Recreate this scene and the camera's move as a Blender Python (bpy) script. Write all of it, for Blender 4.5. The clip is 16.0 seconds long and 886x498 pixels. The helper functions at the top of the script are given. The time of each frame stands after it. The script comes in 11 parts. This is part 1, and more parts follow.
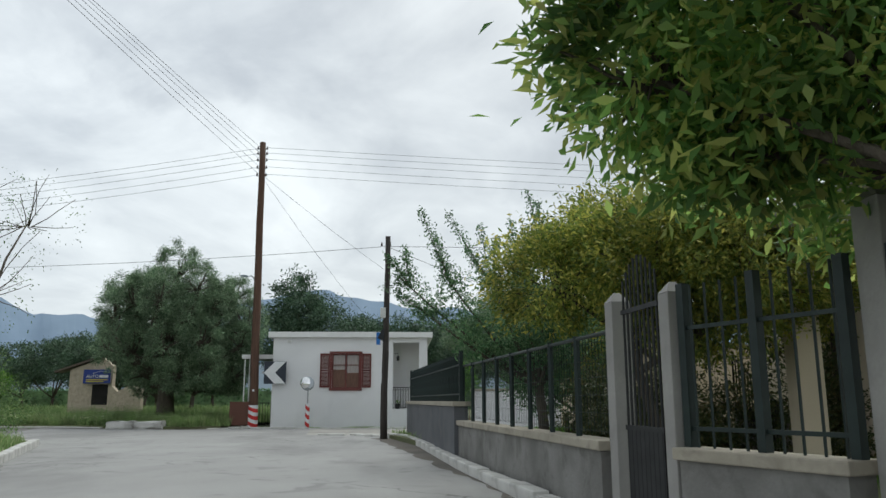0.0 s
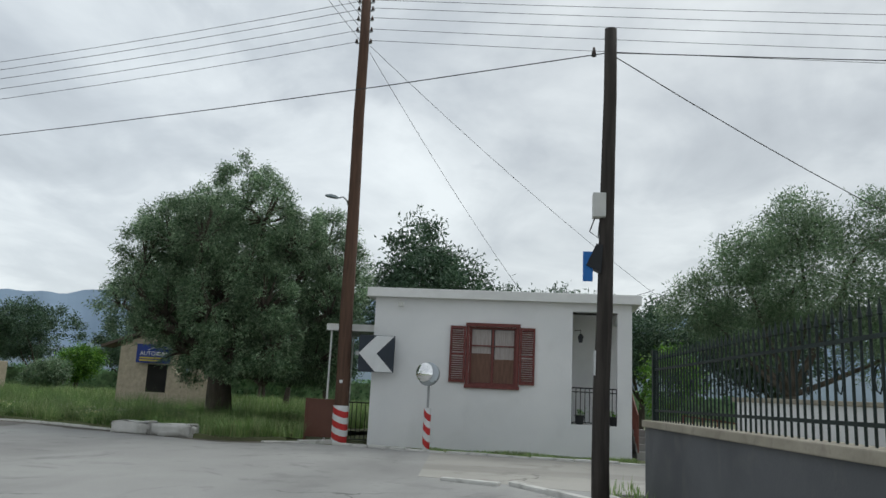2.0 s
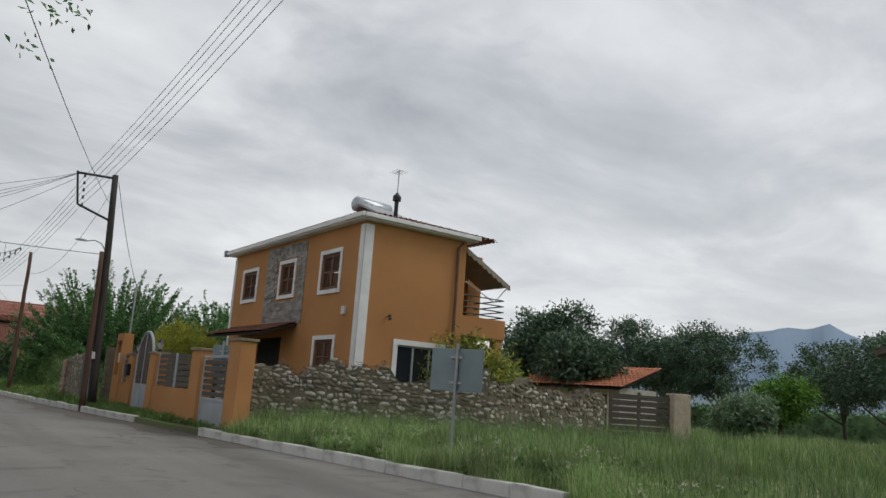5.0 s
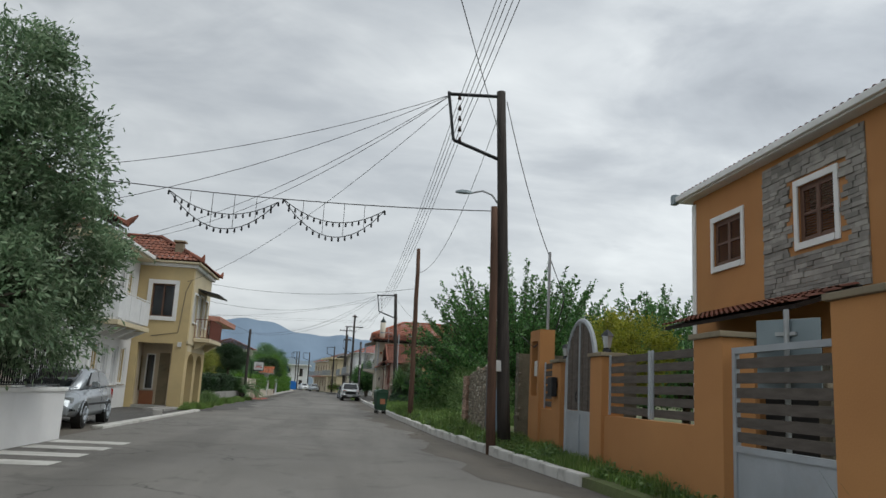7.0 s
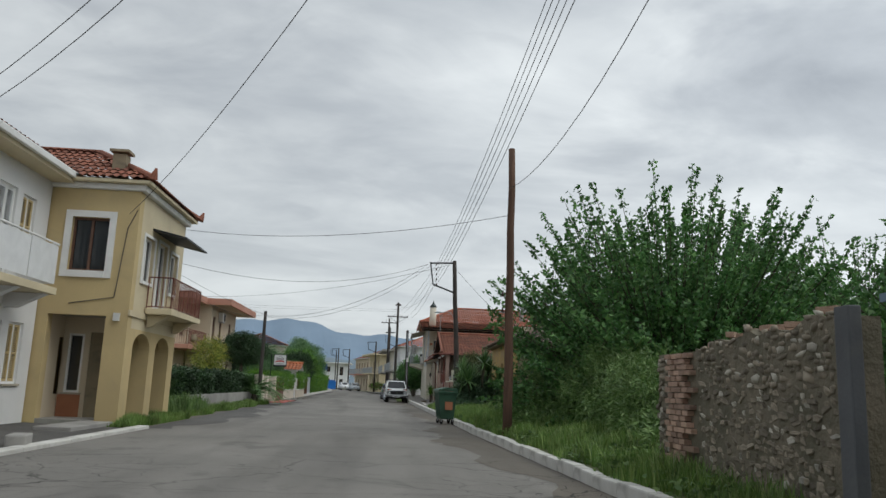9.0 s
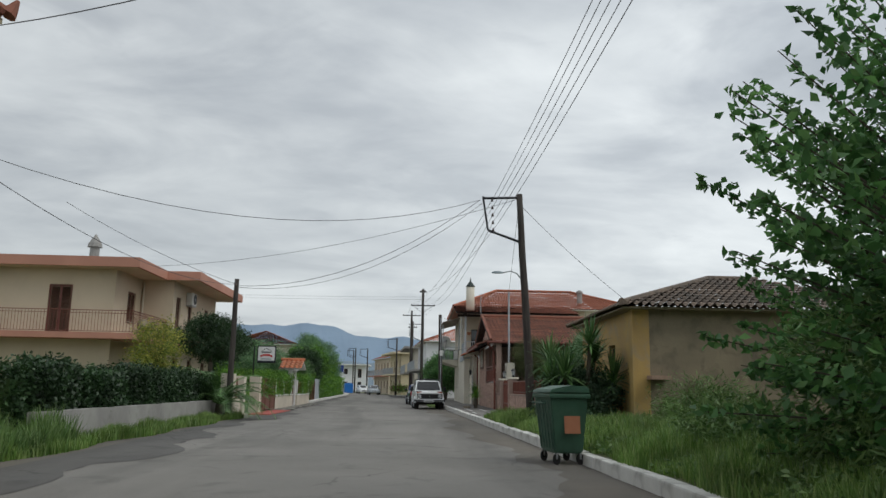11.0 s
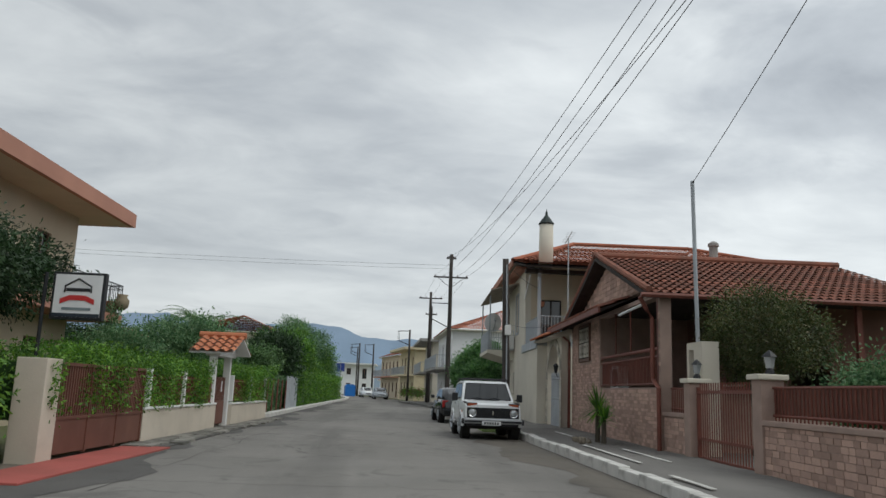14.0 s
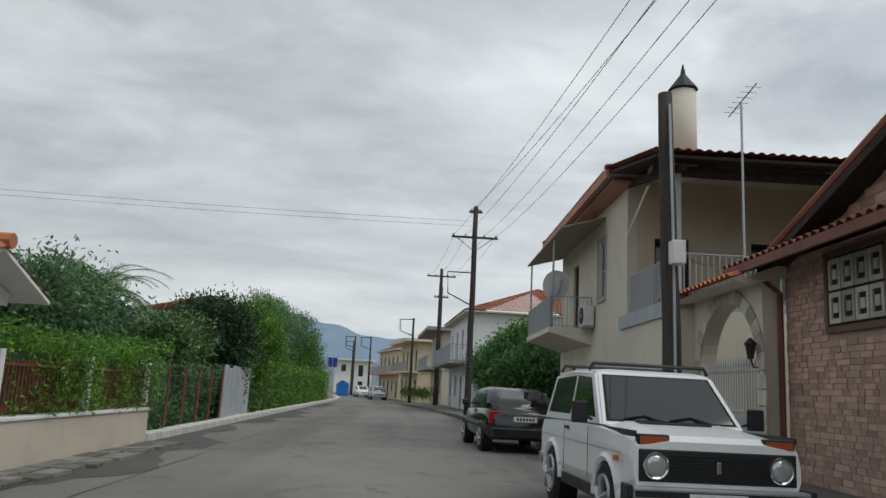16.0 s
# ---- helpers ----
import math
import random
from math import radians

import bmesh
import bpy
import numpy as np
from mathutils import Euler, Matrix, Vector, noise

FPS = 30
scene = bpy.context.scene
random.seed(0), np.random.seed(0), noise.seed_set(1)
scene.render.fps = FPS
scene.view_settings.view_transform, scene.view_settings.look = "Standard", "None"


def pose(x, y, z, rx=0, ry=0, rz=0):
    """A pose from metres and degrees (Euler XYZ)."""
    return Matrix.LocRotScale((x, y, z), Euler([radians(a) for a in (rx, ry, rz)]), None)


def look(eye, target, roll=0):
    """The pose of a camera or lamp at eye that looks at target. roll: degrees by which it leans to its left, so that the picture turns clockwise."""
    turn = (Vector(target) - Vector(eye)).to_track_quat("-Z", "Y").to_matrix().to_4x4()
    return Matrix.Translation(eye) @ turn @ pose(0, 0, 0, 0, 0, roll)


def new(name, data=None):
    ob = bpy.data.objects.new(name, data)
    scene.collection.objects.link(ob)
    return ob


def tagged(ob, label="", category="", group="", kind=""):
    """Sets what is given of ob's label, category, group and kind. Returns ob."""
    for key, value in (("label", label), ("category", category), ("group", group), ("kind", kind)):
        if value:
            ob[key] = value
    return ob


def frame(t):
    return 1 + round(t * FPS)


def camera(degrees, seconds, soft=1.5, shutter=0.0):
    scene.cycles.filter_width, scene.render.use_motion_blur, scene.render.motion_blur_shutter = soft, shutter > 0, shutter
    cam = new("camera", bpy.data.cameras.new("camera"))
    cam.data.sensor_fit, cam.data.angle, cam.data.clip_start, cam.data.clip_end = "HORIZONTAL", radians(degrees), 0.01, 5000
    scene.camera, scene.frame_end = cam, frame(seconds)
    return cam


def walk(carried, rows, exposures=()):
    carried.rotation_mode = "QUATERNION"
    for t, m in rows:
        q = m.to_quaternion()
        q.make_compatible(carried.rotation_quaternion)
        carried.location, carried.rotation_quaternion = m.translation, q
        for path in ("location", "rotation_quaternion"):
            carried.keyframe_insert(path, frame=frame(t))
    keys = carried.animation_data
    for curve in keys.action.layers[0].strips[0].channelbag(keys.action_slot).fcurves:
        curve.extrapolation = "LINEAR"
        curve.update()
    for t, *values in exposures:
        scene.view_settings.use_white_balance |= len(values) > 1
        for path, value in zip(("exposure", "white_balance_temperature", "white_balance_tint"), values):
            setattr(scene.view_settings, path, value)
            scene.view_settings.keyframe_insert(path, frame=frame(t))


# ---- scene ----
cam = camera(60.2, 16.0)
PATH = [
    (0, (-0.252, 0.065, 1.124), (-0.147, 2.024, 1.512), -0.1),
    (0.5, (-0.426, 3.686, 1.178), (-0.327, 5.646, 1.566), -0.1),
    (1, (-0.591, 6.937, 1.201), (-0.548, 8.899, 1.585), -0.0),
    (1.5, (-1.002, 10.39, 1.289), (-1.079, 12.353, 1.667), 1.4),
    (2, (-1.585, 13.702, 1.281), (-1.829, 15.651, 1.66), 2.8),
    (2.5, (-2.535, 16.853, 1.201), (-3.0, 18.76, 1.585), 4.0),
    (3, (-3.832, 19.649, 1.183), (-4.526, 21.487, 1.56), 4.6),
    (3.5, (-5.441, 22.37, 1.178), (-6.369, 24.102, 1.55), 4.0),
    (4, (-7.447, 24.977, 1.137), (-8.62, 26.551, 1.519), 3.4),
    (4.5, (-9.643, 27.045, 1.221), (-11.049, 28.416, 1.6), 3.2),
    (5, (-12.343, 28.467, 1.292), (-13.94, 29.608, 1.677), 4.0),
    (5.2, (-13.458, 28.881, 1.296), (-15.12, 29.923, 1.687), 4.4),
    (7.3, (-26.601, 31.147, 1.36), (-28.559, 31.333, 1.719), 2.7),
    (7.5, (-28.006, 31.151, 1.365), (-29.966, 31.322, 1.721), 2.6),
    (8, (-31.406, 31.13, 1.339), (-33.369, 31.278, 1.693), 2.6),
    (8.5, (-34.86, 31.107, 1.277), (-36.823, 31.244, 1.634), 2.5),
    (9, (-38.377, 31.016, 1.278), (-40.34, 31.153, 1.633), 2.3),
    (9.5, (-41.886, 30.928, 1.251), (-43.85, 31.055, 1.607), 2.1),
    (9.7, (-43.294, 30.865, 1.243), (-45.259, 30.988, 1.596), 1.7),
    (11.8, (-58.759, 30.382, 1.166), (-60.724, 30.462, 1.529), 1.4),
    (12, (-60.232, 30.318, 1.165), (-62.197, 30.396, 1.53), 1.6),
    (12.5, (-63.936, 30.142, 1.255), (-65.901, 30.22, 1.619), 1.6),
    (13, (-67.509, 30.024, 1.242), (-69.474, 30.098, 1.606), 2.0),
    (13.5, (-71.196, 29.856, 1.255), (-73.16, 29.929, 1.62), 2.1),
    (14, (-74.866, 29.751, 1.256), (-76.831, 29.822, 1.622), 2.2),
    (14.5, (-78.533, 29.626, 1.247), (-80.498, 29.695, 1.616), 2.4),
    (15, (-82.234, 29.502, 1.275), (-84.199, 29.571, 1.642), 2.6),
    (15.5, (-85.696, 29.402, 1.257), (-87.661, 29.471, 1.625), 2.9),
    (16, (-89.304, 29.29, 1.264), (-91.269, 29.361, 1.629), 3.0),
]
walk(cam, [(t, look(eye, target, roll)) for t, eye, target, roll in PATH],
     [(0.0, 0.30, 6250, 4), (2.0, 0.16, 6220, 4), (3.0, 0.18, 6350, 4), (4.0, 0.42, 6380, 5), (5.0, 0.03, 6480, 8), (7.5, 0.14, 6330, 5), (16.0, 0.14, 6350, 5)])

# ---- sky and light ----
world = bpy.data.worlds.new("overcast_sky")
scene.world = world
world.use_nodes = True
wn, wl = world.node_tree.nodes, world.node_tree.links
wn.clear()


def wnode(kind, **sets):
    n = wn.new(kind)
    for k, v in sets.items():
        n.inputs[k.replace("_", " ")].default_value = v
    return n


def wmath(op, a, b=None, clamp=False):
    n = wn.new("ShaderNodeMath")
    n.operation, n.use_clamp = op, clamp
    for i, v in enumerate((a, b)):
        if v is None:
            continue
        if isinstance(v, (int, float)):
            n.inputs[i].default_value = v
        else:
            wl.new(v, n.inputs[i])
    return n.outputs[0]


def wramp(fac, stops):
    n = wn.new("ShaderNodeValToRGB")
    el = n.color_ramp.elements
    while len(el) < len(stops):
        el.new(0.5)
    for e, (p, c) in zip(el, stops):
        e.position, e.color = p, (*c, 1)
    wl.new(fac, n.inputs[0])
    return n.outputs[0]


def wmix(fac, a, b, kind="MIX"):
    n = wn.new("ShaderNodeMix")
    n.data_type, n.blend_type = "RGBA", kind
    for i, v in ((0, fac), (6, a), (7, b)):
        if isinstance(v, (int, float)):
            n.inputs[i].default_value = v
        elif isinstance(v, tuple):
            n.inputs[i].default_value = (*v, 1)
        else:
            wl.new(v, n.inputs[i])
    return n.outputs[2]


sky = wn.new("ShaderNodeTexSky")
sky.sky_type, sky.sun_disc = "NISHITA", False
sky.sun_elevation, sky.sun_rotation = radians(48), radians(20)
sky.dust_density = 3.0
coord = wn.new("ShaderNodeTexCoord").outputs["Generated"]
sep = wn.new("ShaderNodeSeparateXYZ")
wl.new(coord, sep.inputs[0])
up = wmath("MAXIMUM", sep.outputs[2], 0.0)
den = wmath("ADD", up, 0.16)
flat = wn.new("ShaderNodeCombineXYZ")
wl.new(wmath("DIVIDE", sep.outputs[0], den), flat.inputs[0])
wl.new(wmath("DIVIDE", sep.outputs[1], den), flat.inputs[1])


def clouds(scale, detail, rough, warp, shift):
    mp = wn.new("ShaderNodeMapping")
    mp.inputs["Location"].default_value = shift
    mp.inputs["Rotation"].default_value = (0, 0, radians(28))
    mp.inputs["Scale"].default_value = (1.0, 0.72, 1.0)
    wl.new(flat.outputs[0], mp.inputs[0])
    n = wnode("ShaderNodeTexNoise", Scale=scale, Detail=detail, Roughness=rough, Distortion=warp)
    wl.new(mp.outputs[0], n.inputs["Vector"])
    return n.outputs[0]


big = clouds(0.75, 4, 0.5, 0.4, (3.1, 1.7, 0))
mid = clouds(1.9, 6, 0.55, 0.7, (7.3, 2.2, 0))
small = clouds(5.5, 5, 0.55, 0.3, (1.9, 8.4, 0))
deck = wmath("ADD", wmath("ADD", wmath("MULTIPLY", big, 0.50), wmath("MULTIPLY", mid, 0.38)), wmath("MULTIPLY", small, 0.12))
cloud = wramp(deck, [(0.34, (0.37, 0.385, 0.42)), (0.44, (0.485, 0.50, 0.535)), (0.52, (0.63, 0.64, 0.665)), (0.62, (0.80, 0.805, 0.82))])
# dark scud under the deck
scud = wramp(clouds(2.6, 5, 0.55, 0.5, (11.2, 5.4, 0)), [(0.60, (0, 0, 0)), (0.70, (1, 1, 1))])
cloud = wmix(wmath("MULTIPLY", scud, 0.45), cloud, (0.40, 0.415, 0.455))
# thinner, brighter cloud towards the horizon
low = wramp(up, [(0.0, (1, 1, 1)), (0.16, (0.55, 0.55, 0.55)), (0.36, (0, 0, 0))])
cloud = wmix(wmath("MULTIPLY", low, 0.6), cloud, (0.68, 0.69, 0.70))
bias = wmath("MULTIPLY", wmath("MULTIPLY", sep.outputs[1], wmath("MAXIMUM", wmath("MULTIPLY", sep.outputs[0], -1.0), 0.0)), 0.36)
thin = wn.new("ShaderNodeCombineXYZ")
for i in range(3):
    wl.new(wmath("ADD", bias, 1.0), thin.inputs[i])
cloud = wmix(1.0, cloud, thin.outputs[0], "MULTIPLY")
skyc = wmix(1.0, sky.outputs[0], (0.10, 0.10, 0.10), "MULTIPLY")
total = wmix(0.93, skyc, cloud)
bg = wn.new("ShaderNodeBackground")
bg.inputs["Strength"].default_value = 1.0
wl.new(total, bg.inputs[0])
wl.new(bg.outputs[0], wn.new("ShaderNodeOutputWorld").inputs[0])

sun = new("sun", bpy.data.lights.new("sun", "SUN"))
sun.data.energy, sun.data.angle, sun.data.color = 1.1, radians(40), (1.0, 0.97, 0.92)
sun.matrix_world = look((0, 0, 30), (-10.0, -18.0, 2.0))

# ---- materials ----
def mat(name, a, b=None, rough=0.85, scale=1.5, fine=40.0, bump=0.25, metal=0.0, vary=0.0, island=0.0, stain=0.0, stainc=(0.05, 0.045, 0.04), spec=0.4, stretch=(1, 1, 1), dist=0.01, contrast=0.5):
    """Two colours mixed at two scales of noise, fine relief, optional stains and a shift from piece to piece."""
    b = b or tuple(c * 0.72 for c in a)
    m = bpy.data.materials.new(name)
    m.use_nodes = True
    nt = m.node_tree
    N, L = nt.nodes, nt.links
    p = N["Principled BSDF"]
    tc = N.new("ShaderNodeTexCoord")
    mp = N.new("ShaderNodeMapping")
    mp.inputs["Scale"].default_value = stretch
    L.new(tc.outputs["Object"], mp.inputs[0])

    def noise(s, d, w=0.0):
        n = N.new("ShaderNodeTexNoise")
        n.inputs["Scale"].default_value, n.inputs["Detail"].default_value, n.inputs["Distortion"].default_value = s, d, w
        L.new(mp.outputs[0], n.inputs["Vector"])
        return n.outputs[0]

    def mix(f, x, y, kind="MIX"):
        n = N.new("ShaderNodeMix")
        n.data_type, n.blend_type = "RGBA", kind
        for i, v in ((0, f), (6, x), (7, y)):
            if isinstance(v, (int, float)):
                n.inputs[i].default_value = v
            elif isinstance(v, tuple):
                n.inputs[i].default_value = (*v, 1)
            else:
                L.new(v, n.inputs[i])
        return n.outputs[2]

    def ramp(f, lo, hi):
        n = N.new("ShaderNodeMapRange")
        n.inputs[1].default_value, n.inputs[2].default_value = lo, hi
        n.clamp = True
        L.new(f, n.inputs[0])
        return n.outputs[0]

    coarse, grain = noise(scale, 5, 0.3), noise(fine, 4)
    half = 0.5 * (1 - contrast) * 0.6
    c = mix(ramp(coarse, 0.2 + half, 0.8 - half), a, b)
    c = mix(ramp(grain, 0.3, 0.75), c, mix(0.35, c, b))
    if stain:
        s = N.new("ShaderNodeMath")
        s.operation = "MULTIPLY"
        L.new(ramp(noise(scale * 2.3, 6, 0.8), 0.52, 0.74), s.inputs[0])
        s.inputs[1].default_value = stain
        c = mix(s.outputs[0], c, stainc)
    for amount, socket in ((vary, "r"), (island, "i")):
        if amount:
            r = N.new("ShaderNodeObjectInfo").outputs["Random"] if socket == "r" else N.new("ShaderNodeNewGeometry").outputs["Random Per Island"]
            h = N.new("ShaderNodeHueSaturation")
            v = N.new("ShaderNodeMapRange")
            v.inputs[3].default_value, v.inputs[4].default_value = 1 - amount, 1 + amount
            L.new(r, v.inputs[0])
            L.new(v.outputs[0], h.inputs["Value"])
            L.new(c, h.inputs["Color"])
            c = h.outputs[0]
    L.new(c, p.inputs["Base Color"])
    rr = N.new("ShaderNodeMapRange")
    rr.inputs[3].default_value, rr.inputs[4].default_value = max(0.03, rough - 0.1), min(1, rough + 0.1)
    L.new(coarse, rr.inputs[0])
    L.new(rr.outputs[0], p.inputs["Roughness"])
    p.inputs["Metallic"].default_value = metal
    p.inputs["Specular IOR Level"].default_value = spec
    if bump:
        bn = N.new("ShaderNodeBump")
        bn.inputs["Strength"].default_value, bn.inputs["Distance"].default_value = bump, dist
        L.new(grain, bn.inputs["Height"])
        L.new(bn.outputs[0], p.inputs["Normal"])
    return m


def roadmat(name, a, b, dark, streak=(0.05, 0.5, 1), crack=0.7, rough=0.88):
    """Old asphalt: stone grain, drifting light and dark areas, streaks along the traffic, patches and a net of cracks."""
    m = bpy.data.materials.new(name)
    m.use_nodes = True
    N, L = m.node_tree.nodes, m.node_tree.links
    p = N["Principled BSDF"]
    co = N.new("ShaderNodeTexCoord").outputs["Object"]

    def noise(scale, detail, vec=co, warp=0.0, rgh=0.55):
        n = N.new("ShaderNodeTexNoise")
        n.inputs["Scale"].default_value, n.inputs["Detail"].default_value = scale, detail
        n.inputs["Distortion"].default_value, n.inputs["Roughness"].default_value = warp, rgh
        L.new(vec, n.inputs["Vector"])
        return n

    def rng_map(f, lo, hi, o0=0.0, o1=1.0):
        n = N.new("ShaderNodeMapRange")
        for i, v in zip((1, 2, 3, 4), (lo, hi, o0, o1)):
            n.inputs[i].default_value = v
        L.new(f, n.inputs[0])
        return n.outputs[0]

    def mul(x, y):
        n = N.new("ShaderNodeMath")
        n.operation = "MULTIPLY"
        for i, v in enumerate((x, y)):
            if isinstance(v, (int, float)):
                n.inputs[i].default_value = v
            else:
                L.new(v, n.inputs[i])
        return n.outputs[0]

    def mix(f, x, y, kind="MIX"):
        n = N.new("ShaderNodeMix")
        n.data_type, n.blend_type = "RGBA", kind
        for i, v in ((0, f), (6, x), (7, y)):
            if isinstance(v, (int, float)):
                n.inputs[i].default_value = v
            elif isinstance(v, tuple):
                n.inputs[i].default_value = (*v, 1)
            else:
                L.new(v, n.inputs[i])
        return n.outputs[2]

    mp = N.new("ShaderNodeMapping")
    mp.inputs["Scale"].default_value = streak
    L.new(co, mp.inputs[0])
    c = mix(rng_map(noise(0.22, 5, co, 0.4).outputs[0], 0.35, 0.65), a, b)
    c = mix(mul(rng_map(noise(1.1, 4, mp.outputs[0], 0.3).outputs[0], 0.48, 0.68), 0.55), c, dark)
    c = mix(mul(rng_map(noise(0.9, 7, co, 1.2, 0.62).outputs[0], 0.56, 0.66), 0.5), c, dark)
    pale = tuple(min(1.0, v * 1.35) for v in a)
    c = mix(mul(rng_map(noise(0.6, 6, mp.outputs[0], 0.6).outputs[0], 0.58, 0.75), 0.45), c, pale)
    grain = noise(95, 3)
    c = mix(rng_map(grain.outputs[0], 0.35, 0.7, 0.0, 0.5), c, mix(0.5, c, dark))
    # cracks in patches
    w = noise(1.7, 3)
    vm = N.new("ShaderNodeVectorMath")
    vm.operation = "MULTIPLY_ADD"
    L.new(w.outputs["Color"], vm.inputs[0])
    vm.inputs[1].default_value = (0.9, 0.9, 0)
    L.new(co, vm.inputs[2])
    for scale, width, part_of in ((0.33, 0.011, (0.5, 0.58)), (1.3, 0.022, (0.57, 0.64))):
        v = N.new("ShaderNodeTexVoronoi")
        v.voronoi_dimensions, v.feature = "2D", "DISTANCE_TO_EDGE"
        v.inputs["Scale"].default_value = scale
        L.new(vm.outputs[0], v.inputs["Vector"])
        line = rng_map(v.outputs["Distance"], width * 0.3, width, 1.0, 0.0)
        k = mul(mul(line, rng_map(noise(0.17, 3).outputs[0], *part_of)), crack)
        c = mix(k, c, tuple(v * 0.45 for v in dark))
    L.new(c, p.inputs["Base Color"])
    L.new(rng_map(noise(0.5, 4).outputs[0], 0.3, 0.7, rough - 0.12, rough + 0.06), p.inputs["Roughness"])
    p.inputs["Specular IOR Level"].default_value = 0.4
    bn = N.new("ShaderNodeBump")
    bn.inputs["Strength"].default_value, bn.inputs["Distance"].default_value = 0.5, 0.008
    L.new(grain.outputs[0], bn.inputs["Height"])
    L.new(bn.outputs[0], p.inputs["Normal"])
    return m


def leafmat(name, a, b, c, rough=0.5, thin=0.35):
    """Leaves: colour shifts leaf by leaf, some light passes through."""
    m = bpy.data.materials.new(name)
    m.use_nodes = True
    N, L = m.node_tree.nodes, m.node_tree.links
    p = N["Principled BSDF"]
    r = N.new("ShaderNodeNewGeometry").outputs["Random Per Island"]
    ramp = N.new("ShaderNodeValToRGB")
    el = ramp.color_ramp.elements
    el.new(0.5)
    for e, (pos, col) in zip(el, ((0.0, a), (0.55, b), (1.0, c))):
        e.position, e.color = pos, (*col, 1)
    L.new(r, ramp.inputs[0])
    n = N.new("ShaderNodeTexNoise")
    n.inputs["Scale"].default_value = 1.3
    L.new(N.new("ShaderNodeTexCoord").outputs["Object"], n.inputs["Vector"])
    h = N.new("ShaderNodeHueSaturation")
    v = N.new("ShaderNodeMapRange")
    v.inputs[1].default_value, v.inputs[2].default_value = 0.3, 0.7
    v.inputs[3].default_value, v.inputs[4].default_value = 0.6, 1.4
    L.new(n.outputs[0], v.inputs[0])
    L.new(v.outputs[0], h.inputs["Value"])
    L.new(ramp.outputs[0], h.inputs["Color"])
    L.new(h.outputs[0], p.inputs["Base Color"])
    p.inputs["Roughness"].default_value = rough
    t = N.new("ShaderNodeBsdfTranslucent")
    L.new(h.outputs[0], t.inputs[0])
    mx = N.new("ShaderNodeMixShader")
    mx.inputs[0].default_value = thin
    L.new(p.outputs[0], mx.inputs[1])
    L.new(t.outputs[0], mx.inputs[2])
    L.new(mx.outputs[0], N["Material Output"].inputs[0])
    return m


def glassmat(name, tint=(0.02, 0.025, 0.03), rough=0.05):
    """Window panes seen from outside: dark room behind, sky in the surface."""
    m = bpy.data.materials.new(name)
    m.use_nodes = True
    p = m.node_tree.nodes["Principled BSDF"]
    p.inputs["Base Color"].default_value = (*tint, 1)
    p.inputs["Roughness"].default_value = rough
    p.inputs["Specular IOR Level"].default_value = 0.7
    return m


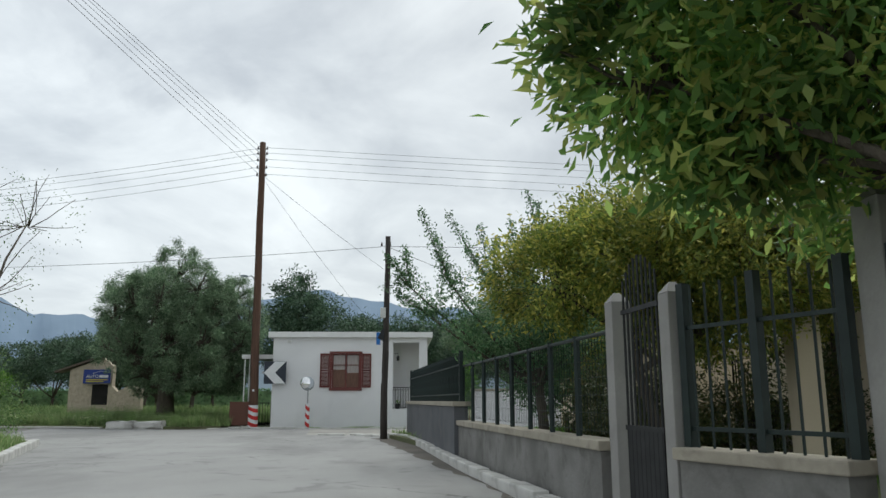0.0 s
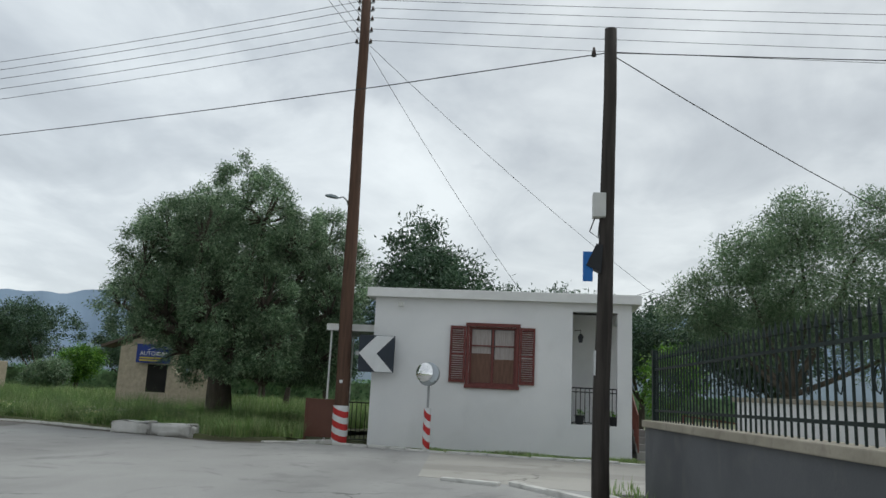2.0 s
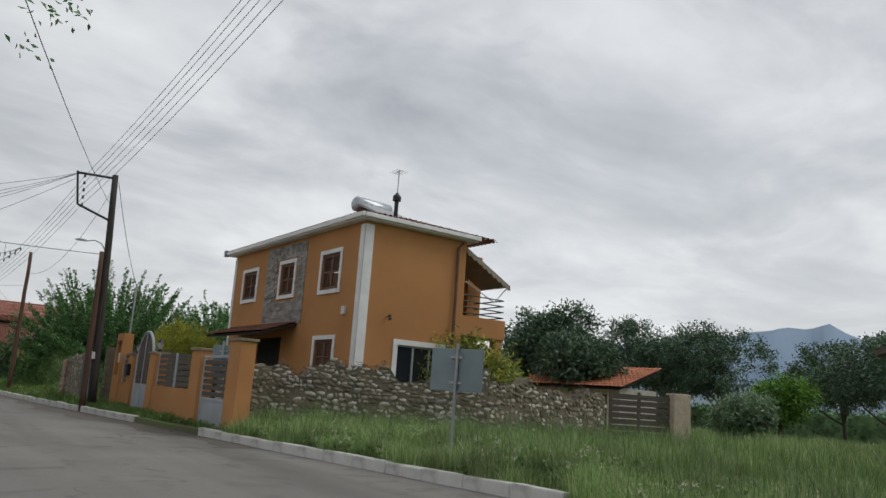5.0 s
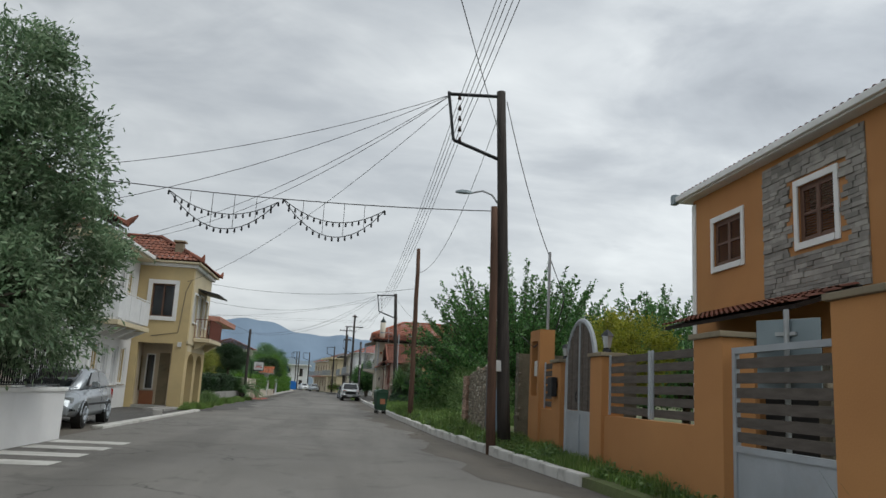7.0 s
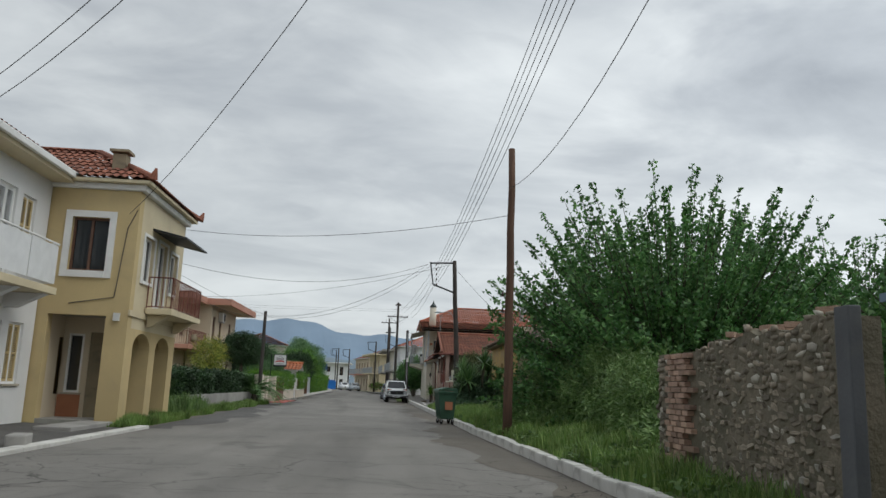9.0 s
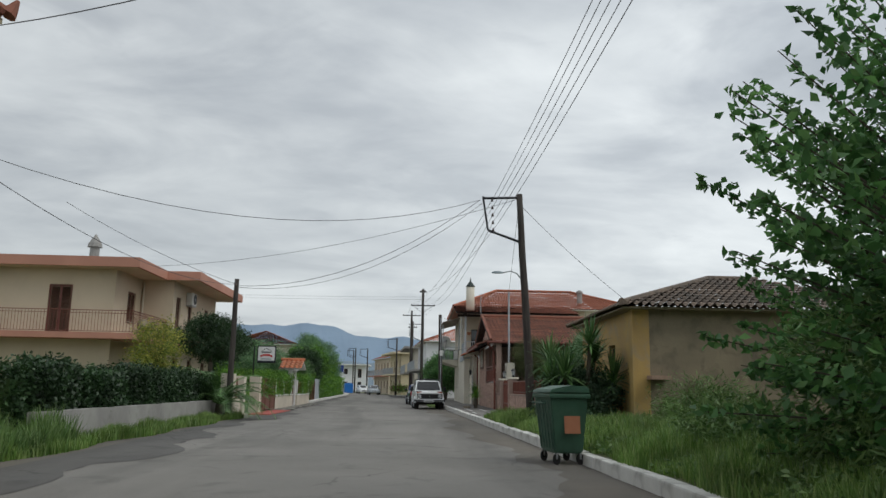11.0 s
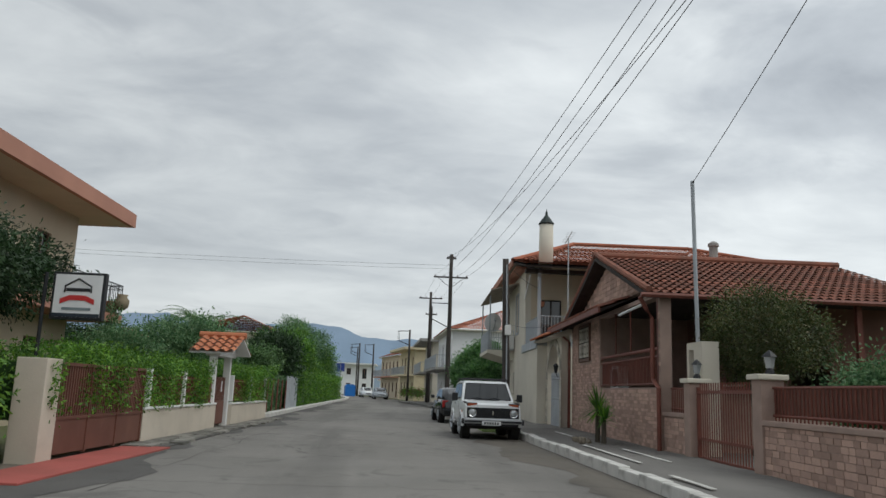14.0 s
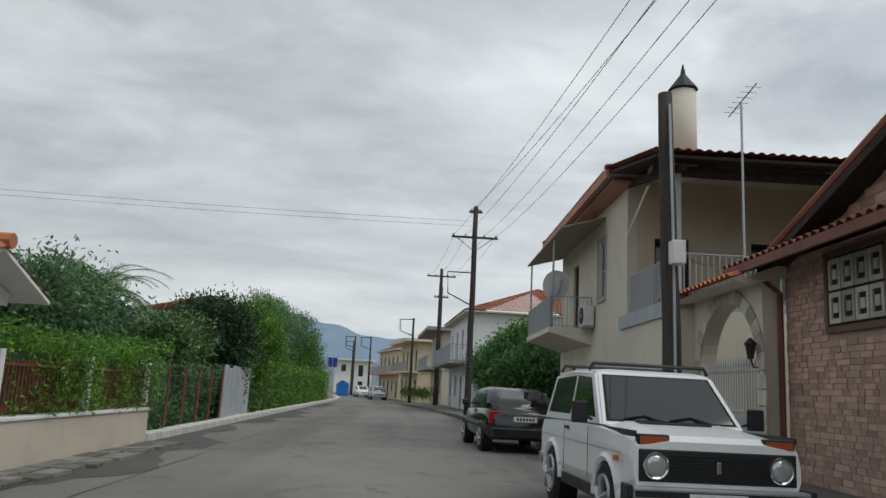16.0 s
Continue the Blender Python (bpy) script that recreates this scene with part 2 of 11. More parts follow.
M = dict(
    asphalt=roadmat("asphalt", (0.38, 0.375, 0.362), (0.315, 0.31, 0.30), (0.165, 0.162, 0.158), (0.35, 0.12, 1)),
    street=roadmat("street_asphalt", (0.23, 0.218, 0.20), (0.18, 0.171, 0.158), (0.088, 0.083, 0.077)),
    gravel=roadmat("dusty_road_edge", (0.165, 0.145, 0.12), (0.115, 0.104, 0.09), (0.07, 0.064, 0.056), crack=1.0),
    crack=mat("tarred_crack", (0.075, 0.072, 0.068), (0.055, 0.053, 0.05), rough=0.9, bump=0),
    patch=roadmat("asphalt_patch", (0.115, 0.11, 0.104), (0.09, 0.086, 0.082), (0.055, 0.053, 0.05), crack=0.8),
    lane=roadmat("pale_concrete_lane", (0.44, 0.42, 0.385), (0.35, 0.335, 0.305), (0.22, 0.21, 0.19)),
    kerb=mat("whitewashed_kerb", (0.66, 0.65, 0.62), (0.50, 0.49, 0.46), rough=0.9, scale=1.2, fine=22, bump=0.5, stain=0.5, stainc=(0.20, 0.19, 0.17)),
    gardenwall=mat("weathered_garden_wall", (0.27, 0.265, 0.25), (0.17, 0.165, 0.155), rough=0.93, scale=1.6, fine=35, bump=0.5, stain=0.6, stainc=(0.09, 0.085, 0.075)),
    concrete=mat("concrete", (0.36, 0.35, 0.33), (0.27, 0.26, 0.25), rough=0.9, scale=1.2, fine=35, bump=0.35, stain=0.35, stainc=(0.14, 0.135, 0.13)),
    pavement=roadmat("pavement", (0.22, 0.21, 0.195), (0.16, 0.153, 0.143), (0.095, 0.09, 0.084)),
    flag=mat("flagstone", (0.24, 0.228, 0.205), (0.15, 0.145, 0.13), rough=0.9, scale=2, fine=40, bump=0.5, vary=0.35, stain=0.4, stainc=(0.075, 0.08, 0.05)),
    redmat=mat("red_painted_ramp", (0.42, 0.10, 0.085), (0.32, 0.085, 0.07), rough=0.85, scale=1, fine=60),
    soil=mat("field_ground", (0.13, 0.165, 0.06), (0.12, 0.12, 0.07), rough=1, scale=0.5, fine=9, bump=0.6, dist=0.04),
    white=mat("white_wall_paint", (0.80, 0.80, 0.805), (0.72, 0.725, 0.735), rough=0.8, scale=0.6, fine=25, bump=0.15, stain=0.15, stainc=(0.52, 0.52, 0.51)),
    whitetrim=mat("white_trim", (0.82, 0.82, 0.81), (0.72, 0.72, 0.71), rough=0.7, scale=2, fine=30, bump=0.1),
    orange=mat("ochre_orange_render", (0.50, 0.245, 0.09), (0.42, 0.20, 0.075), rough=0.88, scale=0.5, fine=45, bump=0.25, stain=0.2, stainc=(0.36, 0.19, 0.085)),
    yellow=mat("faded_yellow_render", (0.60, 0.47, 0.245), (0.50, 0.39, 0.21), rough=0.88, scale=0.7, fine=30, bump=0.25, stain=0.35, stainc=(0.40, 0.33, 0.21)),
    yellowpale=mat("pale_yellow_render", (0.66, 0.58, 0.40), (0.56, 0.48, 0.33), rough=0.88, scale=0.7, fine=30, bump=0.25, stain=0.25, stainc=(0.42, 0.37, 0.27)),
    oldyellow=mat("old_ochre_plaster", (0.55, 0.37, 0.13), (0.43, 0.30, 0.14), rough=0.92, scale=0.9, fine=18, bump=0.4, stain=0.6, stainc=(0.36, 0.31, 0.24)),
    oldgrey=mat("weathered_plaster", (0.30, 0.25, 0.17), (0.22, 0.185, 0.13), rough=0.95, scale=1.1, fine=18, bump=0.5, stain=0.4),
    cream=mat("cream_render", (0.62, 0.53, 0.40), (0.54, 0.46, 0.345), rough=0.88, scale=0.5, fine=30, bump=0.2, stain=0.2, stainc=(0.45, 0.39, 0.30)),
    creampale=mat("pale_cream_render", (0.66, 0.62, 0.52), (0.57, 0.53, 0.45), rough=0.88, scale=0.5, fine=30, bump=0.2, stain=0.3, stainc=(0.46, 0.42, 0.35)),
    pinkslab=mat("salmon_painted_slab", (0.50, 0.25, 0.18), (0.42, 0.21, 0.155), rough=0.85, scale=0.7, fine=30, bump=0.2),
    beige=mat("beige_wall_paint", (0.62, 0.55, 0.46), (0.54, 0.48, 0.40), rough=0.88, scale=0.8, fine=30, bump=0.2, stain=0.25, stainc=(0.40, 0.36, 0.31)),
    darkgrey=mat("dark_grey_wall", (0.135, 0.14, 0.15), (0.105, 0.11, 0.118), rough=0.9, scale=1.0, fine=30, bump=0.3, stain=0.3, stainc=(0.20, 0.195, 0.185)),
    cap=mat("wall_coping", (0.42, 0.38, 0.31), (0.33, 0.30, 0.24), rough=0.9, scale=2, fine=30, bump=0.3, stain=0.3),
    stone=mat("rubble_stone", (0.32, 0.275, 0.215), (0.18, 0.155, 0.115), rough=0.95, scale=4, fine=30, bump=0.6, vary=0.45, contrast=0.8),
    stonepale=mat("pale_rubble_stone", (0.56, 0.53, 0.46), (0.40, 0.37, 0.31), rough=0.95, scale=4, fine=30, bump=0.6, vary=0.3),
    stonej=mat("rubble_stone_course", (0.32, 0.275, 0.215), (0.18, 0.155, 0.115), rough=0.95, scale=4, fine=30, bump=0.6, island=0.45, contrast=0.8),
    stonepalej=mat("pale_rubble_stone_course", (0.56, 0.53, 0.46), (0.40, 0.37, 0.31), rough=0.95, scale=4, fine=30, bump=0.6, island=0.3),
    mortar=mat("earth_mortar", (0.235, 0.20, 0.15), (0.13, 0.12, 0.085), rough=1, scale=2, fine=20, bump=0.7, dist=0.03),
    brick=mat("old_red_brick", (0.48, 0.33, 0.25), (0.36, 0.24, 0.18), rough=0.92, scale=5, fine=40, bump=0.4, vary=0.35),
    facing=mat("pinkish_split_stone", (0.55, 0.375, 0.30), (0.42, 0.285, 0.235), rough=0.92, scale=6, fine=40, bump=0.5, vary=0.26, contrast=0.8),
    facingm=mat("facing_mortar", (0.40, 0.29, 0.24), (0.32, 0.235, 0.20), rough=0.95, scale=3, fine=40, bump=0.3),
    facingj=mat("pinkish_split_stone_course", (0.55, 0.375, 0.30), (0.42, 0.285, 0.235), rough=0.92, scale=6, fine=40, bump=0.5, island=0.26, contrast=0.8),
    ledge=mat("grey_ledger_stone", (0.33, 0.31, 0.28), (0.25, 0.235, 0.215), rough=0.92, scale=5, fine=40, bump=0.5, island=0.3),
    tile=mat("clay_roof_tile", (0.29, 0.105, 0.065), (0.175, 0.075, 0.052), rough=0.85, scale=1.4, fine=25, bump=0.3, stain=0.45, stainc=(0.13, 0.085, 0.06), island=0.18),
    tilered=mat("red_clay_tile", (0.40, 0.135, 0.075), (0.29, 0.10, 0.06), rough=0.85, scale=1.4, fine=25, bump=0.3, stain=0.25, stainc=(0.16, 0.08, 0.055), island=0.18),
    tilenew=mat("bright_clay_tile", (0.52, 0.19, 0.09), (0.40, 0.145, 0.075), rough=0.8, scale=2, fine=25, bump=0.3, island=0.15, stain=0.2, stainc=(0.3, 0.16, 0.1)),
    tileold=mat("grey_weathered_tile", (0.20, 0.15, 0.115), (0.12, 0.10, 0.085), rough=0.95, scale=2, fine=25, bump=0.4, island=0.3, stain=0.4),
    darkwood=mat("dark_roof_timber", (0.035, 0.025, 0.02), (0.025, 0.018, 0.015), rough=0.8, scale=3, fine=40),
    redwood=mat("red_brown_shutter", (0.17, 0.045, 0.038), (0.12, 0.034, 0.03), rough=0.6, scale=3, fine=40, bump=0.2, stretch=(6, 6, 1)),
    brownwood=mat("brown_shutter", (0.16, 0.085, 0.058), (0.115, 0.062, 0.043), rough=0.65, scale=3, fine=40, bump=0.2, stretch=(6, 6, 1)),
    slatwood=mat("weathered_slat", (0.125, 0.105, 0.09), (0.085, 0.072, 0.062), rough=0.8, scale=3, fine=40, bump=0.3, stretch=(1, 6, 6)),
    pole=mat("creosoted_pole", (0.066, 0.056, 0.05), (0.038, 0.033, 0.03), rough=0.9, scale=2, fine=25, bump=0.5, stretch=(9, 9, 0.7)),
    poleline=mat("reddish_wood_pole", (0.135, 0.075, 0.05), (0.085, 0.05, 0.036), rough=0.9, scale=2, fine=25, bump=0.5, stretch=(9, 9, 0.7)),
    iron=mat("black_iron", (0.022, 0.024, 0.026), (0.014, 0.015, 0.017), rough=0.5, scale=5, fine=60, metal=0.2, bump=0.1),
    greeniron=mat("dark_green_iron", (0.02, 0.034, 0.032), (0.014, 0.024, 0.023), rough=0.5, scale=5, fine=60, metal=0.2, bump=0.1),
    redbrowniron=mat("red_brown_iron", (0.20, 0.065, 0.045), (0.15, 0.05, 0.036), rough=0.6, scale=3, fine=40, bump=0.15, stain=0.2, stainc=(0.10, 0.05, 0.04)),
    brownplate=mat("brown_sheet_metal", (0.175, 0.075, 0.052), (0.135, 0.058, 0.042), rough=0.6, scale=1, fine=40, bump=0.1, stain=0.2, stainc=(0.24, 0.12, 0.09)),
    steel=mat("galvanised_steel", (0.42, 0.43, 0.44), (0.33, 0.34, 0.35), rough=0.45, scale=4, fine=30, metal=0.6, bump=0.08),
    greymetal=mat("grey_painted_metal", (0.40, 0.43, 0.46), (0.32, 0.345, 0.37), rough=0.6, scale=1.5, fine=30, bump=0.08, stain=0.2, stainc=(0.28, 0.26, 0.24)),
    bluegate=mat("faded_blue_paint", (0.19, 0.26, 0.34), (0.155, 0.21, 0.28), rough=0.6, scale=1.5, fine=30, bump=0.08, stain=0.2, stainc=(0.2, 0.18, 0.17)),
    signback=mat("sign_back", (0.24, 0.29, 0.31), (0.20, 0.245, 0.265), rough=0.5, scale=2, fine=30, metal=0.3, bump=0.05),
    black=mat("black_paint", (0.018, 0.02, 0.024), (0.014, 0.015, 0.018), rough=0.5, scale=3, fine=30, bump=0.05),
    navy=mat("dark_navy_panel", (0.025, 0.034, 0.05), (0.02, 0.027, 0.04), rough=0.45, scale=3, fine=30, bump=0.03),
    panelwhite=mat("white_sign_panel", (0.74, 0.75, 0.76), (0.66, 0.67, 0.68), rough=0.45, scale=3, fine=30, bump=0.03),
    red=mat("red_reflective_paint", (0.55, 0.03, 0.03), (0.45, 0.03, 0.03), rough=0.5, scale=3, fine=30, bump=0.05),
    bluesign=mat("blue_sign_panel", (0.02, 0.05, 0.28), (0.018, 0.04, 0.22), rough=0.45, scale=3, fine=30, bump=0.03),
    bluebox=mat("bright_blue_plastic", (0.02, 0.17, 0.55), (0.018, 0.14, 0.46), rough=0.45, scale=3, fine=30, bump=0.03),
    yellowink=mat("yellow_print", (0.62, 0.48, 0.06), (0.5, 0.4, 0.05), rough=0.5, bump=0),
    binplastic=mat("green_bin_plastic", (0.05, 0.115, 0.075), (0.036, 0.085, 0.056), rough=0.5, scale=2, fine=30, bump=0.1, stain=0.25, stainc=(0.10, 0.10, 0.085)),
    rubber=mat("tyre_rubber", (0.02, 0.02, 0.02), (0.014, 0.014, 0.014), rough=0.85, scale=5, fine=60, bump=0.2),
    chrome=mat("chrome", (0.75, 0.76, 0.78), (0.7, 0.71, 0.73), rough=0.12, metal=1.0, bump=0),
    carwhite=mat("white_car_paint", (0.80, 0.82, 0.83), (0.75, 0.77, 0.785), rough=0.25, scale=1, fine=4, bump=0, spec=0.6),
    carblack=mat("black_car_paint", (0.012, 0.013, 0.015), (0.010, 0.011, 0.013), rough=0.14, scale=1, fine=4, bump=0, spec=0.8),
    carsilver=mat("silver_car_paint", (0.42, 0.45, 0.48), (0.39, 0.42, 0.45), rough=0.28, scale=1, fine=4, metal=0.6, bump=0),
    glass=glassmat("window_glass"),
    carglass=glassmat("car_glass", (0.012, 0.015, 0.017), 0.04),
    mirror=mat("mirror_glass", (0.9, 0.9, 0.9), (0.9, 0.9, 0.9), rough=0.03, metal=1.0, bump=0),
    curtain=mat("pale_curtain", (0.42, 0.38, 0.36), (0.30, 0.27, 0.26), rough=0.9, scale=3, fine=20, stretch=(14, 1, 1)),
    # Near-black stands in for shade inside openings, recesses and wheel hollows.
    dark=mat("dark_interior", (0.02, 0.018, 0.017), (0.014, 0.013, 0.012), rough=0.9, bump=0),
    amber=mat("amber_lens", (0.6, 0.16, 0.02), (0.5, 0.13, 0.02), rough=0.25, bump=0),
    amberdim=mat("dull_amber_lens", (0.40, 0.085, 0.03), (0.32, 0.07, 0.025), rough=0.3, bump=0),
    redlens=mat("red_lens", (0.35, 0.015, 0.015), (0.28, 0.012, 0.012), rough=0.2, bump=0),
    lens=mat("headlamp_glass", (0.55, 0.58, 0.6), (0.45, 0.48, 0.5), rough=0.1, metal=0.5, bump=0),
    terracotta=mat("terracotta", (0.40, 0.17, 0.09), (0.32, 0.135, 0.075), rough=0.85),
    bark=mat("grey_bark", (0.13, 0.11, 0.085), (0.075, 0.065, 0.05), rough=0.95, scale=3, fine=22, bump=0.8, dist=0.03, stretch=(3, 3, 0.6)),
    twig=mat("bare_twig", (0.15, 0.125, 0.10), (0.10, 0.085, 0.07), rough=0.95),
    cloth=mat("striped_awning_cloth", (0.34, 0.29, 0.24), (0.27, 0.23, 0.19), rough=0.9, scale=2, fine=60),
    wire=mat("line_wire", (0.07, 0.07, 0.073), (0.05, 0.05, 0.053), rough=0.6, bump=0),
    ceramic=mat("insulator_brown", (0.06, 0.035, 0.03), (0.05, 0.03, 0.025), rough=0.3, bump=0),
    # Aerial haze is mixed into these two blue-grey hill colours.
    hill_near=mat("near_hills_haze", (0.16, 0.21, 0.25), (0.135, 0.18, 0.22), rough=1, scale=0.012, fine=0.08, bump=0),
    hill_far=mat("far_hills_haze", (0.20, 0.275, 0.37), (0.18, 0.25, 0.335), rough=1, scale=0.01, fine=0.06, bump=0),
    white_plastic=mat("white_plastic", (0.68, 0.68, 0.66), (0.6, 0.6, 0.585), rough=0.5, scale=3, bump=0.03),
    olive=leafmat("olive_leaf", (0.11, 0.185, 0.10), (0.17, 0.265, 0.14), (0.32, 0.40, 0.26), thin=0.35),
    oldolive=leafmat("old_olive_leaf", (0.078, 0.145, 0.08), (0.17, 0.265, 0.14), (0.38, 0.48, 0.31), thin=0.32),
    mulberry=leafmat("mulberry_leaf", (0.05, 0.132, 0.04), (0.09, 0.215, 0.06), (0.18, 0.34, 0.105)),
    broadleaf=leafmat("broad_evergreen_leaf", (0.10, 0.22, 0.06), (0.24, 0.40, 0.10), (0.56, 0.58, 0.17), thin=0.66),
    golden=leafmat("golden_leaf", (0.115, 0.185, 0.045), (0.28, 0.33, 0.07), (0.60, 0.54, 0.12), thin=0.55),
    plum=leafmat("grey_green_leaf", (0.06, 0.15, 0.065), (0.12, 0.235, 0.10), (0.24, 0.36, 0.18), thin=0.4),
    hedge=leafmat("hedge_leaf", (0.048, 0.136, 0.024), (0.112, 0.256, 0.032), (0.224, 0.416, 0.048)),
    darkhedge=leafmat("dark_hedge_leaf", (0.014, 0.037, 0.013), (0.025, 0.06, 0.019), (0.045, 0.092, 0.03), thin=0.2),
    yellowleaf=leafmat("yellow_conifer_leaf", (0.22, 0.27, 0.035), (0.38, 0.40, 0.05), (0.50, 0.48, 0.07), thin=0.4),
    yardleaf=leafmat("dark_olive_leaf", (0.04, 0.065, 0.02), (0.075, 0.105, 0.03), (0.15, 0.13, 0.05), thin=0.3),
    palm=leafmat("palm_leaf", (0.05, 0.11, 0.036), (0.085, 0.172, 0.052), (0.16, 0.27, 0.09), thin=0.2),
    forest=leafmat("far_foliage", (0.047, 0.095, 0.054), (0.074, 0.135, 0.074), (0.115, 0.182, 0.101), thin=0.15),
    grass=leafmat("grass_blade", (0.15, 0.26, 0.075), (0.25, 0.37, 0.125), (0.46, 0.49, 0.26), thin=0.35),
    verge=leafmat("verge_grass", (0.09, 0.18, 0.035), (0.16, 0.27, 0.06), (0.30, 0.38, 0.13), thin=0.35),
    blossom=leafmat("wild_flower", (0.6, 0.55, 0.2), (0.7, 0.68, 0.5), (0.75, 0.75, 0.7), thin=0.3),
    ruin=mat("pale_ruin_stone", (0.64, 0.55, 0.42), (0.42, 0.35, 0.27), rough=0.95, scale=5, fine=30, bump=0.6, contrast=0.8, stain=0.3, stainc=(0.22, 0.2, 0.17), dist=0.03),
    weed=leafmat("weed_leaf", (0.075, 0.145, 0.04), (0.125, 0.22, 0.06), (0.23, 0.33, 0.12), thin=0.3),
)


# ---- building blocks ----
def part(name, bm, material, parent=None, label="", smooth=False):
    me = bpy.data.meshes.new(name)
    bm.to_mesh(me)
    bm.free()
    me.materials.append(material)
    if smooth:
        me.shade_smooth()
    ob = new(name, me)
    ob.parent = parent
    if label:
        ob["label"] = label
    if name.endswith(("slope", "tile_course", "branch")):
        tagged(ob, label, kind="stuff")
    return ob


def thing(name, label, category, at=(0, 0, 0), turn=0.0, group="", kind=""):
    e = new(name)
    e.empty_display_size = 0.3
    e.matrix_world = pose(*at, 0, 0, turn)
    return tagged(e, label, category, group, kind)


def box(bm, x0, x1, y0, y1, z0, z1, bev=0.0):
    x0, x1, y0, y1, z0, z1 = min(x0, x1), max(x0, x1), min(y0, y1), max(y0, y1), min(z0, z1), max(z0, z1)
    v = [bm.verts.new((x, y, z)) for x in (x0, x1) for y in (y0, y1) for z in (z0, z1)]
    fs = [bm.faces.new([v[i] for i in f]) for f in ((0, 1, 3, 2), (4, 6, 7, 5), (0, 4, 5, 1), (2, 3, 7, 6), (0, 2, 6, 4), (1, 5, 7, 3))]
    if bev:
        ed = list({e for f in fs for e in f.edges})
        bmesh.ops.bevel(bm, geom=ed, offset=bev, segments=2, affect="EDGES", profile=0.6)
    return bm


def B(*a, bev=0.0):
    return box(bmesh.new(), *a, bev=bev)


def tube(bm, pts, radii, seg=8, caps=True):
    """A round bar through the points."""
    pts = [Vector([float(c) for c in p]) for p in pts]
    if isinstance(radii, (int, float)):
        radii = [radii] * len(pts)
    rings = []
    for i, p in enumerate(pts):
        d = (pts[min(i + 1, len(pts) - 1)] - pts[max(i - 1, 0)]).normalized()
        a = d.orthogonal().normalized() if abs(d.z) > 0.95 else d.cross(Vector((0, 0, 1))).normalized()
        if i and abs(d.z) > 0.95:
            a = (rings[-1][0].co - pts[i - 1])
            a = (a - d * a.dot(d)).normalized()
        b = d.cross(a)
        rings.append([bm.verts.new(p + float(radii[i]) * (math.cos(t) * a + math.sin(t) * b)) for t in [2 * math.pi * k / seg for k in range(seg)]])
    for r, s in zip(rings, rings[1:]):
        for k in range(seg):
            bm.faces.new((r[k], r[(k + 1) % seg], s[(k + 1) % seg], s[k]))
    if caps:
        bm.faces.new(rings[0][::-1])
        bm.faces.new(rings[-1])
    return bm


def T(pts, radii, seg=8):
    return tube(bmesh.new(), pts, radii, seg)


def prism(bm, poly, axis, a, b):
    """A polygon of two coordinates drawn out along an axis."""
    def at(p, w):
        return {"x": (w, p[0], p[1]), "y": (p[0], w, p[1]), "z": (p[0], p[1], w)}[axis]
    lo, hi = [bm.verts.new(at(p, a)) for p in poly], [bm.verts.new(at(p, b)) for p in poly]
    n = len(poly)
    bm.faces.new(lo[::-1])
    bm.faces.new(hi)
    for i in range(n):
        bm.faces.new((lo[i], lo[(i + 1) % n], hi[(i + 1) % n], hi[i]))
    bmesh.ops.recalc_face_normals(bm, faces=bm.faces)
    return bm


def mesh_np(name, verts, faces, material, parent=None, smooth=False):
    """A mesh from numpy arrays: verts (n, 3), faces (m, 3 or 4)."""
    me = bpy.data.meshes.new(name)
    verts, faces = np.asarray(verts, np.float32), np.asarray(faces, np.int32)
    m, k = faces.shape
    me.vertices.add(len(verts))
    me.vertices.foreach_set("co", verts.ravel())
    me.loops.add(m * k)
    me.loops.foreach_set("vertex_index", faces.ravel())
    me.polygons.add(m)
    me.polygons.foreach_set("loop_start", np.arange(0, m * k, k, dtype=np.int32))
    me.update(calc_edges=True)
    me.validate()
    me.materials.append(material)
    if smooth:
        me.shade_smooth()
    ob = new(name, me)
    ob.parent = parent
    return ob


def rng_of(seed):
    return np.random.default_rng(seed)


def leaves(name, cen, out, length, width, material, parent, rng, droop=0.25, jitter=0.9):
    """One folded leaf at each centre, pointing roughly along out."""
    n = len(cen)
    d = out + rng.normal(0, jitter, (n, 3))
    d[:, 2] -= droop
    d /= np.linalg.norm(d, axis=1)[:, None] + 1e-9
    s = np.cross(d, rng.normal(0, 1, (n, 3)))
    s /= np.linalg.norm(s, axis=1)[:, None] + 1e-9
    nn = np.cross(d, s)
    L = (length * rng.uniform(0.6, 1.25, n))[:, None]
    W = (width * rng.uniform(0.7, 1.2, n))[:, None]
    v = np.stack([cen - d * L * 0.5, cen - s * W * 0.5 + nn * W * 0.22, cen + d * L * 0.5 - nn * W * 0.25, cen + s * W * 0.5 + nn * W * 0.22], 1)
    f = np.arange(4 * n).reshape(n, 4)
    return mesh_np(name, v.reshape(-1, 3), f, material, parent)


def shell(rng, n, c, r, inner=0.55, low=-1.0):
    """n points in the outer part of an ellipsoid."""
    d = rng.normal(0, 1, (n * 2, 3))
    d /= np.linalg.norm(d, axis=1)[:, None]
    d = d[d[:, 2] > low][:n]
    q = rng.uniform(inner ** 3, 1, len(d)) ** (1 / 3)
    return np.asarray(c) + d * q[:, None] * np.asarray(r), d


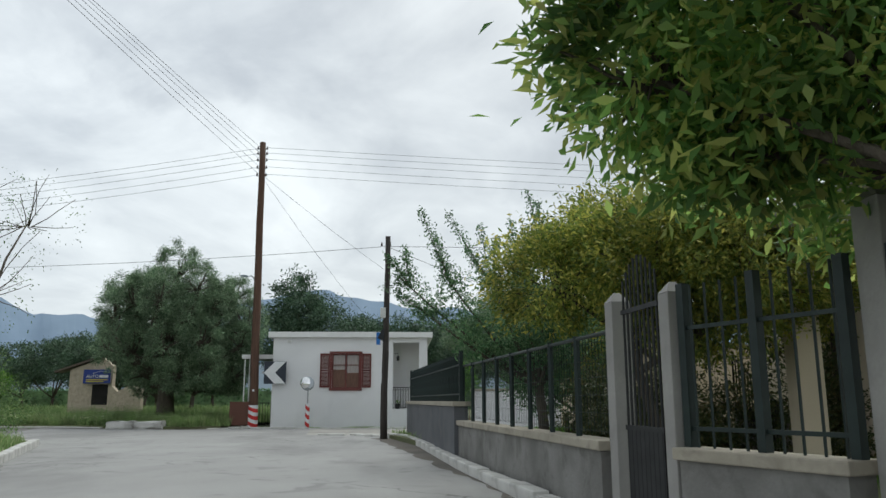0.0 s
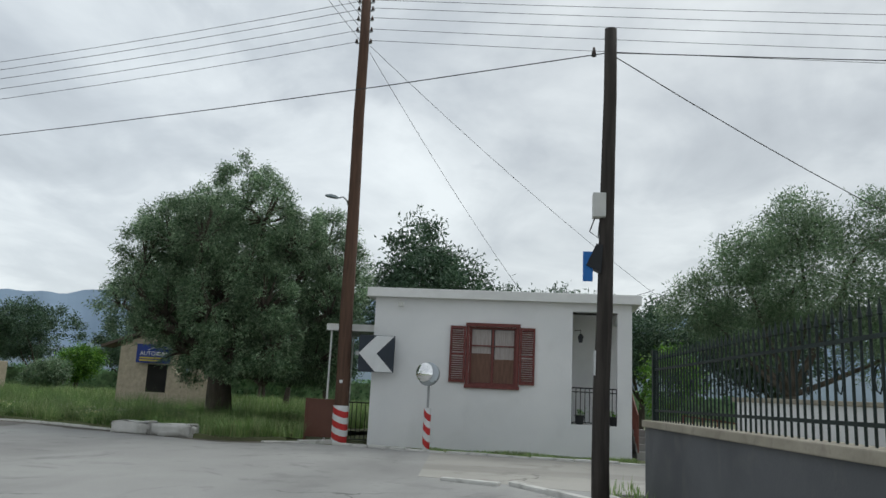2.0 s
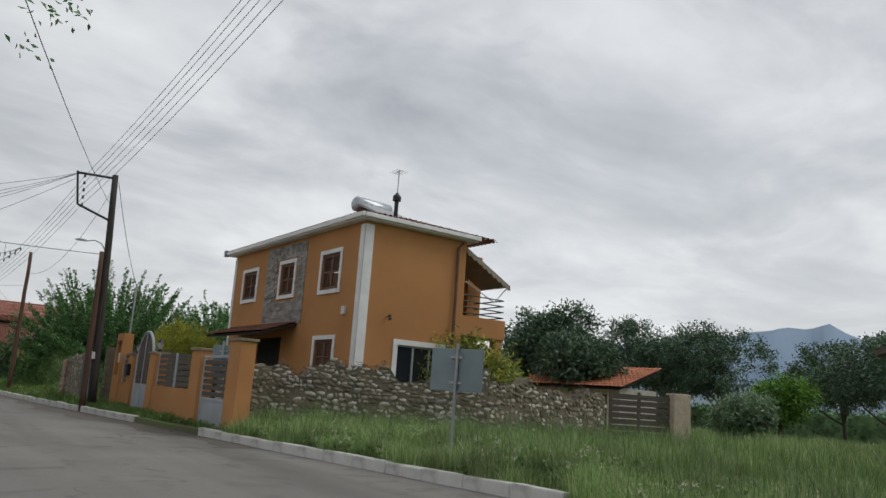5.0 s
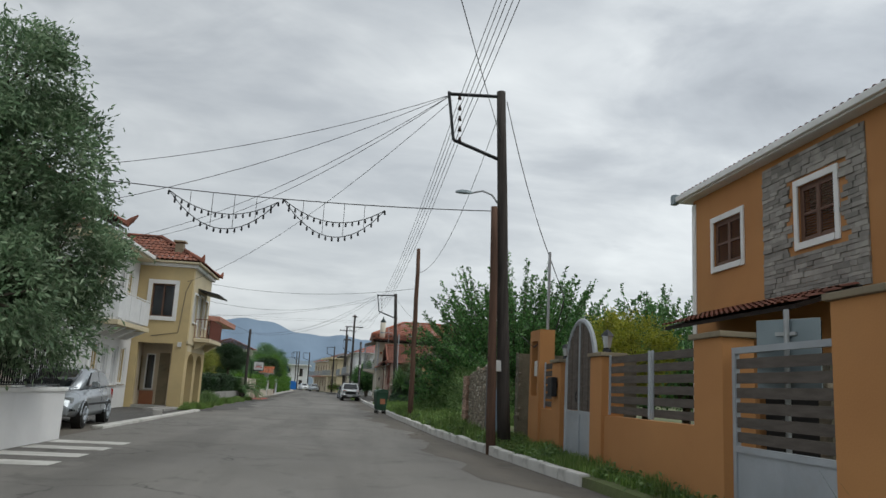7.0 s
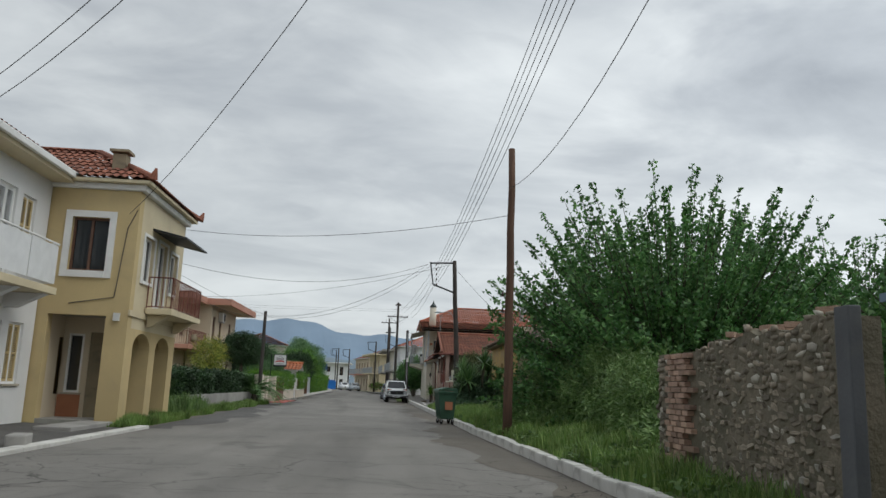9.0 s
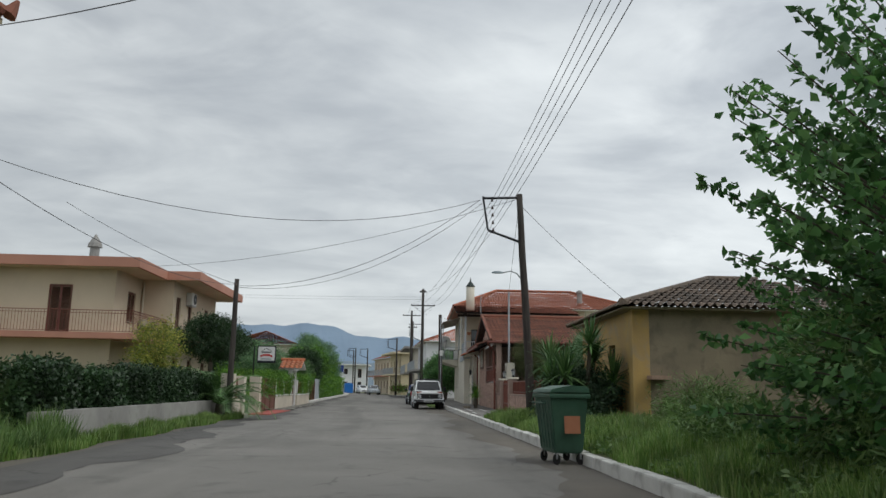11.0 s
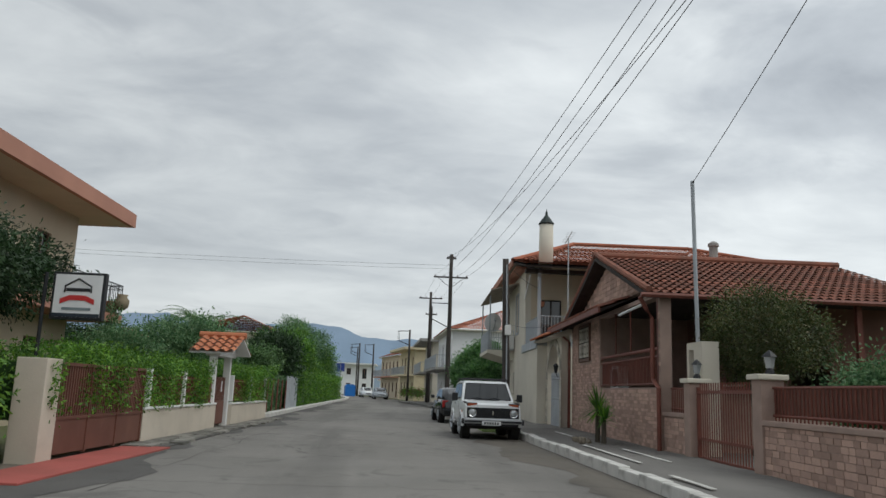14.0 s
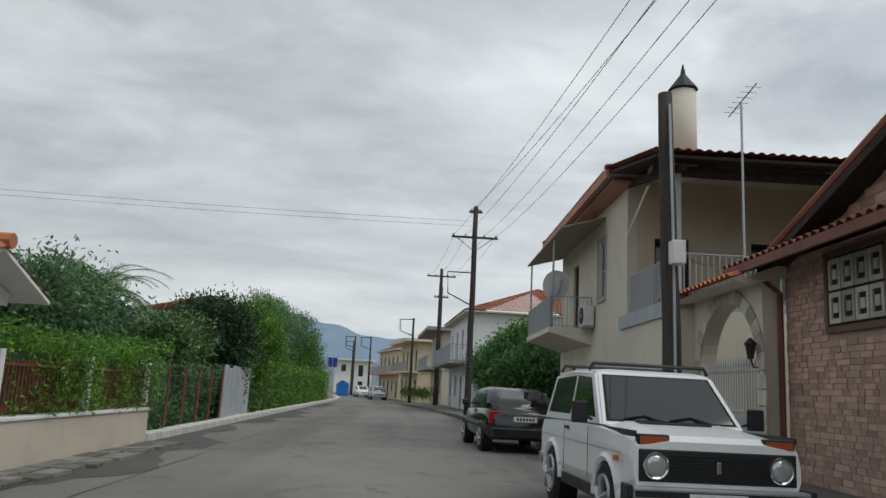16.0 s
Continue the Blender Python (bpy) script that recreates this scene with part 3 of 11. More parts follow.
def limb(bm, a, b, r0, r1, rng, bend=0.12, seg=6, n=5):
    a, b = np.asarray(a, float), np.asarray(b, float)
    L = np.linalg.norm(b - a)
    off = rng.normal(0, bend * L, 3)
    pts = [a + (b - a) * t + off * math.sin(math.pi * t) * 0.6 + rng.normal(0, 0.012 * L, 3) * (0 < t < 1) for t in np.linspace(0, 1, n)]
    tube(bm, pts, list(np.linspace(r0, r1, n)), seg)


def tree(name, label, at, trunk, blobs, leaf, material, seed, clump=0.35, per=42, stems=1, bark=None, category="tree", group="", twigs=True, inner=0.5, spread=0.3, droop=0.25):
    """Trunk with limbs to each blob of the crown; blobs: (x, y, z, rx, ry, rz, clumps) from the foot."""
    rng = rng_of(seed)
    t = thing(name, label, category, at, group=group)
    h, r = trunk
    bm = bmesh.new()
    tops = []
    for s in range(stems):
        o = rng.normal(0, r * 0.9, 2) if stems > 1 else np.zeros(2)
        top = np.array([o[0] * 2 + rng.normal(0, 0.08), o[1] * 2 + rng.normal(0, 0.08), h])
        pts = [np.array([o[0], o[1], -0.15]), np.array([o[0] * 1.1, o[1] * 1.1, 0.15]), (np.array([o[0], o[1], 0]) + top) / 2 + rng.normal(0, 0.05, 3), top]
        rr = r if stems == 1 else r * 0.75
        tube(bm, pts, [rr * 1.45, rr * 1.1, rr * 0.95, rr * 0.8], 9)
        tops.append(top)
    part("trunk", bm, bark or M["bark"], t, smooth=True)
    bm = bmesh.new()
    C, O = [], []
    for k, (x, y, z, rx, ry, rz, n) in enumerate(blobs):
        top = tops[k % len(tops)]
        limb(bm, top, (x, y, z - rz * 0.2), r * 0.5, r * 0.16, rng)
        c, d = shell(rng, n, (x, y, z), (rx, ry, rz), inner)
        if twigs:
            for i in range(0, len(c), 4):
                limb(bm, (x + (c[i, 0] - x) * 0.1, y + (c[i, 1] - y) * 0.1, z - rz * 0.25), c[i], r * 0.12, 0.008, rng, 0.06, 4, 4)
        m = per * len(c)
        cc = np.repeat(c, per, 0) + rng.normal(0, clump * 0.5, (m, 3)) * np.array([1, 1, 0.85])
        C.append(cc)
        O.append(np.repeat(d, per, 0) * (1 + spread))
    part("branch", bm, bark or M["bark"], t, smooth=True)
    leaves("crown", np.concatenate(C), np.concatenate(O), leaf[0], leaf[1], material, t, rng, droop)
    return t


def roof(bm, o, u, v, lu, lv, keep=None, pitch=0.21, row=0.36, amp=0.034):
    """Barrel tiles on a slope: o at the eave, u along it, v up the slope (unit vectors); keep(a, b) cuts hips."""
    o, u, v = Vector(o), Vector(u).normalized(), Vector(v).normalized()
    nrm = u.cross(v).normalized()
    if nrm.z < 0:
        nrm = -nrm
    nc, nr = max(1, round(lu / pitch)), max(1, round(lv / row))
    pw, rw = lu / nc, lv / nr
    prof = [(0.0, 0.0), (0.18, 0.75), (0.36, 1.0), (0.54, 0.75), (0.72, 0.0), (0.86, -0.25)]
    for j in range(nr):
        b0, b1 = j * rw - 0.03, (j + 1) * rw
        rows = []
        for b, lift in ((b0, 0.05), (b1, 0.012)):
            line = []
            for i in range(nc):
                for fr, h in prof:
                    line.append(bm.verts.new(o + u * ((i + fr) * pw) + v * b + nrm * (h * amp + lift)))
            rows.append(line)
        for k in range(len(rows[0]) - 1):
            a, b = (k / 6 + 0.1) * pw, (b0 + b1) / 2
            if keep is None or keep(a, b):
                bm.faces.new((rows[0][k], rows[0][k + 1], rows[1][k + 1], rows[1][k]))
    loose = [x for x in bm.verts if not x.link_faces]
    for x in loose:
        bm.verts.remove(x)
    return bm


def sag(a, b, drop, n=14):
    a, b = Vector(a), Vector(b)
    return [a.lerp(b, t) - Vector((0, 0, 4 * drop * t * (1 - t))) for t in [i / n for i in range(n + 1)]]


def wire(name, a, b, drop, label="thin black overhead wire between poles", r=0.0075, group="overhead wires"):
    ob = part(name, tube(bmesh.new(), sag(a, b, drop), r, 5), M["wire"])
    return tagged(ob, label, "wire", group)


def slab(bm, poly, z0, z1):
    """A flat polygon with thickness; poly runs round its edge."""
    lo, hi = [bm.verts.new((x, y, z0)) for x, y in poly], [bm.verts.new((x, y, z1)) for x, y in poly]
    n = len(poly)
    bm.faces.new(hi)
    bm.faces.new(lo[::-1])
    for i in range(n):
        bm.faces.new((lo[i], lo[(i + 1) % n], hi[(i + 1) % n], hi[i]))
    bmesh.ops.recalc_face_normals(bm, faces=bm.faces)
    return bm


def inter(line, s):
    """The y of a polyline of (x, y) at x = s."""
    pts = sorted(line)
    return float(np.interp(s, [p[0] for p in pts], [p[1] for p in pts]))

# ---- ground, roads, kerbs ----
ground = part("ground", slab(bmesh.new(), [(-3200, -3000), (3000, -3000), (3000, 3200), (-3200, 3200)], -0.4, -0.03), M["soil"])
tagged(ground, "green-brown field ground reaching to the hills", "ground", kind="structure")

# kerb lines: right and left of the long street, right of the first road, corner by the blocks
KR = [(-19.8, 36.0), (-28, 35.35), (-37, 34.8), (-48, 34.0), (-60, 33.6), (-75, 33.35), (-97, 32.95), (-104, 32.85), (-115, 32.6), (-130, 31.5), (-142, 30.6), (-153, 30.0), (-166, 29.0), (-182, 26.4), (-205, 21.5), (-236, 14.0)]
KL = [(-236, 8.0), (-205, 15.5), (-184, 20.2), (-170, 22.2), (-158, 22.9), (-145, 23.2), (-130, 23.5), (-110, 24.0), (-92, 24.5), (-76, 24.95), (-58, 25.3), (-41, 25.3), (-30, 25.0), (-20, 24.0), (-13, 22.4), (-9.4, 20.4), (-7.7, 15.5), (-5.2, 8)]
KF = [(3.4, -40), (2.4, 2), (1.6, 9.9), (1.0, 14), (0.0, 20.3), (-0.75, 24.2)]
KC = [(-7.6, 32.6), (-8.5, 31.7), (-9.3, 31.7), (-12, 32.9), (-15, 34.3), (-17.6, 35.0), (-19.8, 36.0)]
XS = -15.6
EDGE = KC + KR[1:]
yl, yr = inter(KL, XS), inter(EDGE, XS)
road = part("road", slab(bmesh.new(), [(XS, yl)] + [p for p in KL if p[0] > XS] + [(-4.6, -40)] + KF + [(-0.4, 25.6), (26, 25.4), (26, 31.2), (0.4, 31.6), (-4.3, 32.1)] + [p for p in EDGE if p[0] > XS] + [(XS, yr), (XS + 1.5, (yl + yr) / 2)], -0.3, 0.0), M["asphalt"])
tagged(road, "worn grey asphalt village road with cracks", "road", kind="structure")
street = part("road_street", slab(bmesh.new(), [p for p in KL if p[0] < XS] + [(XS, yl), (XS + 1.5, (yl + yr) / 2), (XS, yr)] + [p for p in EDGE if p[0] < XS], -0.3, 0.0), M["street"])
tagged(street, "long straight worn asphalt village street", "road", kind="structure")
lane = part("road_lane", slab(bmesh.new(), [(26, 25.6), (26, 31.0), (0.4, 31.4), (-3.9, 31.8), (-3.4, 26.4), (-0.9, 25.7)], -0.2, 0.004), M["lane"])
tagged(lane, "pale worn concrete side lane before the white house", "road", kind="structure")


def edge_strip(line, w0, w1, side, material, label, seed, z=0.004):
    """A ragged strip along a road edge."""
    rng = rng_of(seed)
    bm = bmesh.new()
    rows = []
    for x, y, a in arc(line, 0.5):
        w = w0 + (w1 - w0) * (0.5 + 0.28 * math.sin(x * 0.35 + seed) + 0.22 * math.sin(x * 1.3)) + rng.normal(0, 0.07)
        n = Vector((-math.sin(a), math.cos(a), 0)) * side
        rows.append((bm.verts.new(Vector((x, y, z)) - n * 0.05), bm.verts.new(Vector((x, y, z)) + n * w)))
    for p, q in zip(rows, rows[1:]):
        bm.faces.new((p[0], p[1], q[1], q[0]))
    bmesh.ops.recalc_face_normals(bm, faces=bm.faces)
    return tagged(part("road_edge", bm, material), label, "road", kind="structure")


def arc(line, step):
    """Points spaced along a polyline, with the direction there."""
    out, left = [], 0.0
    for (x0, y0), (x1, y1) in zip(line, line[1:]):
        L = math.hypot(x1 - x0, y1 - y0)
        s = left
        while s < L:
            out.append((x0 + (x1 - x0) * s / L, y0 + (y1 - y0) * s / L, math.atan2(y1 - y0, x1 - x0)))
            s += step
        left = s - L
    return out


edge_strip(KR[1:9], 0.5, 1.5, 1, M["gravel"], "dusty brown worn asphalt along the kerb", 3)
edge_strip(KL[7:13], 0.4, 1.6, -1, M["gravel"], "dusty brown worn asphalt beside the forecourts", 5)
edge_strip(KL[5:11], 0.3, 1.7, 1, M["patch"], "dark broken asphalt along the worn road edge", 6, 0.005)
edge_strip(KF[1:], 0.2, 0.7, 1, M["gravel"], "dusty worn asphalt along the kerb", 7)
edge_strip(KC, 0.2, 0.8, 1, M["gravel"], "dusty worn asphalt at the field edge", 8)
# tarred joints and cracks
rng = rng_of(61)
for (x0, y0), (x1, y1) in (((-47.5, 26.2), (-47.9, 33.2)), ((-66, 25.8), (-66.5, 32.9)), ((-85, 25.4), (-85.3, 32.7)), ((-84, 26.2), (-110, 25.7))):
    n = 26
    bm = bmesh.new()
    pa, pb = [], []
    for k in range(n + 1):
        u = k / n
        w = 0.003 + 0.008 * rng.random()
        d = Vector((-(y1 - y0), x1 - x0, 0)).normalized()
        c = Vector((x0 + (x1 - x0) * u, y0 + (y1 - y0) * u, 0.0065)) + d * rng.normal(0, 0.05)
        pa.append(bm.verts.new(c + d * w))
        pb.append(bm.verts.new(c - d * w))
    for k in range(n):
        bm.faces.new((pa[k], pa[k + 1], pb[k + 1], pb[k]))
    c = part("road_crack", bm, M["crack"])
    tagged(c, "dark tarred crack across the asphalt", "crack", kind="structure")


def kerb(name, line, label, step=0.98, h=0.17, w=0.2, sink=0.0, off=0.0, skip=None):
    """Whitewashed kerb stones laid end to end along a line; off moves them to the left of its way."""
    t = thing(name, label, "kerb", (0, 0, 0), kind="structure")
    me = bpy.data.meshes.new("kerb_stone")
    bm = B(0.006, step - 0.006, -w / 2, w / 2, -0.2, h, bev=0.028)
    bm.to_mesh(me)
    bm.free()
    me.materials.append(M["kerb"])
    rng = rng_of(len(line) * 7)
    for x, y, a in arc(line, step)[:-1]:
        if skip and skip(x, y):
            continue
        o = new("kerb_stone", me)
        o.parent = t
        o.matrix_world = Matrix.Translation((x - math.sin(a) * off, y + math.cos(a) * off, sink + rng.normal(0, 0.008))) @ Euler((rng.normal(0, 0.02), rng.normal(0, 0.008), a + rng.normal(0, 0.012))).to_matrix().to_4x4()
    return t


kerb("kerb_right", KR[:9], "worn whitewashed kerb stones along the road edge and verge", h=0.19, off=-0.1, skip=lambda x, y: -35.6 < x < -31.5)
kerb("kerb_first_road", [(2.6, -8), (1.95, 2), (1.12, 9.0), (0.66, 13.2), (0.4, 16.5), (0.2, 19.0), (-0.1, 22.2), (-0.75, 24.2)], "worn whitewashed kerb stones along the garden wall", h=0.15, off=-0.1)
kerb("kerb_corner", [(-0.75, 24.3), (-1.6, 25.5), (-3.4, 26.2)], "low whitewashed edge strip at the corner", h=0.06, w=0.16)
kerb("kerb_island", [(-5.4, 8.5), (-7.7, 15.5), (-9.3, 20.2), (-10.4, 21.2), (-13, 22.6), (-20, 24.2)], "whitewashed kerb round the grass island", h=0.17, off=0.1)
kerb("kerb_house", [(-8.0, 31.9), (-7.2, 32.75), (-4.4, 32.05), (0.5, 31.5), (12, 31.0)], "low pale edging before the white house", h=0.05, w=0.14)
kerb("kerb_field", [(-12.6, 33.2), (-15, 34.3), (-17.6, 35.05), (-19.4, 35.75)], "flush whitewashed edging beside the field", h=0.06, w=0.22)
kerb("kerb_left_far", [(-104.8, 24.05), (-130, 23.5), (-145, 23.2), (-158, 22.9), (-170, 22.2), (-184, 20.2)], "whitewashed kerb along the road before the gardens", h=0.16, w=0.35, off=-0.1)

# raised strips behind the kerbs
def strip(name, line, prof, material, label, category="verge", side=1):
    """A ground strip beside a line: prof is a row of (distance, height)."""
    bm = bmesh.new()
    rows = []
    pts = arc(line, 0.8)
    for x, y, a in pts:
        rows.append([bm.verts.new((x - math.sin(a) * d * side, y + math.cos(a) * d * side, z + 0.012 * math.sin(x * 1.7 + d * 3))) for d, z in prof])
    for r, s in zip(rows, rows[1:]):
        for k in range(len(prof) - 1):
            bm.faces.new((r[k], r[k + 1], s[k + 1], s[k]))
    bmesh.ops.recalc_face_normals(bm, faces=bm.faces)
    return tagged(part(name, bm, material), label, category, kind="structure")


strip("verge_right", [(-19.8, 36.0), (-28, 35.35), (-37, 34.8), (-48, 34.0), (-60, 33.6), (-75, 33.35), (-80.4, 33.25)], [(-0.05, -0.1), (-0.06, 0.14), (-0.5, 0.2), (-1.3, 0.32), (-2.5, 0.33), (-14, 0.25), (-24, -0.1)], M["soil"], "grassy raised verge behind the whitewashed kerb")
strip("verge_corner", KC, [(-0.05, -0.1), (-0.06, 0.1), (-1.2, 0.16), (-6, 0.12), (-12, -0.1)], M["soil"], "grassy raised field edge at the junction")
strip("verge_garden", [(2.9, -8), (2.4, 2), (1.6, 9.9), (1.0, 14), (0.0, 20.3), (-0.75, 24.2)], [(-0.05, -0.1), (-0.06, 0.12), (-0.5, 0.16), (-1.2, 0.2), (-9, 0.2), (-16, -0.1)], M["soil"], "grassy ground behind the garden wall")
strip("pavement_right", [(-80.2, 33.25), (-97, 32.95), (-104, 32.85), (-115, 32.6), (-130, 31.6), (-142, 30.4), (-153, 28.6)], [(-0.05, -0.1), (-0.06, 0.15), (-1.2, 0.17), (-2.6, 0.19), (-9, 0.15)], M["pavement"], "grey concrete pavement before the stone-faced house", "pavement")
strip("verge_island", [(-5.4, 8.5), (-7.7, 15.5), (-9.3, 20.2), (-10.4, 21.2), (-13, 22.6), (-20, 24.2)], [(0.05, -0.1), (0.06, 0.14), (0.8, 0.18), (7, 0.1), (9, -0.1)], M["soil"], "grass island between the roads")
for (x0, x1, y0, y1) in ((-86.2, -84.6, 33.55, 33.63), (-92.5, -88.2, 33.7, 33.78), (-91.6, -88.6, 34.35, 34.43), (-98.5, -95.6, 34.2, 34.28)):
    m = part("pavement_marking", B(x0, x1, y0, y1, 0.182, 0.192), M["kerb"])
    tagged(m, "worn white painted line on the pavement", "marking", kind="structure")

# low whitewashed blocks at the junction
for x, y, L, a in ((-11.6, 32.55, 1.25, 163), (-10.35, 32.2, 1.25, 165)):
    b = thing("barrier_block", "low rough whitewashed concrete block at the field edge", "concrete block", (x, y, 0.1), a, "whitewashed blocks")
    bm = B(-L / 2, L / 2, -0.17, 0.17, -0.12, 0.2, bev=0.05)
    bmesh.ops.subdivide_edges(bm, edges=bm.edges[:], cuts=2, use_grid_fill=True)
    for v in bm.verts:
        v.co += Vector(rng.normal(0, 0.014, 3))
        v.co.z += 0.02 * math.sin(v.co.x * 6 + x)
    part("block", bm, M["kerb"], b, smooth=True)
    part("lug", B(-L / 2 + 0.02, -L / 2 + 0.2, -0.15, 0.15, 0.19, 0.235, bev=0.02), M["kerb"], b)


# ---- parts of buildings ----
def wall(bm, axis, a0, a1, z0, z1, d0, d1, holes=()):
    """A wall along x or y between d0 and d1 with holes (a0, a1, z0, z1) cut through it."""
    A = sorted({a0, a1, *[min(max(h[i], a0), a1) for h in holes for i in (0, 1)]})
    Z = sorted({z0, z1, *[min(max(h[i], z0), z1) for h in holes for i in (2, 3)]})
    vs = {}

    def vert(a, d, z):
        k = (round(a, 4), round(d, 4), round(z, 4))
        if k not in vs:
            vs[k] = bm.verts.new((a, d, z) if axis == "x" else (d, a, z))
        return vs[k]

    solid = {}
    for i in range(len(A) - 1):
        for j in range(len(Z) - 1):
            ca, cz = (A[i] + A[i + 1]) / 2, (Z[j] + Z[j + 1]) / 2
            solid[i, j] = not any(h[0] < ca < h[1] and h[2] < cz < h[3] for h in holes)
    for (i, j), s in solid.items():
        if not s:
            continue
        a, b, p, q = A[i], A[i + 1], Z[j], Z[j + 1]
        for d in (d0, d1):
            bm.faces.new([vert(a, d, p), vert(b, d, p), vert(b, d, q), vert(a, d, q)])
        for (di, dj), edge in {(-1, 0): ((a, p), (a, q)), (1, 0): ((b, p), (b, q)), (0, -1): ((a, p), (b, p)), (0, 1): ((a, q), (b, q))}.items():
            if not solid.get((i + di, j + dj), False):
                (e0, f0), (e1, f1) = edge
                bm.faces.new([vert(e0, d0, f0), vert(e1, d0, f1), vert(e1, d1, f1), vert(e0, d1, f0)])
    bmesh.ops.recalc_face_normals(bm, faces=bm.faces)
    return bm


def oriented(axis, d, s):
    """Turns (along, out, up) into the coordinates of a face at d whose outside is on side s."""
    return (lambda a, o, z: (a, d + s * o, z)) if axis == "x" else (lambda a, o, z: (d + s * o, a, z))


def obox(bm, f, a0, a1, o0, o1, z0, z1, bev=0.0):
    p, q = f(a0, o0, z0), f(a1, o1, z1)
    return box(bm, p[0], q[0], p[1], q[1], p[2], q[2], bev)


def window(parent, axis, d, s, a0, a1, z0, z1, frame=None, style="glass", surround=None, sw=0.12, depth=0.14, shutter=None, sill=True, split=2, name="window"):
    """A window in a hole: frame, panes, shutters or curtain, painted surround. The hole is there already."""
    f = oriented(axis, d, s)
    fr = frame or M["whitetrim"]
    bm = bmesh.new()
    t = 0.055
    o0, o1 = -depth, -depth + 0.06
    obox(bm, f, a0, a0 + t, o0, o1, z0, z1)
    obox(bm, f, a1 - t, a1, o0, o1, z0, z1)
    obox(bm, f, a0 + t, a1 - t, o0, o1, z0, z0 + t)
    obox(bm, f, a0 + t, a1 - t, o0, o1, z1 - t, z1)
    for k in range(1, split):
        c = a0 + (a1 - a0) * k / split
        obox(bm, f, c - 0.03, c + 0.03, o0, o1, z0 + t, z1 - t)
    w = part(name, bm, fr, parent)
    if style in ("glass", "curtain"):
        bm = bmesh.new()
        obox(bm, f, a0 + 0.02, a1 - 0.02, o0 - 0.03, o0 + 0.015, z0 + 0.02, z1 - 0.02)
        part("pane", bm, M["glass"], w)
        if style == "curtain":
            bm = bmesh.new()
            obox(bm, f, a0 + 0.06, (a0 + a1) / 2 - 0.05, o0 + 0.017, o0 + 0.021, z0 + 0.06, z1 - 0.07)
            obox(bm, f, (a0 + a1) / 2 + 0.05, a1 - 0.06, o0 + 0.017, o0 + 0.021, z0 + 0.06, z1 - 0.07)
            part("curtain", bm, M["curtain"], w, "pale net curtain drawn behind the panes")
    elif style == "dark":
        bm = bmesh.new()
        obox(bm, f, a0 + 0.02, a1 - 0.02, o0 - 0.05, o0 + 0.01, z0 + 0.02, z1 - 0.02)
        part("pane", bm, M["glass"], w)
    elif style == "closed":
        for k in range(2):
            b0 = a0 + t + (a1 - a0 - 2 * t) * k / 2
            b1 = b0 + (a1 - a0 - 2 * t) / 2 - 0.012
            bm = bmesh.new()
            louvre(bm, f, b0, b1, o1 - 0.045, z0 + t, z1 - t)
            tagged(part("shutter", bm, shutter or M["brownwood"], w, "closed louvred shutter"), kind="stuff")
    if surround:
        bm = bmesh.new()
        obox(bm, f, a0 - sw, a0, 0.004, 0.035, z0 - sw, z1 + sw)
        obox(bm, f, a1, a1 + sw, 0.004, 0.035, z0 - sw, z1 + sw)
        obox(bm, f, a0, a1, 0.004, 0.035, z1, z1 + sw)
        obox(bm, f, a0, a1, 0.004, 0.06, z0 - sw, z0)
        part("surround", bm, surround, w, "painted plaster surround")
    elif sill:
        bm = bmesh.new()
        obox(bm, f, a0 - 0.06, a1 + 0.06, -depth, 0.06, z0 - 0.05, z0 - 0.004, 0.008)
        part("sill", bm, M["cap"], w)
    return w


def louvre(bm, f, a0, a1, o, z0, z1, t=0.04):
    """A louvred leaf: stiles, rails and slats."""
    st = 0.055
    obox(bm, f, a0, a0 + st, o, o + t, z0, z1)
    obox(bm, f, a1 - st, a1, o, o + t, z0, z1)
    n = max(4, int((z1 - z0) / 0.055))
    for z in (z0, (z0 + z1) / 2 - st / 2, z1 - st):
        obox(bm, f, a0 + st, a1 - st, o, o + t, z, z + st)
    for k in range(n):
        z = z0 + st + (z1 - z0 - 2 * st) * k / n
        p = [f(a0 + st, o + 0.004, z + 0.03), f(a1 - st, o + 0.004, z + 0.03), f(a1 - st, o + t * 0.8, z), f(a0 + st, o + t * 0.8, z)]
        v = [bm.verts.new(q) for q in p]
        bm.faces.new(v)
    return bm


def rail(parent, pts, h, step=0.12, r=0.012, material=None, name="railing", mids=(), foot=0.05, closed=None):
    """An iron railing along points: a mesh of top and bottom bars and end posts, with each upright a piece under it."""
    bm = bmesh.new()
    up = Vector((0, 0, 1))
    spots = []
    for a, b in zip(pts, pts[1:]):
        a, b = Vector(a), Vector(b)
        tube(bm, [a + up * h, b + up * h], r * 1.7, 6)
        tube(bm, [a + up * foot, b + up * foot], r * 1.3, 6)
        for m in mids:
            tube(bm, [a + up * m, b + up * m], r * 1.2, 6)
        n = max(1, round((b - a).length / step))
        for k in (0, n):
            q = a.lerp(b, k / n)
            tube(bm, [q, q + up * h], r * 1.6, 5)
        spots += [a.lerp(b, k / n) for k in range(1, n)]
    m = material or M["iron"]
    ob = part(name, bm, m, parent)
    me = bpy.data.meshes.new("baluster")
    bm = T([(0, 0, foot), (0, 0, h)], r, 5)
    bm.to_mesh(me)
    bm.free()
    me.materials.append(m)
    for q in spots:
        o = new("baluster", me)
        o.parent, o.location = ob, q
    return ob


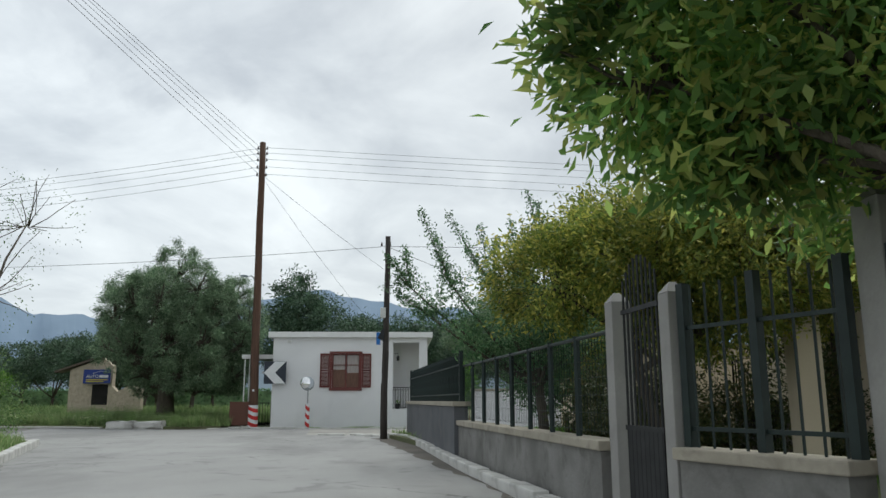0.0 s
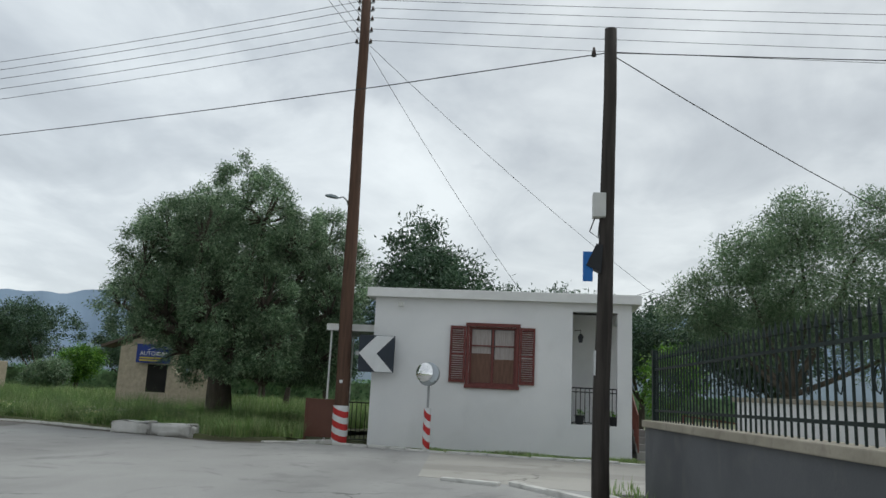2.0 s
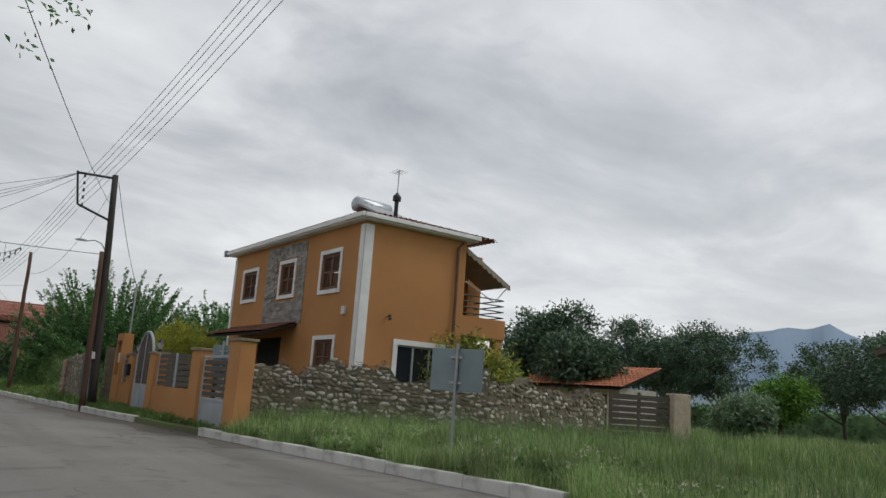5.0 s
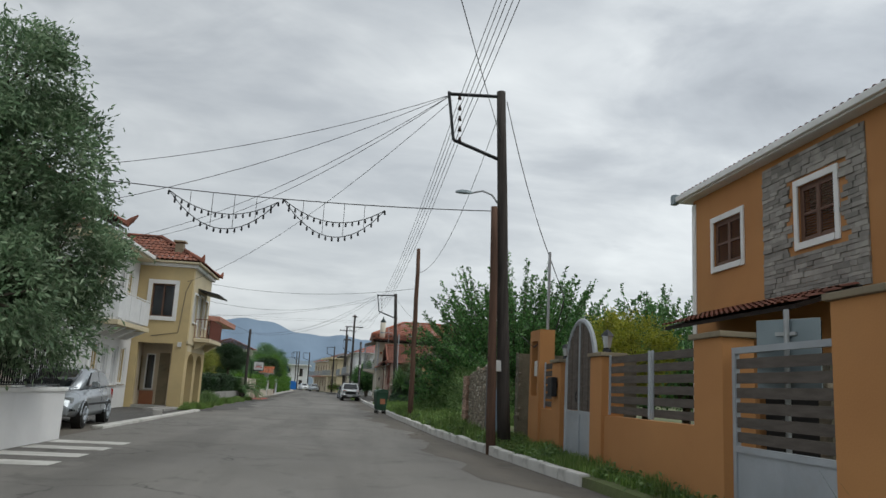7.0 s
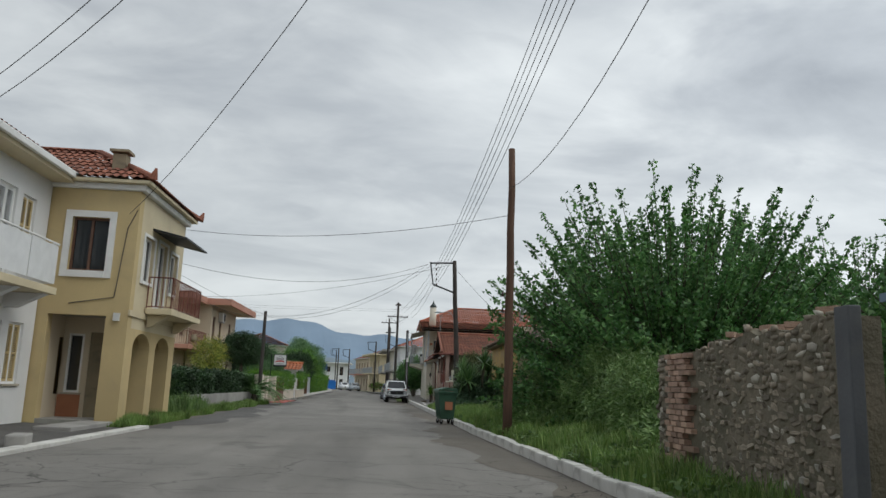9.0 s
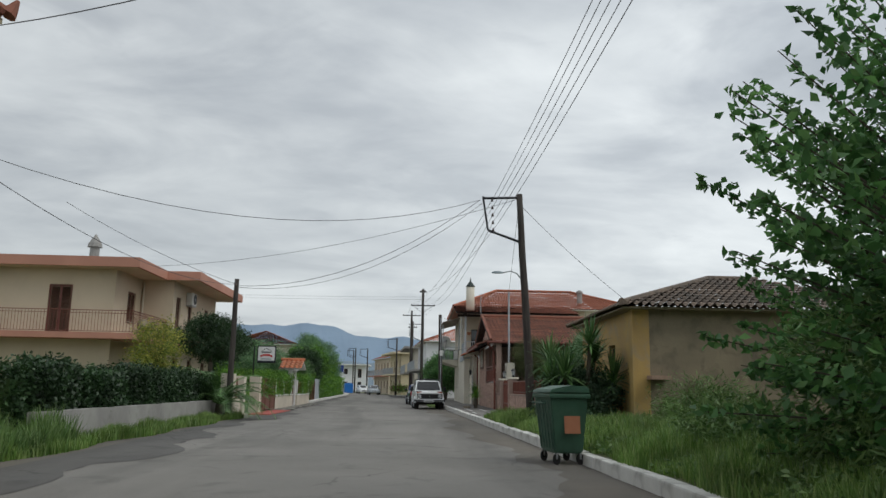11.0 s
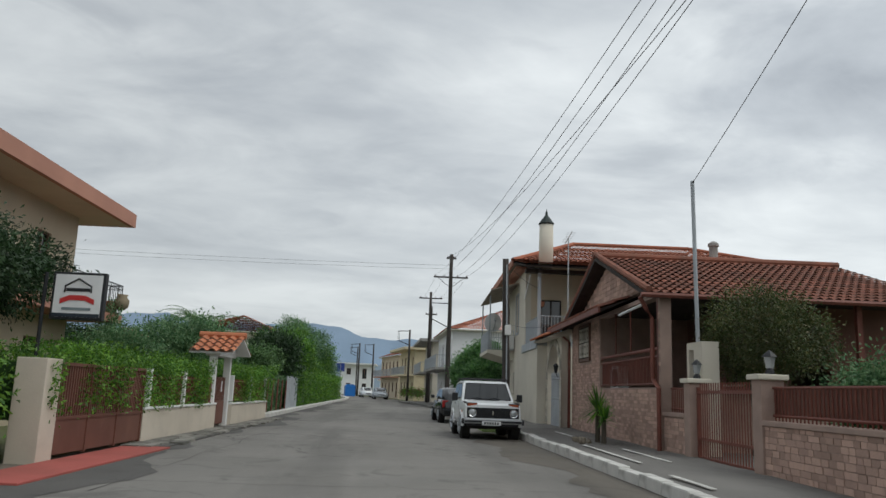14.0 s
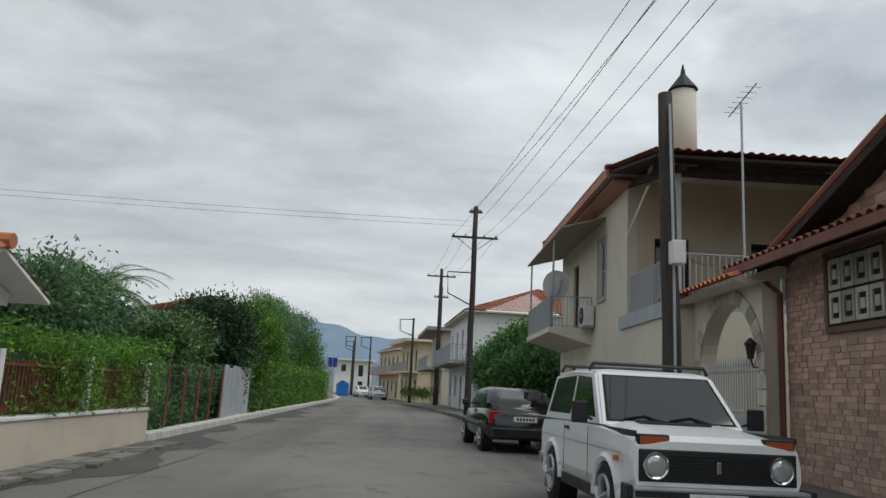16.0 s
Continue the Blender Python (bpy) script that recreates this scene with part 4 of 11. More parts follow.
def pole(x, y, z, h, r, label, lean=(0, 0), material=None, group="utility poles", name="utility_pole"):
    t = thing(name, label, "pole", (x, y, z), group=group)
    n = 7
    rng = rng_of(int(abs(x * 37 + y * 11)))
    pts = [(lean[0] * k / n + rng.normal(0, 0.008), lean[1] * k / n + rng.normal(0, 0.008), -0.3 + (h + 0.3) * k / n) for k in range(n + 1)]
    part("shaft", T(pts, list(np.linspace(r * 1.18, r * 0.82, n + 1)), 12), material or M["pole"], t, smooth=True)
    return t


def insulators(parent, spots, r=0.04):
    for s in spots:
        bm = T([(s[0], s[1], s[2] - 0.05), (s[0], s[1], s[2] + 0.01), (s[0], s[1], s[2] + 0.07)], [r, r * 0.75, r * 0.45], 8)
        part("insulator", bm, M["ceramic"], parent, smooth=True)


def street_lamp_arm(parent, base, tip, z):
    """A bracket with a lamp head on a pole; base and tip in the pole's own frame."""
    b, t = Vector((*base, z)), Vector((*tip, z + 0.22))
    arm = part("lamp_arm", T([b, b.lerp(t, 0.25) + Vector((0, 0, 0.16)), b.lerp(t, 0.6) + Vector((0, 0, 0.16)), t], 0.022, 6), M["steel"], parent, smooth=True)
    d = (t - b)
    d.z = 0
    d.normalize()
    s = Vector((-d.y, d.x, 0))
    bm = bmesh.new()
    q = []
    for k, (w, h) in enumerate(((0.035, 0.03), (0.08, 0.05), (0.085, 0.05), (0.035, 0.02))):
        c = t + d * (0.0 + 0.13 * k)
        q.append([bm.verts.new(c + s * w + Vector((0, 0, -0.02))), bm.verts.new(c + s * w * 0.7 + Vector((0, 0, h))), bm.verts.new(c - s * w * 0.7 + Vector((0, 0, h))), bm.verts.new(c - s * w + Vector((0, 0, -0.02)))])
    for a, b2 in zip(q, q[1:]):
        for k in range(4):
            bm.faces.new((a[k], a[(k + 1) % 4], b2[(k + 1) % 4], b2[k]))
    bm.faces.new(q[0])
    bm.faces.new(q[-1][::-1])
    bmesh.ops.recalc_face_normals(bm, faces=bm.faces)
    part("lamp_head", bm, M["signback"], parent, "grey cobra-head street light")


def framed_pole(x, y, z, h, label, lean=(0, 0), reach=1.3, top=0.12, low=1.75, lamp=None):
    """A pole with a square steel bracket that carries five wires on its outer upright."""
    t = pole(x, y, z, h, 0.13, label, lean)
    lx, ly = lean
    zt, zl = h - top, h - low
    bm = bmesh.new()
    def on(zz):
        return Vector((lx * zz / h, ly * zz / h, zz))
    a, b = on(zt), on(zl)
    o = Vector((0, -reach, 0))
    k = 0.045
    for p, q in ((a, a + o + Vector((0, 0, -0.06))), (a + o + Vector((0, 0, 0.0)), b + o * 0.93 + Vector((0, 0, 0.42))), (b + o * 0.93 + Vector((0, 0, 0.42)), b)):
        tube(bm, [p, q], k, 4)
    part("bracket", bm, M["black"], t, "square black steel bracket")
    spots = []
    for i in range(5):
        zz = a.z - 0.12 - i * 0.27
        spots.append((lx * zz / h, -reach - 0.12 + i * 0.012, zz))
    insulators(t, spots, 0.05)
    if lamp:
        street_lamp_arm(t, (lx * lamp / h, ly * lamp / h - 0.1), (lx * lamp / h, ly * lamp / h - 0.75), lamp)
    return t, [(x + s[0], y + s[1], z + s[2]) for s in spots]

# ---- the corner with the white house ----
def white_house():
    t = thing("white_house", "single-storey whitewashed house with flat roof and red-brown shutters", "house", (-5.77, 33.45, 0.0))
    W = bmesh.new()
    wall(W, "x", 0, 6.62, -0.2, 3.78, 0, 0.25, [(2.52, 3.72, 1.62, 3.10), (5.14, 6.26, 0.76, 3.58)])
    part("front_wall", W, M["white"], t)
    part("side_wall", wall(bmesh.new(), "y", 0.25, 8, -0.2, 3.78, 0, 0.25), M["white"], t)
    part("side_wall", wall(bmesh.new(), "y", 0.25, 8, -0.2, 3.78, 6.37, 6.62, [(0.35, 1.75, 0.8, 3.4)]), M["white"], t)
    part("rear_wall", wall(bmesh.new(), "x", 0.25, 6.37, -0.2, 3.78, 7.75, 8), M["white"], t)
    part("porch_wall", wall(bmesh.new(), "x", 4.9, 6.37, 0.7, 3.7, 1.75, 1.9), M["white"], t)
    part("porch_wall", wall(bmesh.new(), "y", 0.25, 1.75, 0.7, 3.7, 4.9, 5.05, [(0.5, 1.4, 0.76, 2.9)]), M["white"], t)
    part("porch_floor", B(5.05, 6.37, 0.25, 1.75, 0.6, 0.74), M["concrete"], t)
    part("roof", B(-0.2, 6.84, -0.2, 8.2, 3.782, 4.02, bev=0.015), M["whitetrim"], t, "projecting white roof slab")
    w = window(t, "x", 0.0, -1, 2.52, 3.72, 1.62, 3.10, frame=M["redwood"], style="curtain", depth=0.1)
    f = oriented("x", 0.0, -1)
    for a0, a1, zt in ((2.58, 3.085, 2.42), (3.155, 3.66, 2.28)):
        part("glazing_bar", obox(bmesh.new(), f, a0, a1, -0.078, -0.045, 2.6, 2.63), M["redwood"], w)
        part("inner_blind", obox(bmesh.new(), f, a0, a1, -0.077, -0.07, 1.68, zt), M["brownwood"], w, "brown blind behind the lower panes")
    for q in ((2.42, 3.82, 0.004, 0.07, 3.10, 3.19), (2.42, 3.82, 0.004, 0.08, 1.53, 1.62), (2.44, 2.52, 0.004, 0.05, 1.62, 3.10), (3.72, 3.80, 0.004, 0.05, 1.62, 3.10)):
        part("window_casing", obox(bmesh.new(), f, *q, bev=0.006), M["redwood"], t, "red-brown timber window casing")
    for a0, a1 in ((2.02, 2.43), (3.81, 4.20)):
        bm = bmesh.new()
        for q in ((a0, a0 + 0.055, 1.66, 3.1), (a1 - 0.055, a1, 1.66, 3.1), (a0 + 0.055, a1 - 0.055, 1.66, 1.72), (a0 + 0.055, a1 - 0.055, 2.35, 2.41), (a0 + 0.055, a1 - 0.055, 3.04, 3.1)):
            obox(bm, f, q[0], q[1], 0.02, 0.06, q[2], q[3])
        sh = part("shutter", bm, M["redwood"], t, "opened red-brown louvred shutter")
        for k in range(24):
            z = 1.725 + k * 0.0555
            if abs(z - 2.36) > 0.045:
                part("slat", prism(bmesh.new(), [(-0.024, z + 0.03), (-0.03, z + 0.032), (-0.056, z + 0.004), (-0.05, z)], "x", a0 + 0.055, a1 - 0.055), M["redwood"], sh)
    rail(t, [(5.14, 0.1, 0.76), (6.26, 0.1, 0.76)], 0.9, 0.11, 0.011, M["iron"], "porch_railing", mids=(0.8,))
    part("door", B(4.98, 5.02, 0.75, 1.65, 0.76, 2.88), M["black"], t, "dark door in the porch")
    lamp = part("porch_lamp", T([(5.35, 0.12, 3.02), (5.35, 0.12, 2.95), (5.35, 0.12, 2.8)], [0.03, 0.075, 0.045], 6), M["black"], t, "small black lantern")
    part("bracket", T([(5.2, 0.12, 3.1), (5.35, 0.12, 3.12), (5.35, 0.12, 3.02)], 0.012, 5), M["black"], lamp)
    part("flood_lamp", B(0.62, 0.76, -0.12, -0.005, 3.55, 3.66, bev=0.01), M["white_plastic"], t)
    # lean-to canopy on the far flank
    part("canopy", prism(bmesh.new(), [(0.5, 2.95), (3.2, 2.95), (3.2, 2.99), (0.5, 2.99)], "x", -1.35, -0.01), M["greymetal"], t, "corrugated lean-to canopy")
    for yy in (0.55, 1.6, 3.1):
        part("canopy_post", T([(-1.28, yy, 0.0), (-1.28, yy, 2.95)], 0.03, 6), M["whitetrim"], t)
    part("canopy_fascia", B(-1.4, -0.01, 0.44, 0.5, 2.9, 3.08), M["whitetrim"], t)
    for i, (px, pz) in enumerate(((5.35, 0.75), (6.0, 0.75), (6.18, 0.75))):
        flower_pot((-5.77 + px, 33.57, 0.745), 0.12, 0.24)
    return t


def flower_pot(at, r, h, material=None, label="small dark plastic flower pot with a plant", leafy=True):
    p = thing("flower_pot", label, "flower pot", at, group="flower pots")
    part("pot", T([(0, 0, 0), (0, 0, h * 0.9), (0, 0, h * 0.9), (0, 0, h)], [r * 0.7, r, r * 1.1, r * 1.1], 12), material or M["black"], p)
    if leafy:
        rng = rng_of(int(at[0] * 100) % 9973)
        c = np.array([0, 0, h + 0.06]) + rng.normal(0, r * 0.5, (60, 3)) * np.array([1, 1, 0.8])
        c[:, 2] = np.maximum(c[:, 2], h)
        tagged(leaves("plant", c, c * 2, 0.07, 0.025, M["hedge"], p, rng), kind="stuff")
    return p


white_house()


def chevron_sign():
    """Square bend board: white arrow on dark ground, fixed to the tall pole."""
    t = thing("chevron_board", "square dark-blue bend board with a white arrow", "road sign", (-5.6, 33.13, 2.28), 3)
    part("panel", B(-0.46, 0.46, -0.015, 0.015, -0.47, 0.47, bev=0.006), M["navy"], t)
    for sgn in (1, -1):
        bm = prism(bmesh.new(), [(-0.46, 0.0), (-0.02, 0.46 * sgn), (0.44, 0.46 * sgn), (0.0, 0.0)], "y", -0.026, -0.019)
        part("arrow", bm, M["panelwhite"], t)
    part("clamp", B(-0.55, -0.3, 0.02, 0.05, -0.05, 0.05), M["steel"], t)
    return t


chevron_sign()


def striped_band(parent, r, z0, z1, n, name="stripe"):
    """Slanting red and white bands round a post."""
    k, seg = n * 2, 14
    bm = {0: bmesh.new(), 1: bmesh.new()}
    h = (z1 - z0) / k
    for i in range(k + 2):
        b = bm[i % 2]
        for s in range(seg):
            a0, a1 = 2 * math.pi * s / seg, 2 * math.pi * (s + 1) / seg
            q = []
            for a, zz in ((a0, 0), (a1, 0), (a1, 1), (a0, 1)):
                z = z0 + (i - 1 + zz) * h + h * (0.5 + 0.5 * math.cos(a - 2.6)) * 1.1
                q.append((r * math.cos(a), r * math.sin(a), min(max(z, z0), z1)))
            if max(p[2] for p in q) - min(p[2] for p in q) < 1e-4:
                continue
            b.faces.new([b.verts.new(p) for p in q])
    for i, m in ((0, M["panelwhite"]), (1, M["red"])):
        bmesh.ops.remove_doubles(bm[i], verts=bm[i].verts, dist=1e-5)
        part(name, bm[i], m, parent, ("white" if i == 0 else "red") + " reflective stripe")


tall = pole(-6.5, 33.4, 0, 12.55, 0.16, "tall reddish-brown wooden utility pole with striped foot", (-0.1, 0.0), M["poleline"])
striped_band(tall, 0.205, 0.0, 0.93, 3)
TOPY = [12.3, 12.05, 11.75, 11.4, 11.05]
insulators(tall, [(s * 0.2 - 0.1, 0.0, z) for z in TOPY for s in (-1, 1)], 0.05)
for z in TOPY:
    part("crossbar", B(-0.32, 0.12, -0.02, 0.02, z - 0.08, z - 0.05), M["steel"], tall)
street_lamp_arm(tall, (-0.16, 0.0), (-0.42, -0.3), 6.15)
part("tag", B(-0.04, 0.04, -0.19, -0.175, 1.5, 1.58), M["panelwhite"], tall)

mirror = thing("traffic_mirror", "round convex traffic mirror on a red and white striped post", "traffic mirror", (-4.13, 32.55, 0))
part("post", T([(0, 0, -0.1), (0, 0, 1.0)], 0.085, 14), M["panelwhite"], mirror)
striped_band(mirror, 0.09, 0.02, 1.0, 3)
part("pipe", T([(0, 0, 1.0), (0, 0, 1.75)], 0.03, 8), M["steel"], mirror)
bm = bmesh.new()
bmesh.ops.create_uvsphere(bm, u_segments=24, v_segments=16, radius=0.42)
bmesh.ops.delete(bm, geom=[v for v in bm.verts if v.co.z < 0.33], context="VERTS")
bmesh.ops.transform(bm, matrix=pose(0, 0.28, 1.8, 82, 0, -20), verts=bm.verts)
part("glass", bm, M["mirror"], mirror, "bulging mirror face", True)
part("rim", (lambda b: bmesh.ops.transform(b, matrix=pose(0, 0, 1.8, 82, 0, -20), verts=b.verts) or b)(T([(0, 0, -0.02), (0, 0, 0.06), (0, 0, 0.07)], [0.28, 0.29, 0.27], 24)), M["carsilver"], mirror, "grey rim", True)

# ---- walled garden beside the first road ----
def along(a, b):
    """Base matrix whose x axis runs from a to b on the ground."""
    d = math.degrees(math.atan2(b[1] - a[1], b[0] - a[0]))
    return (a[0], a[1]), d, math.hypot(b[0] - a[0], b[1] - a[1])


def picket_fence(a, b, z, h, label, step=0.125, spear=True, group="garden fences", n_post=2, scroll=False):
    (x, y), d, L = along(a, b)
    t = thing("iron_fence", label, "fence", (x, y, z), d, group)
    for zz in (0.12, h * 0.72):
        part("rail", B(0, L, -0.012, 0.012, zz, zz + 0.03), M["greeniron"], t)
    pm = bpy.data.meshes.new("picket")
    bm = T([(0, 0, 0.0), (0, 0, h - 0.12), (0, 0, h - 0.11), (0, 0, h)] if spear else [(0, 0, 0), (0, 0, h)], [0.011, 0.011, 0.02, 0.002] if spear else 0.011, 5)
    bm.to_mesh(pm)
    bm.free()
    pm.materials.append(M["greeniron"])
    n = int(L / step)
    for k in range(n):
        o = new("picket", pm)
        o.parent = t
        o.location = ((k + 0.5) * L / n, 0, 0)
        if scroll and k % 4 == 1:
            s = part("scroll", T([(0.06 + 0.05 * math.cos(q), 0, h * 0.45 + 0.09 * math.sin(q * 1.0)) for q in [i * 0.9 for i in range(8)]], 0.008, 4), M["greeniron"], t)
            s.location = o.location
    for k in range(n_post):
        part("post", B(-0.035, 0.035, -0.035, 0.035, 0, h + 0.02), M["greeniron"], t).location = (L * k / max(1, n_post - 1), 0, 0)
    return t


def garden_wall(a, b, z0, z1, th, label, body, capm, cap=0.09, over=0.04):
    (x, y), d, L = along(a, b)
    t = thing("garden_wall", label, "wall", (x, y, 0), d, "garden walls")
    part("body", B(0, L, -th / 2, th / 2, z0, z1 - cap), body, t)
    part("coping", B(-over, L + over, -th / 2 - over, th / 2 + over, z1 - cap + 0.002, z1, bev=0.012), capm, t, "pale worn coping")
    return t


WB0, WB1 = (0.85, 14.45), (0.05, 24.5)
garden_wall(WB0, WB1, -0.1, 1.1, 0.26, "dark grey rendered garden wall with a pale coping", M["darkgrey"], M["cap"])
picket_fence(WB0, WB1, 1.1, 0.92, "dark green iron spear fence on a grey garden wall", n_post=2, scroll=True)
WA0, WA1 = (0.9, 14.6), (1.68, 7.15)
garden_wall(WA0, WA1, -0.1, 0.76, 0.24, "low weathered grey concrete garden wall with a worn coping", M["gardenwall"], M["cap"])
(ax, ay), ad, AL = along(WA0, WA1)
t = thing("mesh_fence", "black wire-mesh garden fence on steel posts", "fence", (ax, ay, 0.76), ad, "garden fences")
for k in range(9):
    part("post", T([(AL * k / 8, 0, -0.02), (AL * k / 8, 0, 1.02)], 0.035, 6), M["greeniron"], t)
part("top_rail", T([(0, 0, 0.99), (AL, 0, 0.99)], 0.022, 6), M["greeniron"], t)
bm = bmesh.new()
for k in range(int(AL / 0.09)):
    tube(bm, [(k * 0.09, 0, 0.05), (k * 0.09, 0, 0.99)], 0.003, 3, False)
for k in range(6):
    tube(bm, [(0, 0, 0.07 + k * 0.17), (AL, 0, 0.07 + k * 0.17)], 0.0028, 3, False)
tagged(part("wire_mesh", bm, M["greeniron"], t), kind="stuff")


def gate_post(x, y, z, h, w, turn, label="square grey concrete gate post with a pointed top"):
    p = thing("gate_post", label, "gate post", (x, y, z), turn, "garden gate posts")
    bm = B(-w / 2, w / 2, -w / 2, w / 2, -0.2, h, bev=0.012)
    part("shaft", bm, M["concrete"], p)
    bm = bmesh.new()
    v = [bm.verts.new(q) for q in ((-w / 2, -w / 2, h), (w / 2, -w / 2, h), (w / 2, w / 2, h), (-w / 2, w / 2, h), (0, -w / 6, h + 0.09), (0, w / 6, h + 0.09))]
    for f in ((0, 1, 4), (1, 2, 5, 4), (2, 3, 5), (3, 0, 4, 5)):
        bm.faces.new([v[i] for i in f])
    part("cap", bm, M["concrete"], p)
    return p


gate_post(1.72, 6.97, 0.05, 1.95, 0.18, ad)
gate_post(1.88, 5.95, 0.05, 1.9, 0.18, ad)
gate_post(2.6, 4.35, 0.05, 2.25, 0.24, ad)
t = thing("garden_gate", "tall dark iron garden gate with spear tips", "gate", (1.72, 6.82, 0.12), ad)
for k in range(9):
    part("bar", T([(0.04 + k * 0.085, 0, 0.05), (0.04 + k * 0.085, 0, 2.05 + 0.18 * math.sin(k / 8 * math.pi))], [0.012, 0.011], 5), M["iron"], t)
for zz in (0.08, 0.75, 1.75):
    part("crossbar", B(0, 0.76, -0.015, 0.015, zz, zz + 0.04), M["iron"], t)
part("kick_panel", B(0.02, 0.74, -0.008, 0.008, 0.12, 0.75), M["iron"], t)
garden_wall((1.9, 5.8), (2.42, 4.53), -0.1, 0.78, 0.24, "low weathered grey concrete garden wall with a worn coping", M["gardenwall"], M["cap"])
garden_wall((2.53, 4.17), (3.6, -3.5), -0.1, 0.78, 0.24, "low weathered grey concrete garden wall with a worn coping", M["gardenwall"], M["cap"])
picket_fence((1.9, 5.8), (2.42, 4.53), 0.78, 1.2, "black iron picket fence between concrete posts", 0.14, False, n_post=3)
picket_fence((2.53, 4.17), (3.6, -3.5), 0.78, 1.2, "black iron picket fence between concrete posts", 0.14, False, n_post=4)

# house inside the garden
t = thing("garden_house", "beige plastered house with outside stair behind garden trees", "house", (7.0, 6.5, 0))
part("street_wall", wall(bmesh.new(), "y", 0, 9, -0.2, 4.4, 0, 0.25, [(1.2, 2.2, 1.0, 2.2), (5.5, 6.4, 0.3, 2.3)]), M["cream"], t)
part("side_wall", wall(bmesh.new(), "x", 0.25, 8, -0.2, 4.4, 8.75, 9), M["cream"], t)
part("side_wall", wall(bmesh.new(), "x", 0.25, 8, -0.2, 4.4, 0, 0.25), M["cream"], t)
part("rear_wall", wall(bmesh.new(), "y", 0.25, 8.75, -0.2, 4.4, 7.75, 8), M["cream"], t)
part("roof", B(-0.4, 8.4, -0.4, 9.4, 4.402, 4.6), M["concrete"], t)
window(t, "y", 0, -1, 1.2, 2.2, 1.0, 2.2, style="dark")
part("door", B(0.1, 0.15, 5.52, 6.38, 0.3, 2.28), M["darkwood"], t)
for k in range(6):
    part("step", B(-1.6, -0.02, 6.6 - k * 0.28 - 0.28, 6.6 - k * 0.28, -0.1, 0.17 * (6 - k) - 0.1), M["concrete"], t)
rail(t, [(-1.6, 6.5, 0.9), (-1.6, 5.0, 0.1)], 0.95, 0.12, 0.012, M["iron"], "stair_railing")
part("porch_column", B(-2.6, -2.3, 2.4, 2.7, -0.1, 3.1), M["cream"], t)
part("porch_column", B(-2.6, -2.3, 7.4, 7.7, -0.1, 3.1), M["cream"], t)
part("porch_roof", B(-2.9, -0.01, 2.0, 8.0, 3.102, 3.25), M["concrete"], t)
# white outbuilding with tiled eaves further in
t = thing("garden_outbuilding", "low cream outbuilding with a tiled roof in the garden", "outbuilding", (5.2, 19.0, 0))
part("front_wall", wall(bmesh.new(), "y", 0, 7.5, -0.2, 2.5, 0, 0.2, [(2, 2.9, 0.1, 2.1), (4.4, 5.4, 0.9, 1.9)]), M["cream"], t)
part("side_wall", wall(bmesh.new(), "x", 0.2, 5, -0.2, 2.5, 0, 0.2), M["cream"], t)
part("rear_wall", wall(bmesh.new(), "x", 0.2, 5, -0.2, 2.5, 7.3, 7.5), M["cream"], t)
part("door", B(0.06, 0.1, 2.02, 2.88, 0.1, 2.08), M["darkwood"], t)
window(t, "y", 0, -1, 4.4, 5.4, 0.9, 1.9, style="dark")
r = roof(bmesh.new(), (-0.5, 7.9, 2.45), (0, -1, 0), (1, 0, 0.35), 8.3, 6.2)
part("tiled_roof", r, M["tileold"], t)
part("roof_deck", prism(bmesh.new(), [(-0.45, 2.36), (5.3, 4.37), (5.3, 4.43), (-0.45, 2.42)], "y", -0.35, 7.85), M["darkwood"], t)

# small things round the corner pole
p0 = pole(-0.78, 23.3, 0.0, 6.05, 0.095, "grey weathered wooden utility pole with meter box and notices", (0.08, -0.25))
part("meter_box", B(-0.13, 0.03, -0.28, -0.12, 3.55, 3.86, bev=0.012), M["white_plastic"], p0, "white plastic box")
part("cable_loop", T([(-0.1, -0.17, 3.55), (-0.16, -0.18, 3.38), (-0.06, -0.19, 3.3), (-0.04, -0.16, 3.5)], 0.009, 5), M["wire"], p0)
part("notice", B(-0.09, 0.09, -0.125, -0.118, 1.62, 1.92), M["panelwhite"], p0, "white paper notice")
for z in (1.68, 1.72, 1.76, 1.8, 1.86):
    part("text_bar", B(-0.06, 0.06, -0.129, -0.126, z, z + 0.012), M["signback"], p0)
part("blue_placard", B(-0.24, -0.12, -0.22, -0.2, 2.75, 3.12), M["bluebox"], p0, "small bright blue placard")
part("hood", prism(bmesh.new(), [(-0.2, 2.95), (-0.08, 3.22), (0.0, 3.2), (-0.02, 2.85)], "y", -0.24, -0.1), M["black"], p0, "black lamp hood")
insulators(p0, [(0.14, 0, 5.85), (-0.12, 0, 5.85)], 0.035)

# low gate beside the white house
t = thing("yard_gate", "rusty brown sheet-metal yard gate", "gate", (-7.6, 33.95, 0))
part("frame", (lambda bm: [box(bm, *q) for q in ((0, 0.05, -0.03, 0.03, -0.1, 1.08), (1.0, 1.05, -0.03, 0.03, -0.1, 1.08), (0.05, 1.0, -0.02, 0.02, 1.02, 1.07), (0.05, 1.0, -0.02, 0.02, 0.08, 0.13))] and bm)(bmesh.new()), M["brownplate"], t)
part("panel", B(0.05, 1.0, -0.008, 0.008, 0.13, 1.02), M["brownplate"], t)
rail(t, [(1.15, 0, 0.02), (1.75, 0, 0.02)], 1.0, 0.11, 0.011, M["iron"], "side_railing")
t = thing("house_stair", "concrete stair with brown railing beside the white house", "stair", (1.0, 33.6, 0))
